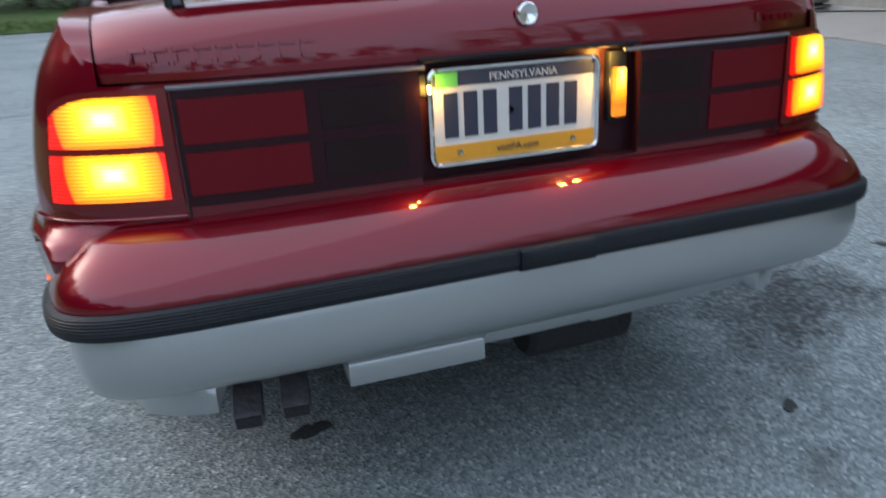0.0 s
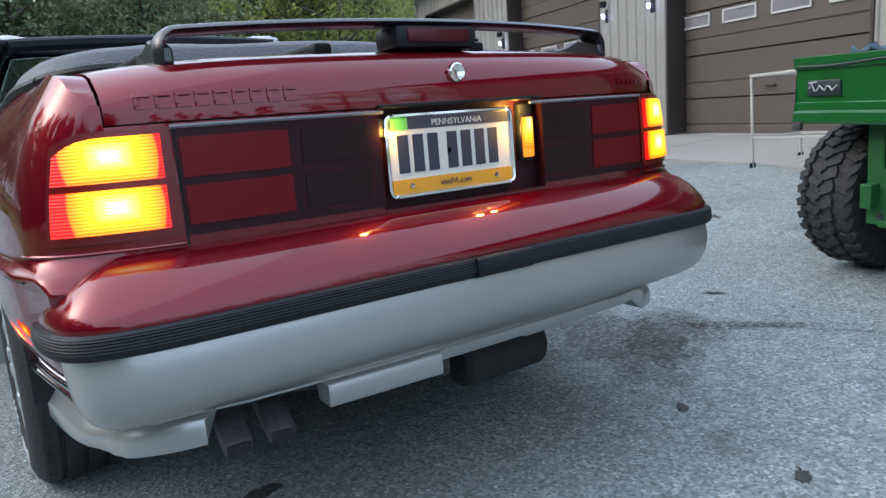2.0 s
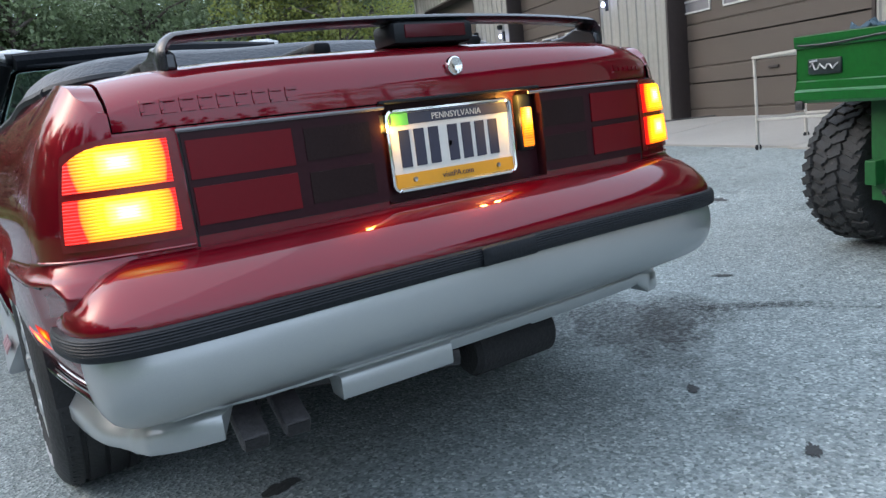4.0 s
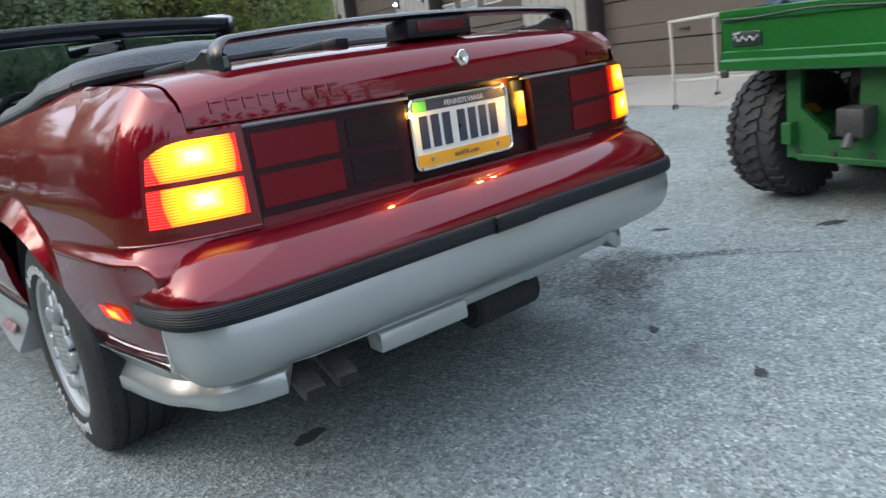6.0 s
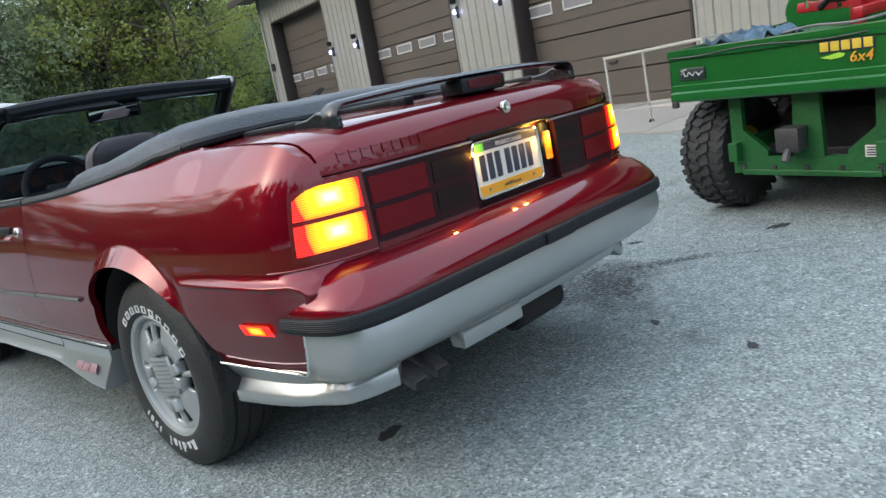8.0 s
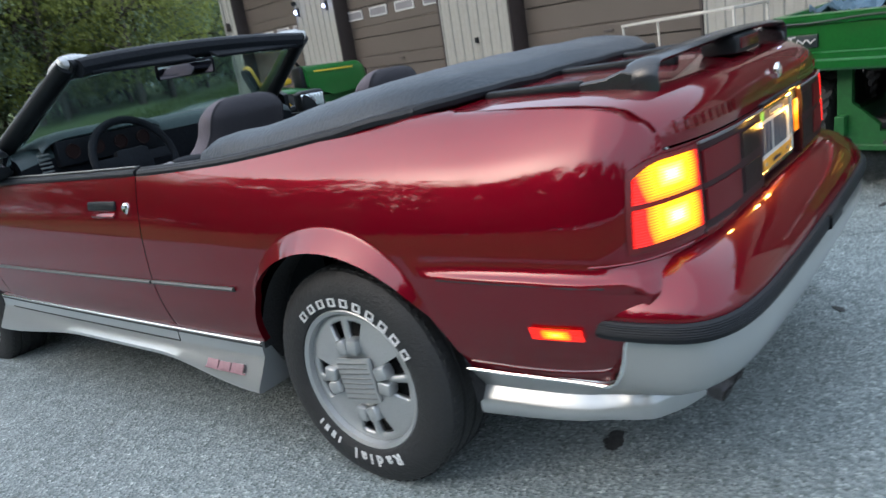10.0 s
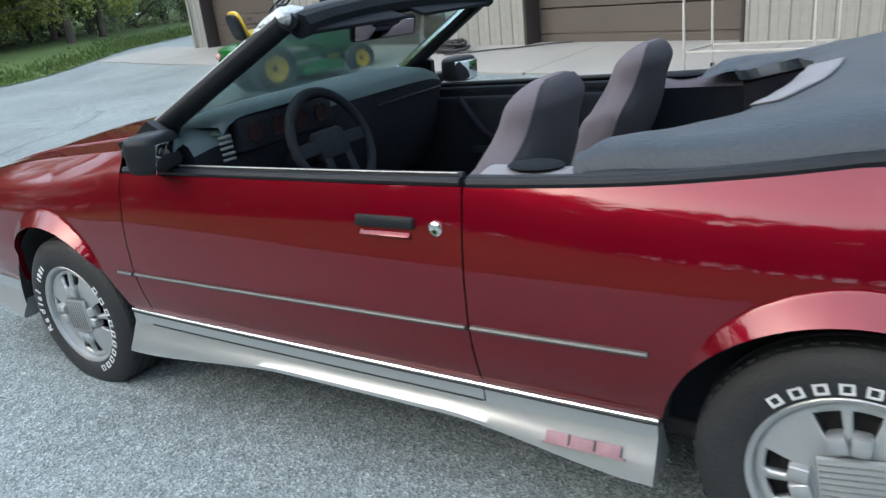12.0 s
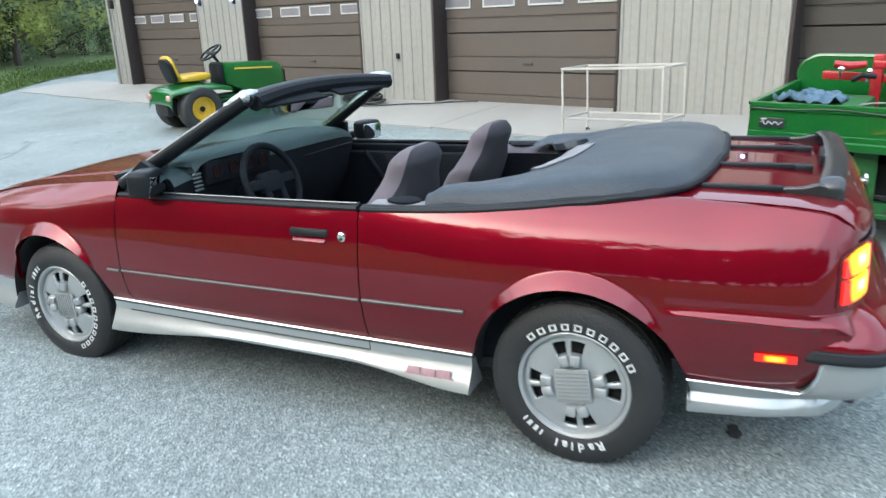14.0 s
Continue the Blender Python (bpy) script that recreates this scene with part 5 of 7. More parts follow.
hb = Build().grid(lambda u, y: hood_point(u * (-side_point(y, wavy(CREST, y) - 0.006)[0] - 0.004), y), steps(-1, 1, 28), steps(3.02, 4.40, 24))
hood = hb.done("bonnet", PAINT, car, "burgundy bonnet with a raised middle")
for sx in (-1, 1):
    Build().tube([hood_point(sx * (0.60 - 0.05 * (y - 3)), y) for y in steps(3.1, 4.3, 12)], 0.004, 6).done("bonnet_crease", PAINT, hood)
nb = Build()
nb.grid(lambda u, z: (u * -side_point(4.44, min(z, 0.71))[0], 4.44 + 0.06 * (1 - u * u), z), steps(-1, 1, 20), [0.36, 0.45, 0.55, 0.65, 0.712])
nb.grid(lambda u, t: tuple(Vector(hood_point(u * (-side_point(4.40, wavy(CREST, 4.40) - 0.006)[0] - 0.004), 4.40)).lerp(Vector((u * -side_point(4.44, 0.71)[0], 4.44 + 0.06 * (1 - u * u), 0.712)), t)), steps(-1, 1, 20), steps(0, 1, 4))
nb.done("nose_panel", PAINT, car)
Build().tube([(u * 0.74, 4.50 + 0.05 * (1 - u * u), 0.47) for u in steps(-1, 1, 20)], 0.055, 10).done("front_bumper", SILVER, car, "silver front bumper")
for sx in (-1, 1):
    Build().box((sx * 0.42, 4.505, 0.63), (0.30, 0.03, 0.10), 0.01).done("headlamp", LAMP_GLASS, car)
Build().box((0, 4.52, 0.62), (0.46, 0.03, 0.09), 0.01).done("grille", SATIN, car)
Build().grid(lambda u, t: (u * 0.70, 3.02 + 0.03 - 0.17 * t + 0.08 * (1 - u * u), 0.945 + 0.045 * (1 - u * u) + 0.012 * t), steps(-1, 1, 20), [0, 0.5, 1]).done("cowl", BLACKTRIM, car, "black cowl panel under the screen")
for x0, x1 in ((-0.42, 0.10), (0.14, 0.62)):
    Build().tube([(x0, 3.06, 0.988), ((x0 + x1) / 2, 3.06, 0.998), (x1, 3.03, 0.988)], 0.008, 6).done("wiper", BLACKTRIM, car)

# ---- windscreen ----
HEAD_Y, HEAD_Z, BASE_Y, BASE_Z = 2.40, 1.262, 2.955, 0.955
def screen(u, t):
    """u across, t from base to header."""
    half = 0.715 + (0.585 - 0.715) * t
    bow = 0.10 * (1 - u * u)
    return (u * half, BASE_Y + (HEAD_Y - BASE_Y) * t + bow * (1 - 0.25 * t), BASE_Z + (HEAD_Z - BASE_Z) * t + 0.028 * (1 - u * u))


frame_ob = Build()
for sx in (-1, 1):
    frame_ob.tube([screen(sx, t) for t in steps(-0.12, 1.0, 12)], [0.040] * 6 + [0.038] * 7, 18, flat=0.8)
frame_ob.tube([screen(u, 1.0) for u in steps(-1, 1, 24)], 0.036, 20, flat=0.70)
frame_ob.done("windscreen_frame", SATIN, car, "black windscreen surround")
for sx in (-1, 1):
    Build().tube([tuple(Vector(screen(sx, t)) + Vector((sx * 0.030, 0.018, 0.012))) for t in steps(-0.06, 0.84, 14)], 0.0055, 6).done("pillar_trim", STEEL, car, "bright drip line along the pillar")
fl = Build()
fl.tube([(p[0], p[1] - 0.03, p[2] - 0.018) for p in (screen(u, 1.0) for u in steps(-0.95, 0.95, 20))], 0.034, 8)
fl.done("header_lining", DARKTRIM, car)
glass = Build().grid(lambda u, t: screen(u, t), steps(-0.97, 0.97, 20), steps(-0.10, 0.97, 8)).done("windscreen", LAMP_GLASS, car, "clear windscreen", thick=0.005)
glass.visible_shadow = False
for sx in (-1, 1):
    # bright wrinkled caps over the header's corners
    cap = Build()
    pts = [screen(sx * u, 1.0) for u in (0.80, 0.86, 0.92, 0.97, 1.0)] + [screen(sx, t) for t in (0.97, 0.94, 0.90, 0.86, 0.82)]
    cap.tube([(p[0], p[1] + 0.008, p[2] + 0.010) for p in pts], [0.020, 0.030, 0.034, 0.035, 0.035, 0.034, 0.034, 0.032, 0.028, 0.014], 14, flat=0.82)
    cap.v = [tuple(Vector(p) + 0.006 * noise.noise_vector((p[0] * 45, p[1] * 45, p[2] * 45))) for p in cap.v]
    foil = bpy.data.materials.get("crumpled foil tape") or mat("crumpled foil tape", (0.45, 0.46, 0.46), 0.30, 0.5, 0, 1.0, 30, 0.35, detail_scale=60)
    cap.done("header_cap", foil, car, "crumpled bright foil on the corner", angle=18)
    # quarter window frame stub and door mirror
    stub = Build().prism([(2.99, 0.885), (2.80, 0.885), (2.80, 1.00), (2.86, 1.03), (2.93, 0.985)], 0, sx * 0.735, sx * 0.765)
    stub.done("mirror_sail", SATIN, car)
    mir = Build()
    mm = Matrix.Translation((sx * (0.808 if sx < 0 else 0.835), 2.80 if sx < 0 else 2.71, 0.947)) @ Euler((0, 0, radians(-sx * 16))).to_matrix().to_4x4()
    mir.ball((0, 0.0, 0), (0.078, 0.055, 0.058), 20, 12, mm, 0.42)
    mir.tube([(sx * 0.75, 2.85, 0.90), (sx * 0.80, 2.83, 0.905), (sx * 0.84, 2.81, 0.915)], [0.03, 0.028, 0.025], 8)
    mo = mir.done("door_mirror", SATIN, car, "black door mirror")
    g = Build().box((0, -0.0535, 0), (0.126, 0.002, 0.086), 0.001)
    go = g.done("mirror_glass", MIRROR, mo)
    go.matrix_local = mm @ Euler((radians(13 if sx < 0 else 6), 0, radians(0 if sx < 0 else -8))).to_matrix().to_4x4()
# inside mirror and sun visors
RMM = Matrix.Translation((-0.05, 2.465, 1.198)) @ Euler((radians(18), 0, radians(-26))).to_matrix().to_4x4()
rm = Build().box((0, 0, 0), (0.25, 0.028, 0.068), 0.012, RMM).tube([(-0.04, 2.475, 1.20), (-0.01, 2.50, 1.262)], 0.010, 8)
rmo = rm.done("inside_mirror", DARKTRIM, car)
Build().box((0, -0.0155, 0), (0.226, 0.002, 0.052), 0.001, RMM).done("mirror_glass", MIRROR, rmo)
for sx in (-1, 1):
    Build().box((0, 0, 0), (0.46, 0.11, 0.014), 0.006, Matrix.Translation((sx * 0.285, 2.408, 1.243)) @ Euler((radians(20), 0, 0)).to_matrix().to_4x4()).done("sun_visor", DARKTRIM, car)

# ---- cabin ----
tub = Build()
tub.box((0, 2.0, 0.29), (1.36, 2.0, 0.04))
for sx in (-1, 1):
    tub.grid(lambda y, z: (sx * (0.70 if z > 0.5 else 0.69), y, z), steps(1.1, 3.0, 10), [0.3, 0.5, 0.7, 0.86])
tub.grid(lambda x, z: (x, 2.98, z), [-0.70, 0.70], [0.3, 0.6, 0.9])
tub.grid(lambda x, z: (x, 1.02 + 0.15 * (0.9 - z), z), [-0.70, 0.70], [0.3, 0.6, 0.92])
tub.done("cabin_tub", DARKTRIM, car, "dark carpeted floor and side panels")
for sx in (-1, 1):
    # door trim with pull and armrest
    dt = Build().box((sx * 0.685, 2.40, 0.66), (0.05, 1.20, 0.36), 0.02).box((sx * 0.655, 2.30, 0.60), (0.06, 0.55, 0.05), 0.02)
    dt.box((sx * 0.728, 2.40, 0.862), (0.060, 1.24, 0.030), 0.006)
    dto = dt.done("door_trim", DARKTRIM, doors[0 if sx < 0 else 1])
    Build().tube([(sx * 0.652, 2.62, 0.84), (sx * 0.630, 2.56, 0.78), (sx * 0.628, 2.50, 0.70), (sx * 0.65, 2.44, 0.64)], 0.014, 8).done("pull_strap", FABRIC_DARK, dto)
    # quarter trim: pale cloth ledge with a dark round cover
    qt = Build().grid(lambda y, t: (sx * (0.715 - 0.15 * t), y, 0.885 + 0.012 * math.sin(t * 3.1) - 0.03 * t * t), steps(1.40, 1.76, 8), steps(0, 1, 6))
    qt.done("quarter_trim", FABRIC_PALE if sx < 0 else FABRIC, car, "grey cloth quarter trim")
    Build().grid(lambda y, t: (sx * (0.565 - 0.02 * t), y, 0.865 - 0.4 * t), steps(1.10, 1.76, 8), steps(0, 1, 4)).done("quarter_panel", DARKTRIM, car)
    Build().ball((sx * 0.665, 1.64, 0.897), (0.05, 0.07, 0.010), 16, 8).done("belt_cover", DARKTRIM, car, "dark oval belt cover")
DASH_PROF = [(3.03, 0.985), (2.94, 1.004), (2.82, 1.006), (2.735, 0.997), (2.685, 0.976), (2.668, 0.945), (2.672, 0.90), (2.69, 0.80), (2.74, 0.68), (2.82, 0.56)]


def dash_pt(u, k):
    y, z = DASH_PROF[k]
    return (u * 0.715, y + 0.075 * u**4, z + 0.010 * (1 - u * u) - 0.035 * u**6)


dash_ob = Build().grid(dash_pt, steps(-1, 1, 28), list(range(6))).done("dashboard", DASH, car, "dark green-grey moulded dashboard", angle=60)
# black trim on the dash face stands in for shade below its top
Build().grid(dash_pt, steps(-1, 1, 28), list(range(5, 10))).add([dash_pt(-1, k) for k in range(10)], [tuple(range(10))]).add([dash_pt(1, k) for k in range(10)], [tuple(range(10))]).done("lower_panel", DARKTRIM, dash_ob, "lower dash panel, black for the shade below the top")


def hood_pt(u, k):
    """The raised cowl over the dials, sinking into the dash at its ends."""
    y, z = ((2.90, 1.004), (2.80, 1.030), (2.72, 1.036), (2.672, 1.024), (2.660, 1.006), (2.672, 0.996), (2.72, 0.992))[k]
    low = 0.985 if k < 4 else 0.96
    return (-0.37 + 0.275 * u, y + 0.02 * u * u, low + (z - low) * (1 - abs(u)**7))


Build().grid(hood_pt, steps(-1, 1, 26), list(range(7))).done("instrument_hood", DASH, dash_ob, angle=60)
ip = Build().box((-0.37, 2.688, 0.945), (0.44, 0.05, 0.105), 0.01).done("instrument_panel", DARKTRIM, dash_ob, "dark instrument panel with round dials")
for k in range(4):
    Build().lathe([(0, 0), (0.001, 0.026), (0.004, 0.028), (0.004, 0.031), (0, 0.031)], 20, Matrix.Translation((-0.53 + k * 0.105, 2.662, 0.948)) @ Euler((0, 0, radians(-90))).to_matrix().to_4x4()).done("dial", GREYPANEL, ip)
vent = Build()
for k in range(5):
    vent.box((-0.645, 2.672 - 0.004 * (k < 2), 0.888 + k * 0.017), (0.046, 0.012, 0.007), 0.002)
vent.done("air_vent", mat("grey vent slats", (0.10, 0.115, 0.115), 0.4), dash_ob, "grey slatted air vent")
Build().box((0.36, 2.672, 0.905), (0.48, 0.012, 0.006), 0.002).done("glovebox_line", BLACKTRIM, dash_ob, "thin line over the glovebox")
for x in (-0.28, 0.25):
    Build().box((x, 2.955, 1.012 - 0.02 * abs(x)), (0.44, 0.035, 0.006), 0.001).done("screen_vent", SATIN, dash_ob, "narrow black screen vent")
con = Build().box((0, 2.35, 0.42), (0.20, 0.75, 0.22), 0.04).tube([(0.0, 2.57, 0.50), (0.0, 2.55, 0.63)], 0.010, 8)
cono = con.done("centre_console", DARKTRIM, car)
Build().ball((0.0, 2.548, 0.645), (0.020, 0.022, 0.022)).done("shift_knob", CHROME, cono, "bright chrome shift knob")
Build().tube([(-0.04, 2.15, 0.54), (-0.04, 2.27, 0.60), (-0.04, 2.34, 0.66)], 0.016, 8).done("brake_lever", DARKTRIM, car)
# steering wheel
SWM = Matrix.Translation((-0.365, 2.495, 0.876)) @ Euler((radians(69), 0, 0)).to_matrix().to_4x4()
b = Build()
b.tube([tuple(SWM @ Vector((0.172 * math.cos(a), 0.172 * math.sin(a), 0))) for a in (2 * math.pi * k / 40 for k in range(40))], 0.0165, 10, closed=True)
swo = b.done("steering_wheel", DARKTRIM, car, "black leather-grained steering wheel")
b = Build().box((0, 0, -0.015), (0.15, 0.10, 0.045), 0.02, SWM)
b.box((-0.12, 0.0, -0.005), (0.12, 0.045, 0.016), 0.006, SWM).box((0.12, 0.0, -0.005), (0.12, 0.045, 0.016), 0.006, SWM).box((-0.05, -0.11, -0.005), (0.035, 0.15, 0.014), 0.005, SWM).box((0.05, -0.11, -0.005), (0.035, 0.15, 0.014), 0.005, SWM)
b.done("wheel_spokes", DARKTRIM, swo)
Build().tube([tuple(SWM @ Vector((0, 0, -0.03))), tuple(SWM @ Vector((0, 0, -0.26)))], 0.04, 12).done("steering_column", DARKTRIM, car)


# ---- seats ----
def seat(name, x, back_y, top, lean, label, squab_y):
    s = new(name)
    s.parent = car
    tagged(s, label)
    c = Build()
    c.ball((x, squab_y, 0.50), (0.26, 0.28, 0.10), 20, 10, None, 0.6)
    c.done("cushion", FABRIC, s)

    def pt(t, a):
        """t up the back, a round the section."""
        h = 0.48 + (top - 0.48) * t
        w = 0.255 * (1 - 0.10 * t) if t < 0.66 else lerp(t, [(0.66, 0.235), (0.74, 0.185), (0.80, 0.165), (0.93, 0.160), (1.0, 0.155)])
        d = lerp(t, [(0, 0.11), (0.5, 0.102), (0.68, 0.088), (0.80, 0.080), (0.90, 0.078), (1, 0.065)])
        if t > 0.88:
            e = math.sqrt(max(0.0, 1 - ((t - 0.88) / 0.122)**2))
            w, d = w * (0.35 + 0.65 * e), d * (0.12 + 0.88 * e)
        ca, sa = math.cos(a), math.sin(a)
        px = math.copysign(abs(ca)**0.72, ca) * w
        py = math.copysign(abs(sa)**0.8, sa) * d
        py += 0.030 * (abs(px) / w)**3 * (t < 0.62) * (1 if sa > 0 else 0)
        yy = back_y - lean * t - 0.02 * math.sin(t * 3.1)
        return (x + px, yy + py, h)
    ts = steps(0, 0.88, 26) + [0.90, 0.92, 0.94, 0.96, 0.975, 0.985, 0.993, 1.0]
    front = steps(-0.40, math.pi + 0.40, 22)
    back = steps(math.pi + 0.40, 2 * math.pi - 0.40, 12)
    c = Build().grid(pt, ts, front)
    c.add([pt(1, a) for a in front], [tuple(range(23))])
    c.done("backrest", FABRIC, s, "grey velour back with tall squared headrest", angle=60)
    c = Build().grid(pt, ts, back)
    c.add([pt(1, a) for a in back], [tuple(range(13))])
    c.done("back_shell", SEAT_BACK, s, "dark back panel", angle=60)
    c = Build()
    for sgn, a in ((-1, -0.40), (1, math.pi + 0.40)):
        c.tube([pt(t, a) for t in ts[:-2]], 0.0035, 6)
    c.done("piping", SEAT_BACK, s)
    return s


seat("driver_seat", -0.36, 2.00, 1.055, 0.28, "grey velour high-back bucket seat", 2.20)
seat("passenger_seat", 0.36, 1.955, 1.055, 0.28, "grey velour high-back bucket seat", 2.18)
rs = Build().ball((0, 1.34, 0.52), (0.50, 0.24, 0.10), 24, 10, None, 0.5)
rso = rs.done("rear_seat", FABRIC_DARK, car, "dark grey velour rear bench")
Build().grid(lambda x, t: (x, 1.12 - 0.10 * t + 0.015 * math.cos(x * 9), 0.50 + 0.42 * t), steps(-0.52, 0.52, 16), steps(0, 1, 6)).done("backrest", FABRIC_DARK, rso)

# ---- the folded top under its boot ----
def boot_pt(a, t):
    """a: 0 at the left arm's end, 1 at the right; t: 0 at the outer edge, 1 at the inner."""
    # outer edge: forward along the belt, across behind the seats
    if a > 0.5:
        x, y, z = boot_pt(1 - a, t)
        return (-x, y, z)
    outer = [(0.0, (-0.705, 1.505, 0.890)), (0.03, (-0.712, 1.42, 0.893)), (0.10, (-0.712, 1.22, 0.905)), (0.20, (-0.702, 1.00, 0.928)), (0.28, (-0.682, 0.82, 0.953)), (0.34, (-0.630, 0.695, 0.968)), (0.40, (-0.50, 0.625, 0.978)), (0.5, (0.0, 0.585, 0.985))]
    inner_ = [(0.0, (-0.520, 1.440, 0.922)), (0.06, (-0.478, 1.41, 0.930)), (0.13, (-0.458, 1.36, 0.938)), (0.20, (-0.450, 1.29, 0.950)), (0.26, (-0.428, 1.240, 0.962)), (0.30, (-0.388, 1.225, 0.968)), (0.38, (-0.20, 1.172, 0.987)), (0.5, (0.0, 1.150, 1.000))]
    o = Vector([wavy([(k, v[i]) for k, v in outer], a) for i in range(3)])
    n = Vector([wavy([(k, v[i]) for k, v in inner_], a) for i in range(3)])
    p = o.lerp(n, t)
    rise = lerp(a, [(0, 0.046), (0.06, 0.052), (0.15, 0.055), (0.25, 0.060), (0.34, 0.060), (0.5, 0.054)])
    p.z += rise * math.sin(math.pi * t**0.6)**0.8 if 0 < t < 1 else 0
    p.z += 0.006 * noise.noise((p.x * 6, p.y * 6, 1)) + 0.004 * noise.noise((p.x * 17, p.y * 11, 5))
    return tuple(p)


bt = Build().grid(boot_pt, steps(0, 1, 80), steps(0, 1, 16))
bt.grid(lambda a, d: (boot_pt(a, 1)[0] * (1 - 0.02 * d), boot_pt(a, 1)[1] - 0.02 * d, boot_pt(a, 1)[2] - 0.03 * d), steps(0, 1, 80), [0, 1])


def tongue(end, t, e):
    """The cover's front tip, drooping onto the quarter trim."""
    x, y, z = boot_pt(end, t)
    return (x, y + 0.12 * e * (0.25 + 0.75 * t), z + (0.899 - z) * e * e * (3 - 2 * e) * (0.3 + 0.7 * t))


for end in (0, 1):
    bt.grid(lambda t, e: tongue(end, t, e), steps(0, 1, 16), steps(0, 1, 8))
iw = Build().grid(lambda a, d: (boot_pt(a, 1)[0] * (1.0 + 0.02 * d), boot_pt(a, 1)[1] - 0.03, boot_pt(a, 1)[2] - 0.03 - 0.30 * d), steps(0, 1, 80), [0, 1])
boot = bt.done("top_boot", VINYL, car, "blue-black vinyl cover over the folded top", angle=60)
iw.done("inner_wall", FABRIC_DARK, boot, "dark cloth wall inside the cover")
Build().tube([(p[0] * 1.004, p[1] - 0.004 * (abs(p[0]) < 0.6), p[2] - 0.004) for p in (boot_pt(a, 0) for a in steps(0, 1, 90))], 0.014, 8).done("boot_edge", BLACKTRIM, boot, "black piped edge")


def lining(a, t):
    p, q = Vector(boot_pt(a, 1)), Vector(boot_pt(a, 0.85))
    return tuple(p.lerp(q, t) + Vector((0, 0.004, 0.006)))


Build().grid(lining, steps(0.290, 0.475, 30), steps(0, 1, 3)).done("boot_lining", FABRIC_PALE, boot, "pale cloth lining at the inner edge", thick=0.004)

# ---- spoiler and rails on the lid ----
def wing(u, k):
    """A flat bar across the lid whose ends bend down into upright legs."""
    R, flat = 0.030, 0.497
    a = abs(u) * (flat + R * math.pi / 2 + 0.026)
    t = min(1.0, max(0.0, (a - flat) / (R * math.pi / 2)))
    ang = t * math.pi / 2
    x = min(a, flat) + R * math.sin(ang)
    z = 0.989 + 0.014 * max(0.0, 1 - (a / flat)**2) - R * (1 - math.cos(ang)) - max(0.0, a - flat - R * math.pi / 2)
    dy, dn = ((-0.036, 0.002), (-0.030, 0.008), (-0.012, 0.0115), (0.014, 0.0105), (0.034, 0.003), (0.030, -0.004), (-0.026, -0.005))[k % 7]
    return (math.copysign(x + dn * math.sin(ang), u), 0.212 + 0.022 * min(1.0, a / flat)**3 + dy, z + dn * math.cos(ang))


spo = Build().grid(wing, steps(-1, 1, 90), list(range(8)))
spoiler = spo.done("spoiler", WING, car, "low black spoiler bar across the boot lid", angle=60)
for sx in (-1, 1):
    # the leg's front edge sweeps down into the rail
    sweep_side = [(0.200, 0.934), (0.204, 0.962), (0.240, 0.975), (0.272, 0.982), (0.290, 0.976), (0.312, 0.9695), (0.37, 0.966), (0.37, 0.934)]
    Build().prism(sweep_side, 0, sx * 0.510, sx * 0.535).done("leg", WING, spoiler, bevel=0.005)
for x in (-0.521, -0.195, 0.195, 0.521):
    y0 = 0.365 if abs(x) > 0.4 else 0.30
    r = Build().box((x, (y0 + 0.61) / 2, lid_point(x, 3)[2] + 0.006), (0.030, 0.61 - y0, 0.022), 0.008)
    r.done("lid_rail", SATIN, car, "black rail along the boot lid")
    if abs(x) < 0.4:
        Build().box((x, y0 + 0.01, lid_point(x, 4)[2] + 0.008), (0.040, 0.06, 0.028), 0.008).done("rail_foot", SATIN, car)
hs = Build().box((0.01, 0.215, 0.975), (0.20, 0.09, 0.046), 0.012).done("high_stop_lamp", SATIN, car, "unlit high stop lamp in a black case")
Build().box((0.01, 0.169, 0.977), (0.15, 0.006, 0.026), 0.002).done("lens", DARK_LENS, hs, "dark red lens")
# tailpipes and silencer
for x in (-0.512, -0.432):
    m = Matrix.Translation((x, 0.172, 0.300)) @ Euler((radians(20), 0, radians(-6))).to_matrix().to_4x4()
    tip = Build().box((0, 0, 0), (0.052, 0.13, 0.034), 0.010, m)
    tp = tip.done("tailpipe", mat("worn steel tailpipe", (0.085, 0.080, 0.085), 0.45, 0.4, 0, 0.3, 20, 0.4) if x < -0.5 else bpy.data.materials["worn steel tailpipe"], car, "dark flattened tailpipe turned down at its tip")
    Build().box((0, -0.0655, 0), (0.042, 0.002, 0.025), 0.0, m).done("bore", UNDER, tp)
# silencer in underbody black: the shade under the tail is in its colour
Build().lathe([(-0.13, 0.0), (-0.127, 0.05), (-0.115, 0.062), (0.115, 0.062), (0.127, 0.05), (0.13, 0.0)], 24, Matrix.Translation((0.20, 0.30, 0.235)) @ Euler((0, 0, 0)).to_matrix().to_4x4()).done("silencer", UNDER, car, "silencer under the tail, darkened for the shade there")
Build().tube([(-0.47, 0.30, 0.26), (-0.40, 0.45, 0.27), (0.05, 0.30, 0.235)], 0.025, 8).done("exhaust_pipe", RUST, car)


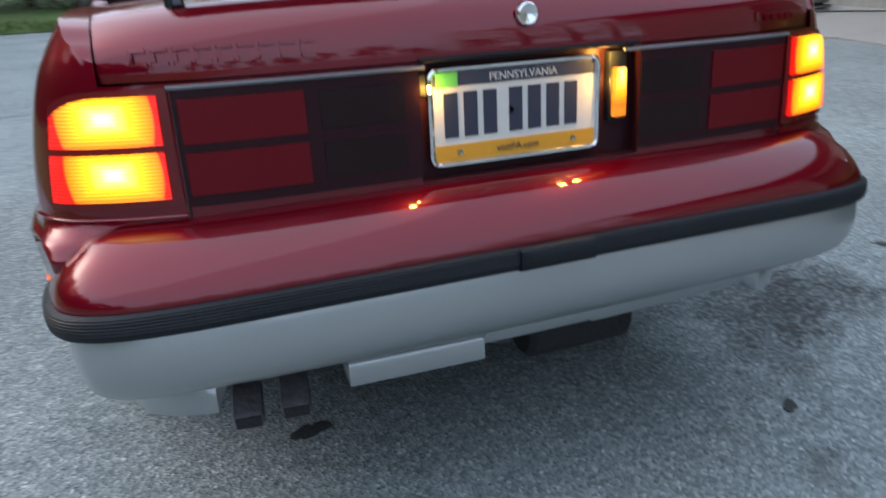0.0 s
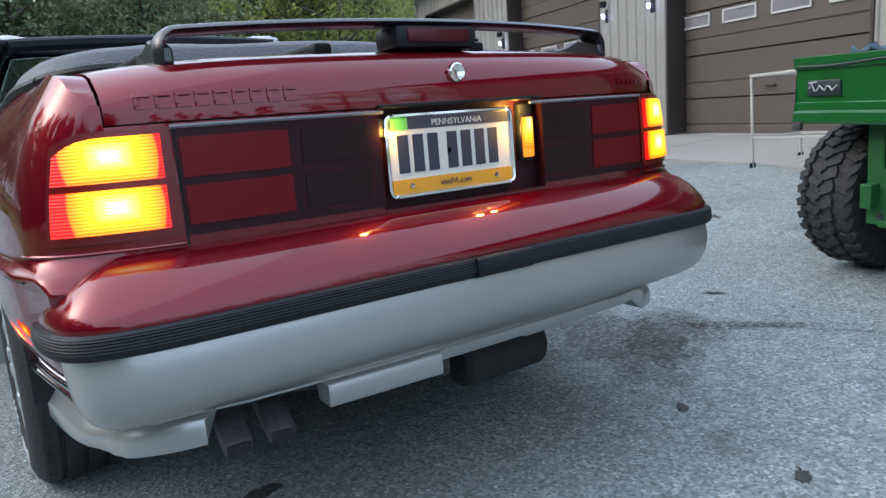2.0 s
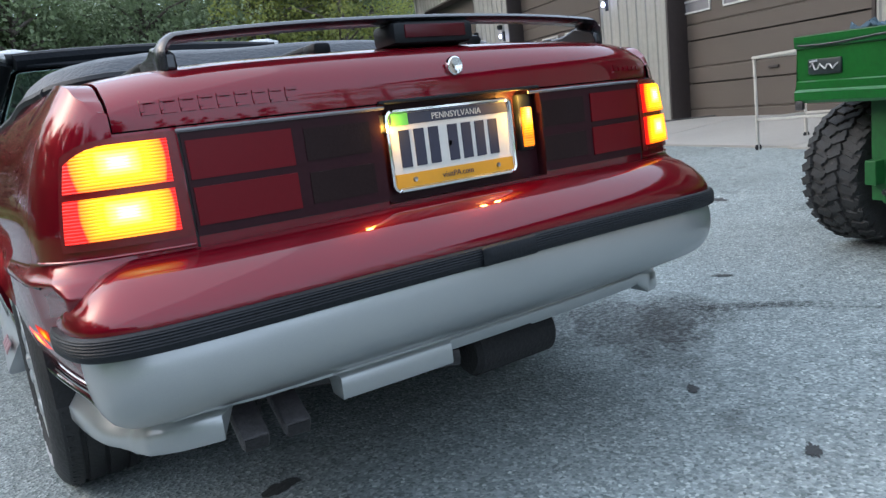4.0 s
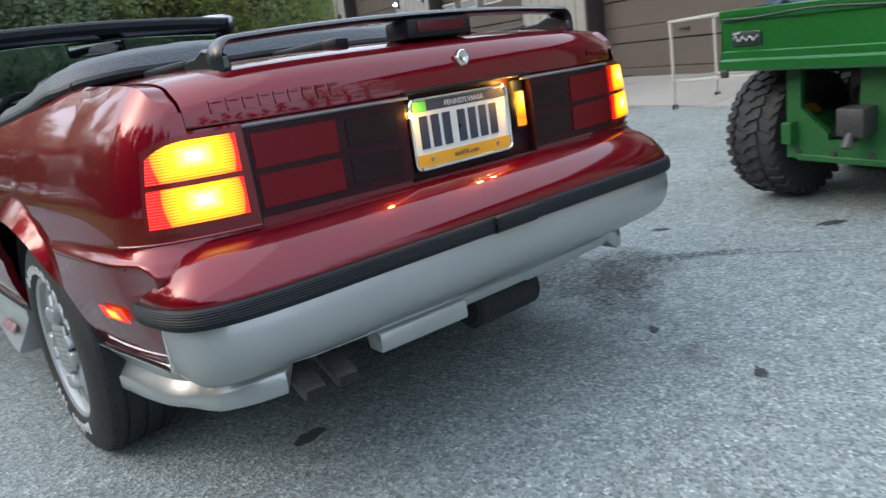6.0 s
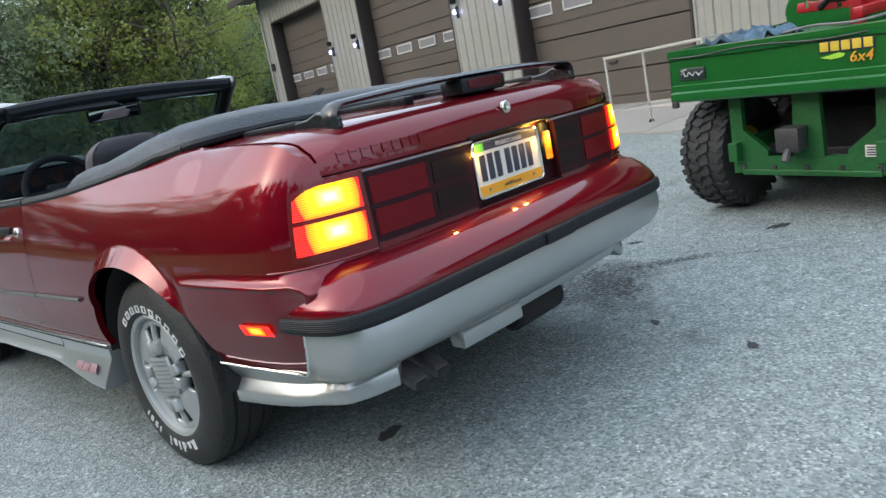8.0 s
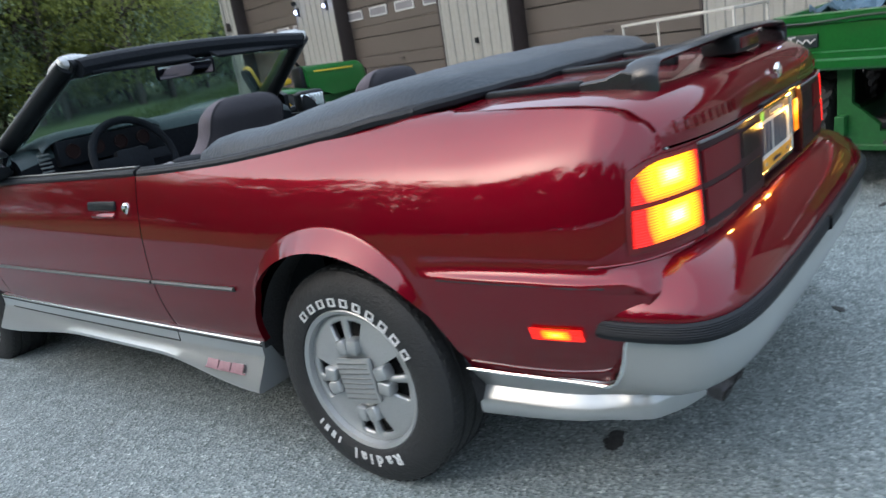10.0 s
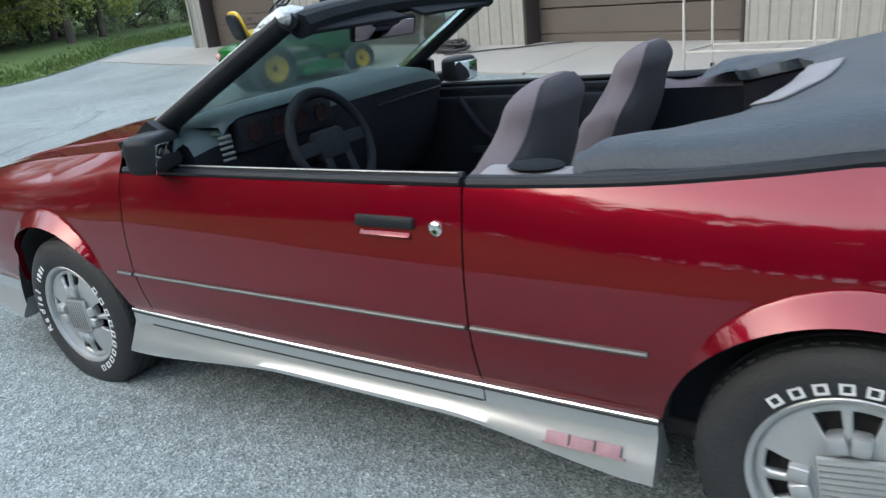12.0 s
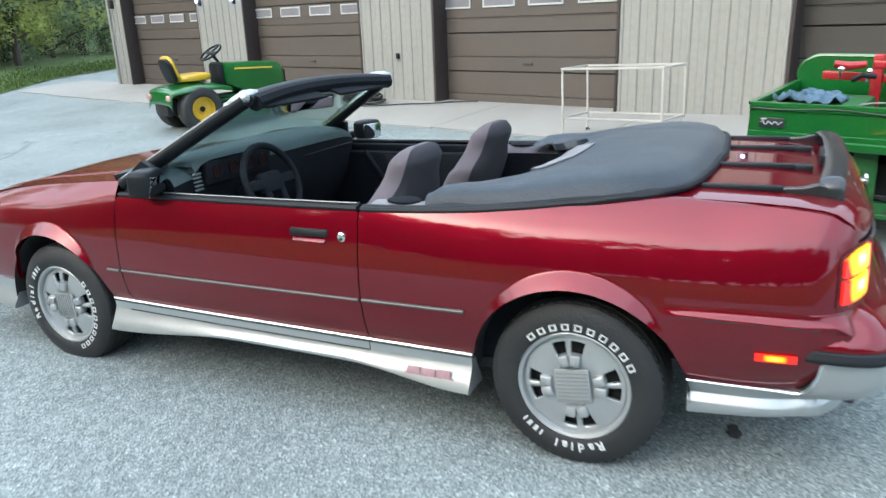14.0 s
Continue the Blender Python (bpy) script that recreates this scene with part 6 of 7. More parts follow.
# ---- wheels ----
def car_wheel():
    """Axis along x, outer face at -x, centred on the hub."""
    w = new("wheel")
    tagged(w, "alloy wheel with black tyre and white lettered sidewall")
    t = Build()
    R, W = 0.305, 0.205
    prof = [(-0.085, 0.192), (-0.100, 0.200), (-0.107, 0.215), (-0.108, 0.240), (-0.104, 0.262), (-0.096, 0.283), (-0.084, 0.297), (-0.070, 0.303), (-0.052, 0.305), (-0.050, 0.298), (-0.042, 0.298), (-0.040, 0.305), (-0.006, 0.305), (-0.004, 0.298), (0.004, 0.298), (0.006, 0.305), (0.040, 0.305), (0.042, 0.298), (0.050, 0.298), (0.052, 0.305), (0.070, 0.303), (0.084, 0.297), (0.096, 0.283), (0.104, 0.262), (0.107, 0.22), (0.085, 0.180)]
    t.lathe(prof, 72)
    tyre = t.done("tyre", TYRE, w, "black tyre", angle=25)
    tr = Build()
    for k in range(60):
        a = 2 * math.pi * k / 60
        for sgn in (-1, 1):
            m = Matrix.Rotation(a + 0.03 * sgn, 4, 'X')
            tr.box((sgn * 0.066, 0, 0.2985), (0.024, 0.014, 0.010), 0.0, m)
    tagged(tr.done("tread_block", TYRE, tyre, smooth=False, weld=False), kind="stuff")
    let = Build()
    for a0, a1, n in ((58, 160, 10), (311, 325, 3)):
        for k in range(n):
            a = radians(a0 + (a1 - a0) * k / (n - 1))
            m = Matrix.Rotation(a - math.pi / 2, 4, 'X')
            # each mark a plain outlined block
            for n2, (cy, cz, sy, sz) in enumerate(((0, 0.009, 0.018, 0.004), (0, -0.009, 0.018, 0.004), (-0.007, 0, 0.0045, 0.022), (0.007, 0, 0.0045, 0.022))):
                if n == 10 or n2 > 1:
                    let.box((-0.1080, cy * 1.45, 0.222 + cz * 1.05), (0.003, sy * 1.4, sz), 0.0, m)
    tagged(let.done("sidewall_marking", LETTER, tyre, "white outlined blocks on the sidewall", smooth=False, weld=False), kind="stuff")
    # the one word that stands on every tyre, letter by letter round the sidewall
    for k, letter in enumerate("Radial"):
        a = radians((252, 260.5, 270, 278, 285, 292.5)[k])
        txt = bpy.data.curves.new("sidewall_letter", 'FONT')
        txt.body, txt.size, txt.align_x, txt.extrude, txt.offset = letter, 0.043, 'CENTER', 0.0012, 0.0014
        tob = bpy.data.objects.new("sidewall_letter", txt)
        tmesh = bpy.data.meshes.new_from_object(tob)
        tmesh.materials.append(LETTER)
        bpy.data.objects.remove(tob)
        ob = new("sidewall_letter", tmesh)
        ob.parent = tyre
        c, s = math.cos(a), math.sin(a)
        ob.matrix_local = Matrix(((0, 0, -1, -0.1082), (-s, c, 0, 0.213 * c), (c, s, 0, 0.213 * s), (0, 0, 0, 1)))
    # rim: lip, dished face with four pairs of openings, hub cap
    lip = Build().lathe([(-0.088, 0.194), (-0.096, 0.199), (-0.099, 0.195), (-0.094, 0.185), (-0.078, 0.180), (0.05, 0.172)], 64)
    rim = lip.done("rim", ALLOY, w, "silver alloy rim with paired square openings")
    face = Build()
    radii = [0.0, 0.03, 0.072, 0.085, 0.098, 0.112, 0.132, 0.150, 0.162, 0.172, 0.183]
    angs = sorted({k * 7.5 for k in range(48)} | {q * 90 + s * v for q in range(4) for s in (-1, 1) for v in (3.5, 22)} | {360.0 - 3.5, 360.0 - 22})
    angs = sorted({a % 360 for a in angs})
    dish = lambda r: -0.078 - 0.010 * math.exp(-((r - 0.11) / 0.05)**2)
    n = len(angs)
    verts = [(dish(r), r * math.cos(radians(a)), r * math.sin(radians(a))) for a in angs for r in radii]
    faces, k = [], len(radii)
    for i in range(n):
        mid = (angs[i] + (angs[(i + 1) % n] if i < n - 1 else angs[0] + 360)) / 2 % 360
        off = abs((mid + 45) % 90 - 45)
        for j in range(k - 1):
            if 3.5 < off < 22 and 0.112 <= radii[j] and radii[j + 1] <= 0.162 + 0.001:
                continue
            a, b = i * k + j, ((i + 1) % n) * k + j
            faces.append((a, a + 1, b + 1, b))
    face.add(verts, faces)
    face.done("rim_face", ALLOY, rim, thick=0.018, angle=30)
    # plain dark disc in place of the shade behind the openings
    Build().lathe([(-0.045, 0.0), (-0.045, 0.175)], 40).done("brake_plate", UNDER, rim)
    for q in range(4):
        for s in (-1, 1):
            m = Matrix.Rotation(radians(q * 90 + s * 12 + 90), 4, 'X')
            Build().ball((-0.086, 0, 0.096), (0.020, 0.0185, 0.021), 14, 8, m, 0.35).done("boss", ALLOY, rim)
    cap = Build().box((-0.092, 0, 0), (0.016, 0.125, 0.125), 0.008)
    co = cap.done("hub_cap", ALLOY, rim, "square hub cap with fine ribs")
    rb = Build()
    for k in range(8):
        rb.box((-0.1008, 0, -0.049 + k * 0.014), (0.003, 0.112, 0.004), 0.001)
    rb.done("cap_rib", STEEL, co)
    return w


wheel = car_wheel()
wheel.parent = car
wheel.matrix_basis = Matrix.Translation((-0.690, AXLES[0], 0.303)) @ Matrix.Rotation(radians(-8), 4, 'X')
for x, y, a in ((-0.690, AXLES[1], 87), (0.690, AXLES[0], 0), (0.690, AXLES[1], 30)):
    m = Matrix.Translation((x, y, 0.303)) @ (Matrix.Rotation(math.pi, 4, 'Z') if x > 0 else Matrix()) @ Matrix.Rotation(radians(a), 4, 'X')
    copy_thing(wheel, m)


# ---- the white frame table ----
tab = thing("frame_table", "bare white steel table frame standing by the apron", "table frame", at=Matrix.Translation((5.33, 2.81, 0.0)) @ Euler((0, 0, radians(-104.7))).to_matrix().to_4x4())
L_, D_, T0, T1 = 1.22, 0.58, 0.17, 1.00
for x in (0, L_):
    for y in (0, D_):
        foot = 0.17 + 0.08 * y
        leg = Build().box((x, y, (foot + T1) / 2), (0.022, 0.022, T1 - foot), 0.004).done("leg", AGED_WHITE, tab)
        Build().lathe([(-0.010, 0.0), (-0.010, 0.03), (0.010, 0.03), (0.010, 0.0)], 12, Matrix.Translation((x, y, foot + 0.03))).done("castor", SATIN, leg)
for y in (0, D_):
    Build().box((L_ / 2, y, T1 + 0.012), (L_ + 0.03, 0.035, 0.026), 0.005).done("top_rail", AGED_WHITE, tab)
    Build().box((L_ / 2, y, T0 + 0.285), (L_ - 0.03, 0.022, 0.022), 0.004).done("lower_rail", AGED_WHITE, tab)
for x in (0, L_):
    Build().box((x, D_ / 2, T1 + 0.012), (0.030, D_ - 0.04, 0.026), 0.005).done("end_rail", AGED_WHITE, tab)
    Build().box((x, D_ / 2, T0 + 0.285), (0.022, D_ - 0.03, 0.022), 0.004).done("lower_end_rail", AGED_WHITE, tab)


# ---- six-wheel utility vehicle, tail towards the car ----
UV = Matrix.Translation((2.04, 0.0, 0.0)) @ Euler((radians(2.4), radians(-2.0), radians(-13))).to_matrix().to_4x4()
uv = thing("utility_vehicle", "green six-wheel utility vehicle with cargo box and chunky black tyres", "utility vehicle", at=UV)
Z0, Z1, HW, BL = 0.655, 0.925, 0.665, 1.16
Build().box((BL / 2, 0, Z0 + 0.01), (BL, 2 * HW - 0.04, 0.02)).done("box_floor", GREEN_DULL, uv)
tg = Build()
tg.grid(lambda y, q: (q[0], y, q[1]), [-HW, HW], [(0.03, Z0), (-0.01, Z0), (-0.018, Z0 + 0.012), (-0.018, Z0 + 0.045), (-0.004, Z0 + 0.055), (-0.004, Z0 + 0.085), (0.004, Z0 + 0.09), (0.004, Z1 - 0.05), (-0.008, Z1 - 0.045), (-0.012, Z1 - 0.02), (-0.012, Z1), (0.02, Z1 + 0.004), (0.03, Z1), (0.03, Z0)])
for y in (-HW, HW):
    tg.add([(q[0], y, q[1]) for q in [(0.03, Z0), (-0.018, Z0 + 0.012), (-0.004, Z0 + 0.085), (0.004, Z1 - 0.05), (-0.012, Z1), (0.03, Z1)]], [tuple(range(6))])
tailgate = tg.done("tailgate", GREEN, uv, "green pressed-steel tailgate, shut", smooth=False)
for sy in (-1, 1):
    sd = Build().grid(lambda x, q: (x, sy * q[0], q[1]), [0.03, BL], [(HW - 0.03, Z0), (HW, Z0 + 0.01), (HW, Z1 - 0.03), (HW + 0.02, Z1 - 0.02), (HW + 0.02, Z1), (HW - 0.02, Z1), (HW - 0.02, Z0 + 0.02)])
    sd.done("box_side", GREEN, uv, smooth=False)
fw = Build()
arc = [(HW - 0.15 + 0.15 * math.cos(a), Z1 + 0.02 + 0.15 * math.sin(a)) for a in steps(0, math.pi / 2, 8)]
fp = [(-HW, Z0), (HW, Z0)] + arc + [(-y, z) for y, z in reversed(arc)]
fw.prism(fp, 0, BL, BL + 0.04)
fw.done("box_front", GREEN, uv, "green headboard with rounded corners", smooth=False)
Build().tube([(BL + 0.02, y, z + 0.012) for y, z in fp[2:]], 0.018, 8).done("headboard_rail", GREEN, uv)
# tailgate marks
Build().box((-0.001, HW - 0.14, Z0 + 0.145), (0.012, 0.155, 0.062), 0.004).done("badge_plate", BADGE, tailgate, "dark plate with a white scrawl")
sq = Build()
sq.tube([(-0.009, HW - 0.075 - 0.012 * k, Z0 + 0.145 + 0.018 * math.sin(k * 1.9) * (1 if k < 4 else 0.6)) for k in range(12)], 0.0035, 6)
sq.tube([(-0.009, HW - 0.075, Z0 + 0.165), (-0.009, HW - 0.11, Z0 + 0.170)], 0.004, 6)
sq.done("badge_scrawl", WHITE, tailgate, "white wavy line")
mk = Build()
for k in range(5):
    mk.box((0.001, -0.17 - k * 0.047, Z0 + 0.195), (0.006, 0.038, 0.042), 0.002)
bk = Build()
for k in range(5):
    bk.box((0.002, -0.172 - k * 0.047, Z0 + 0.193), (0.005, 0.047, 0.051), 0.002)
bk.done("decal_edge", INK, tailgate, "dark edge round the yellow blocks")
mk.done("decal_bar", DECAL_YELLOW, tailgate, "row of yellow blocks")
txt = bpy.data.curves.new("decal_figure", 'FONT')
txt.body, txt.size, txt.align_x, txt.extrude, txt.offset, txt.shear = "6x4", 0.066, 'CENTER', 0.001, 0.0005, 0.2
tob = bpy.data.objects.new("decal_figure", txt)
tmesh = bpy.data.meshes.new_from_object(tob)
tmesh.materials.append(DECAL_ORANGE)
bpy.data.objects.remove(tob)
fig = new("decal_figure", tmesh)
fig.parent = tailgate
fig.matrix_local = Matrix(((0, 0, -1, -0.004), (-1, 0, 0, -0.327), (0, 1, 0, Z0 + 0.120), (0, 0, 0, 1)))
mk = Build().prism([(-0.15, Z0 + 0.150), (-0.20, Z0 + 0.158), (-0.23, Z0 + 0.166), (-0.26, Z0 + 0.158), (-0.25, Z0 + 0.145), (-0.20, Z0 + 0.138)], 0, -0.003, 0.003)
mk.done("decal_leaf", DECAL_LIME, tailgate, "lime swoosh", smooth=False)
# thin dark tube drawn as the shadow line under the tailgate's lip
Build().tube([(-0.012, y, Z1 - 0.030 + 0.008 * math.sin(y * 9)) for y in steps(HW - 0.02, -HW + 0.3, 20)], 0.004, 6).done("cord", RUST, uv, "thin dark line standing in for shade under the tailgate's lip")
Build().box((-0.01, HW - 0.02, Z0 - 0.01), (0.02, 0.04, 0.04), 0.006).done("hinge", RUST, uv)
# rear frame: plate with two large holes and a post, hitch
fr = Build()
fr.prism([(-0.40, 0.24), (0.40, 0.24), (0.40, 0.33), (-0.40, 0.33)], 0, 0.10, 0.13)
for sy in (-1, 1):
    fr.prism([(sy * 0.40, 0.33), (sy * 0.40, 0.69), (sy * 0.33, 0.69), (sy * 0.33, 0.47), (sy * 0.20, 0.36), (sy * 0.20, 0.33)], 0, 0.10, 0.13)
    fr.box((0.55, sy * 0.37, 0.36), (1.0, 0.05, 0.10), 0.005)
fr.prism([(-0.09, 0.33), (0.06, 0.33), (0.05, 0.69), (-0.08, 0.69)], 0, 0.095, 0.125)
fr.box((0.12, 0, 0.245), (0.05, 0.70, 0.03), 0.005)
fr.done("rear_frame", GREEN_DULL, uv, "green steel frame plate with dark openings", smooth=False)
Build().box((0.05, 0.04, 0.43), (0.10, 0.12, 0.12), 0.01).tube([(0.06, 0.04, 0.40), (0.0, 0.04, 0.37), (-0.02, 0.04, 0.33)], 0.02, 8).done("hitch", RUST, uv, "rusty hitch block")
Build().box((0.093, -0.33, 0.325 + 0.03), (0.004, 0.10, 0.055), 0.001).done("warning_label", PLATE_WHITE, uv, "small white label with dark lines")
for k in range(4):
    Build().box((0.0905, -0.33, 0.338 + k * 0.0115), (0.002, 0.084, 0.006), 0.0).done("label_line", INK, uv)
for k in range(5):
    y = -0.34 + k * 0.17
    Build().lathe([(0, 0), (0.008, 0.006), (0.008, 0.012), (0, 0.014)], 8, Matrix.Translation((0.098, y, 0.275)) @ Matrix.Rotation(math.pi, 4, 'Z')).done("bolt", RUST, uv)
Build().box((0.78, 0, 0.42), (0.9, 0.5, 0.22), 0.03).done("drive_unit", UNDER, uv)
Build().box((0.80, 0, 0.62), (1.0, 0.7, 0.05), 0.01).done("box_bearer", UNDER, uv)


def knobbly_wheel(R, W, r, hub):
    w = new("wheel")
    prof = [(-W * 0.36, r), (-W * 0.46, r * 1.12), (-W * 0.5, R * 0.74), (-W * 0.46, R * 0.90), (-W * 0.38, R * 0.965), (0, R * 0.975), (W * 0.38, R * 0.965), (W * 0.46, R * 0.90), (W * 0.5, R * 0.74), (W * 0.46, r * 1.12), (W * 0.36, r)]
    t = Build().lathe(prof, 48).done("tyre", DUSTY_TYRE, w, "chunky black off-road tyre")
    tr = Build()
    n = 32
    for k in range(n):
        for row, (x, off, rot) in enumerate(((-W * 0.36, 0, 24), (-W * 0.14, 0.5, -24), (W * 0.10, 0, 24), (W * 0.34, 0.5, -24))):
            a = 2 * math.pi * (k + off) / n
            m = Matrix.Rotation(a, 4, 'X') @ Matrix.Translation((x, 0, R * (0.975 if abs(x) < W * 0.3 else 0.955))) @ Matrix.Rotation(radians(rot), 4, 'Z') @ Matrix.Rotation(radians(16 * (x > W * 0.3) - 16 * (x < -W * 0.3)), 4, 'Y')
            tr.box((0, 0, 0), (W * 0.20, R * 0.105, R * 0.075), 0.0, m)
            tr.box((W * 0.09, R * 0.05, 0), (W * 0.07, R * 0.10, R * 0.07), 0.0, m)
        for sx in (-1, 1):
            a = 2 * math.pi * (k + 0.25) / n
            m = Matrix.Rotation(a, 4, 'X')
            tr.box((sx * W * 0.465, 0, R * 0.87), (W * 0.05, R * 0.08, R * 0.13), 0.0, m)
    tagged(tr.done("tread_block", DUSTY_TYRE, t, smooth=False, weld=False), kind="stuff")
    h = Build().lathe([(-W * 0.36, r), (-W * 0.30, r * 0.9), (-W * 0.20, r * 0.8), (-W * 0.18, r * 0.35), (-W * 0.30, r * 0.3), (-W * 0.30, 0.0)], 28)
    h.lathe([(W * 0.36, r), (W * 0.30, r * 0.9), (W * 0.22, r * 0.8), (W * 0.20, 0.0)], 28)
    h.done("rim", hub, w, "pressed-steel rim")
    return w


kw = knobbly_wheel(0.315, 0.28, 0.13, YELLOW)
kw.parent = uv
TURN_L, TURN_R = Matrix.Rotation(radians(-90), 4, 'Z'), Matrix.Rotation(radians(90), 4, 'Z')
kw.matrix_basis = Matrix.Translation((0.37, 0.585, 0.31)) @ TURN_L
for x, y in ((0.37, -0.585), (1.02, 0.585), (1.02, -0.585), (2.25, 0.55), (2.25, -0.55)):
    m = Matrix.Translation((x, y, 0.31)) @ (TURN_L if y > 0 else TURN_R) @ Matrix.Rotation(x * 3 + y, 4, 'X')
    copy_thing(kw, m)
for x in (0.37, 1.02):
    Build().tube([(x, -0.5, 0.31), (x, 0.5, 0.31)], 0.035, 10).done("axle", RUST, uv)
# seat deck and bonnet beyond the cargo box
Build().box((1.52, 0, 0.52), (0.60, 1.20, 0.28), 0.04).done("seat_deck", GREEN, uv)
for y in (-0.3, 0.3):
    Build().box((1.52, y, 0.70), (0.46, 0.44, 0.10), 0.04).box((1.30, y, 0.90), (0.10, 0.44, 0.32), 0.04).done("seat", YELLOW, uv, "yellow vinyl seat")
Build().box((2.35, 0, 0.58), (0.70, 1.10, 0.36), 0.10).done("bonnet", GREEN, uv)
# load in the box: a red folded hoist and a blue rag
load = thing("red_hoist", "red steel hoist lying folded in the cargo box", "hoist", at=UV)
Build().box((0.92, 0.02, 0.985), (0.06, 0.92, 0.055), 0.008, Matrix.Rotation(radians(2), 4, 'X')).done("beam", REDPAINT, load, "long red beam")
Build().box((0.86, -0.16, 1.085), (0.05, 0.58, 0.05), 0.008).done("beam", REDPAINT, load)
Build().box((0.88, 0.10, 0.93), (0.065, 0.065, 0.44), 0.008).done("upright", REDPAINT, load, "red square post")
Build().tube([(0.80, 0.36, 1.09), (0.82, 0.27, 1.075), (0.85, 0.17, 1.085)], [0.026, 0.030, 0.024], 10).done("lever", REDPAINT, load, "red lever with a rounded end")
Build().box((0.62, -0.14, 0.955), (0.42, 0.05, 0.05), 0.008, Matrix.Rotation(radians(3), 4, 'Z')).done("strut", REDPAINT, load)
Build().box((0.80, 0.02, 0.70), (0.40, 0.50, 0.05), 0.01).done("base", REDPAINT, load)
Build().tube([(0.74, 0.30, 1.00), (0.74, 0.30, 1.055)], 0.012, 8).ball((0.74, 0.30, 1.06), (0.024, 0.024, 0.022)).done("pin", CHROME, load, "bright steel pin")
Build().tube([(0.76, 0.14, 0.98), (0.76, 0.13, 1.04)], 0.014, 8).ball((0.76, 0.13, 1.05), (0.03, 0.022, 0.022)).done("pin", CHROME, load)
Build().tube([(0.72, 0.22, 0.99), (0.70, 0.16, 1.03), (0.72, 0.08, 1.02)], 0.018, 8).done("clamp", SATIN, load, "black clamp")
rag = Build().grid(lambda u, v: (0.22 + 0.30 * u + 0.04 * noise.noise((u * 4, v * 4, 9)), 0.58 - 0.40 * v + 0.03 * noise.noise((u * 6, v * 5, 3)), 0.915 + 0.035 * math.sin(u * 3.1) * math.sin(v * 3.1) + 0.05 * noise.noise((u * 5, v * 6, 0)) + 0.03 * noise.noise((u * 12, v * 14, 4))), steps(0, 1, 26), steps(0, 1, 34))
rago = rag.done("blue_rag", BLUECLOTH, thick=0.006)
rago.matrix_world = UV
tagged(rago, "crumpled light blue cloth lying in the cargo box", "cloth")
lb = Build().box((0.48, 0.34, 0.785), (0.50, 0.56, 0.23), 0.03).done("green_crate", GREEN_DULL)
lb.matrix_world = UV
tagged(lb, "low green crate standing in the cargo box", "crate")
rope = Build().tube([(0.05 + 0.02 * math.sin(t * 9), 0.05 - t * 0.68, Z1 + 0.008 + 0.03 * t + 0.008 * math.sin(t * 9)) for t in steps(0, 1, 24)], 0.006, 6).done("rope", FABRIC_PALE)
rope.matrix_world = UV
tagged(rope, "pale rope lying over the cargo box edge", "rope")


# ---- lawn tractor ----
tr_z = ground_z(5.61, 9.10)
TRM = Matrix.Translation((5.74, 9.03, tr_z)) @ Euler((radians(1.5), radians(-2), radians(-20))).to_matrix().to_4x4() @ Matrix.Scale(1.14, 4)
lt = thing("lawn_tractor", "green and yellow lawn tractor parked on the yard", "lawn tractor", at=TRM)


def turf_wheel(R, W, r):
    w = new("wheel")
    t = Build().lathe([(-W * 0.40, r), (-W * 0.48, r * 1.15), (-W * 0.5, R * 0.78), (-W * 0.44, R * 0.93), (-W * 0.30, R * 0.99), (0, R), (W * 0.30, R * 0.99), (W * 0.44, R * 0.93), (W * 0.5, R * 0.78), (W * 0.48, r * 1.15), (W * 0.40, r)], 40).done("tyre", DUSTY_TYRE, w, "black turf tyre")
    h = Build().lathe([(-W * 0.40, r), (-W * 0.42, r * 0.97), (-W * 0.32, r * 0.90), (-W * 0.16, r * 0.82), (-W * 0.12, r * 0.4), (-W * 0.20, r * 0.30), (-W * 0.20, 0)], 28)
    h.lathe([(W * 0.40, r), (W * 0.2, r * 0.8), (W * 0.2, 0)], 20)
    h.done("rim", YELLOW, w, "yellow steel rim")
    Build().lathe([(-W * 0.26, 0.0), (-W * 0.26, r * 0.22), (-W * 0.12, r * 0.25)], 12).done("hub", SATIN, w)
    return w


big = turf_wheel(0.30, 0.26, 0.165)
big.parent = lt
big.matrix_basis = Matrix.Translation((0.0, -0.34, 0.30)) @ TURN_R
copy_thing(big, Matrix.Translation((0.0, 0.34, 0.30)) @ TURN_L)
small = turf_wheel(0.20, 0.17, 0.11)
small.parent = lt
small.matrix_basis = Matrix.Translation((1.27, -0.38, 0.20)) @ TURN_R
copy_thing(small, Matrix.Translation((1.27, 0.38, 0.20)) @ TURN_L)


def fender_pt(u, v):
    """The rear deck: a raised middle for the seat, rounded fenders over the wheels, turned-down rim."""
    across = abs(2 * v - 1)
    over = max(0.0, 1 - ((u - 0.46) / 0.56)**2)
    z = 0.535 + 0.11 * over**0.7 * (0.85 + 0.15 * math.cos(across * 3.1))
    wide = 0.46 * (0.80 + 0.20 * min(1.0, u / 0.25))
    return (-0.37 + 0.84 * u, (2 * v - 1) * wide, z - 0.06 * max(0.0, (across - 0.82) / 0.18)**2)


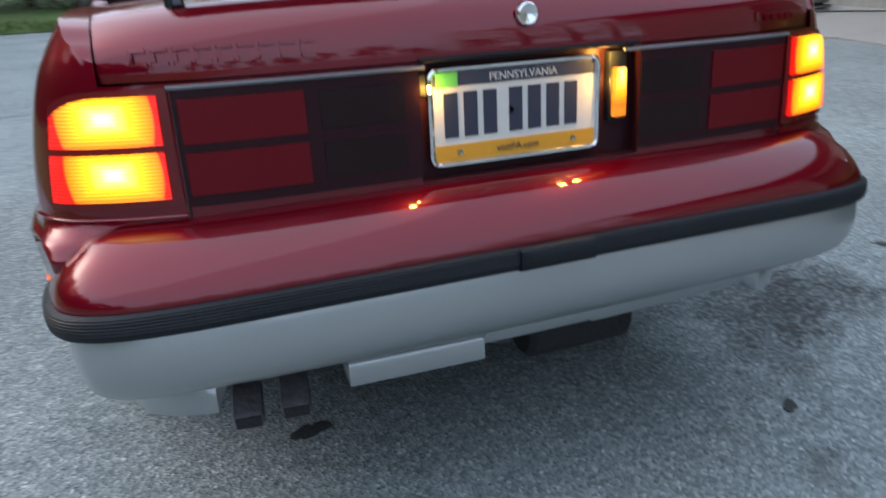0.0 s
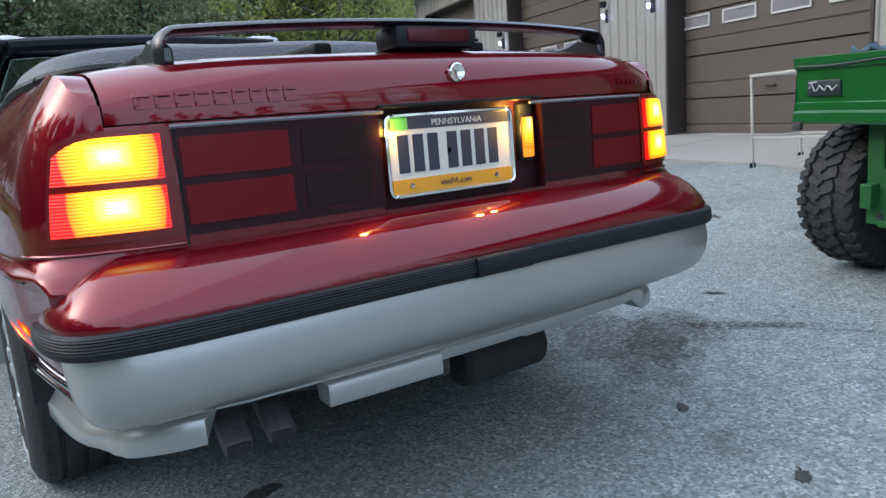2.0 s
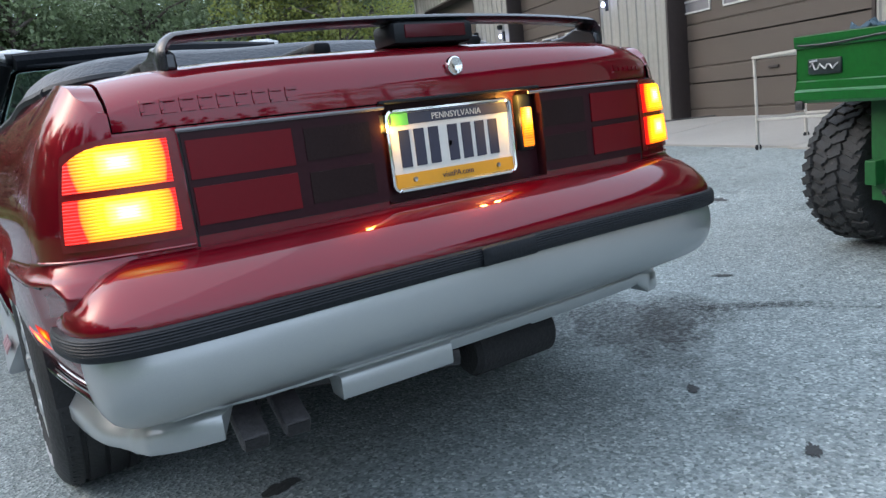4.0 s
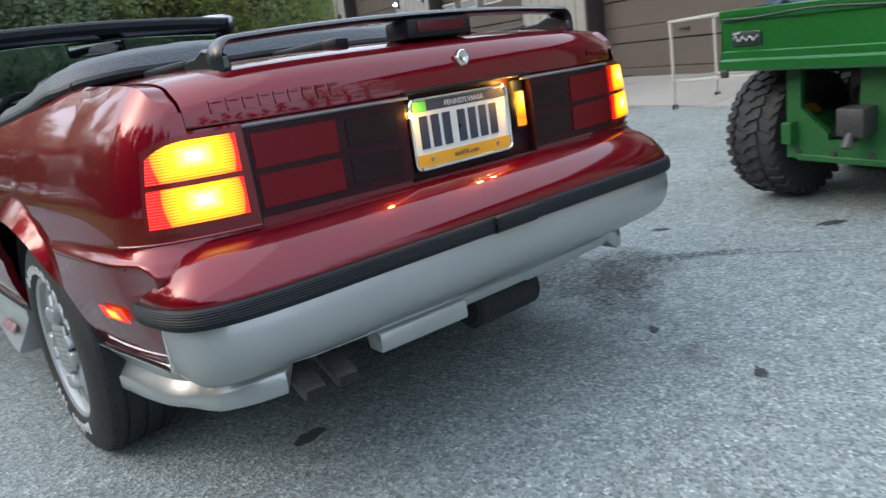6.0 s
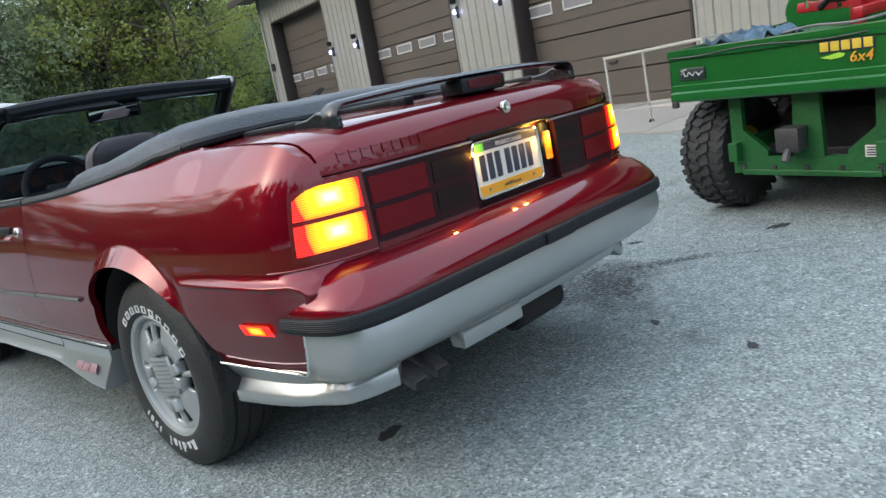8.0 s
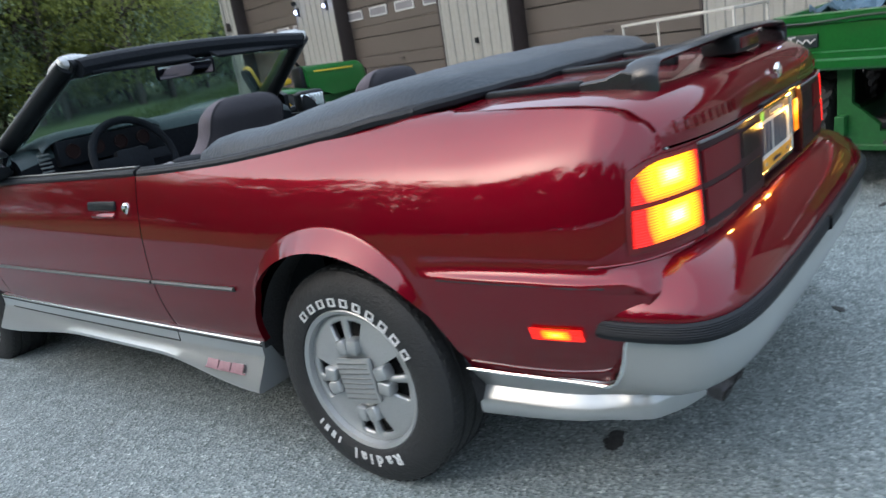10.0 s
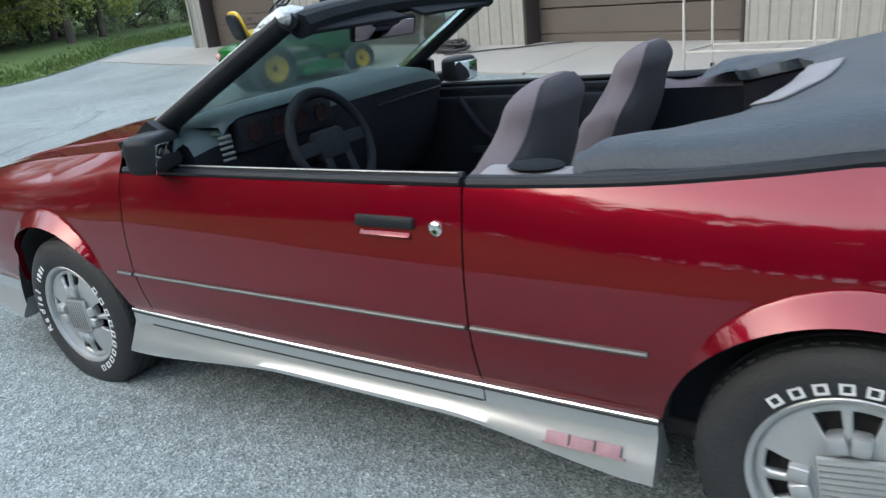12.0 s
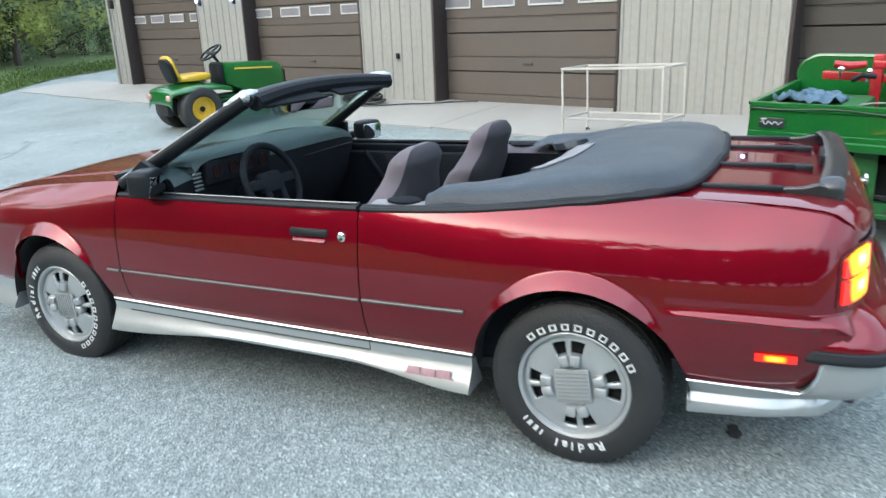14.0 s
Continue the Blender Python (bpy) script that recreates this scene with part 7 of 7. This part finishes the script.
Build().grid(fender_pt, steps(0, 1, 20), steps(0, 1, 28)).done("fender_deck", GREEN, lt, "green deck with rounded fenders", thick=0.012, angle=60)
Build().grid(lambda v, t: (-0.37 - 0.035 * math.sin(t * 1.6), (2 * v - 1) * 0.36, fender_pt(0, v)[2] - 0.19 * t), steps(0, 1, 20), steps(0, 1, 5)).done("rear_panel", GREEN, lt, "green rear panel", thick=0.01)
lamp_mat = mat("pale pink lamp lens", (0.50, 0.30, 0.26), 0.25)
for y in (-0.30, 0.30):
    Build().ball((-0.405, y, 0.485), (0.022, 0.055, 0.040), 14, 8, None, 0.6).done("tail_lamp", lamp_mat, lt, "unlit pale red lamp")
SB = Matrix.Translation((-0.14, 0, 0.66)) @ Euler((0, radians(-16), 0)).to_matrix().to_4x4()
st = Build().ball((0.10, 0, 0.70), (0.24, 0.24, 0.055), 20, 8, None, 0.55).ball((0.015, 0, 0.18), (0.035, 0.18, 0.18), 18, 10, SB, 0.6)
st.done("seat", YELLOW, lt, "yellow vinyl bucket seat")
Build().ball((-0.026, 0, 0.165), (0.034, 0.178, 0.170), 18, 10, SB, 0.55).done("seat_shell", SATIN, lt, "black seat shell")


def bonnet(u, v):
    """Broad and square at the dash, lower and rounded at the nose."""
    x = 0.52 + 0.98 * u
    w = 0.27 * (1 - 0.16 * u) * (1 - 0.35 * max(0.0, (u - 0.88) / 0.12)**2)
    top = 0.865 - 0.075 * u - 0.10 * max(0.0, (u - 0.86) / 0.14)**2
    low = 0.56 - 0.16 * min(1.0, u / 0.35)
    a = math.pi * v
    cx, sx = math.cos(a), math.sin(a)
    return (x, -w * math.copysign(abs(cx)**0.42, cx), low + (top - low) * abs(sx)**0.42)


hd = Build().grid(bonnet, steps(0, 1, 24), steps(0, 1, 28))
hd.add([bonnet(1, v) for v in steps(0, 1, 28)], [tuple(range(29))])
hd.add([bonnet(0, v) for v in steps(0, 1, 28)], [tuple(range(29))])
hd.done("bonnet", GREEN, lt, "green sloping bonnet", angle=50)
for s in (-1, 1):
    Build().box((0.94, s * 0.262, 0.745), (0.62, 0.010, 0.022), 0.003, Matrix.Translation((0.94, s * 0.262, 0.745)) @ Euler((0, radians(4), radians(-2.6 * s))).to_matrix().to_4x4() @ Matrix.Translation((-0.94, -s * 0.262, -0.745))).done("side_stripe", DECAL_YELLOW, lt, "yellow side stripe")
Build().box((1.49, 0, 0.55), (0.05, 0.32, 0.24), 0.02).done("grille", SATIN, lt)
Build().box((0.51, 0, 0.68), (0.12, 0.34, 0.36), 0.05).done("dash_tower", SATIN, lt)
swb = Build().tube([(0.58, 0, 0.80), (0.46, 0, 0.98)], 0.022, 8)
TM = Matrix.Translation((0.45, 0, 0.995)) @ Euler((0, radians(-33), 0)).to_matrix().to_4x4()
swb.tube([tuple(TM @ Vector((0.17 * math.cos(a), 0.17 * math.sin(a), 0))) for a in (2 * math.pi * k / 24 for k in range(24))], 0.014, 8, closed=True)
swb.box((0, 0, 0), (0.32, 0.04, 0.02), 0.005, TM).box((0, 0, 0), (0.04, 0.32, 0.02), 0.005, TM)
swb.done("steering_wheel", SATIN, lt, "black steering wheel")
Build().box((0.70, 0, 0.36), (1.3, 0.30, 0.12), 0.02).box((0.42, 0, 0.38), (0.45, 0.80, 0.03), 0.01).done("chassis", GREEN_DULL, lt)
Build().box((0.62, 0, 0.20), (0.62, 1.10, 0.12), 0.04).done("mower_deck", GREEN, lt)
Build().box((-0.28, 0, 0.34), (0.20, 0.30, 0.22), 0.03).done("rear_axle_case", UNDER, lt)

# ---- black heap by the wall: tangled hose and a tyre-like bundle ----
heap = thing("hose_heap", "tangled black hose heaped on the apron by the wall", "hose", at=WALL @ Matrix.Translation((-4.55, -0.45, 0.0)))
hb_ = Build()
pts = []
for k in range(160):
    a = k * 0.33
    pts.append((0.42 * math.cos(a) * (0.75 + 0.25 * math.sin(k * 0.11)) + 0.15 * math.sin(k * 0.05), 0.17 * math.sin(a), 0.03 + 0.11 * (k / 160) + 0.02 * math.sin(k * 0.7)))
hb_.tube(pts, 0.022, 6)
hb_.done("coil", TYRE, heap)
hl = Build().tube([(0.45 - 0.12 * k, -0.30 - 0.06 * k + 0.05 * math.sin(k), 0.0 - 0.08 * (0.30 + 0.06 * k) + 0.02) for k in range(-14, 2)], 0.012, 6)
hl.done("loose_end", TYRE, heap)
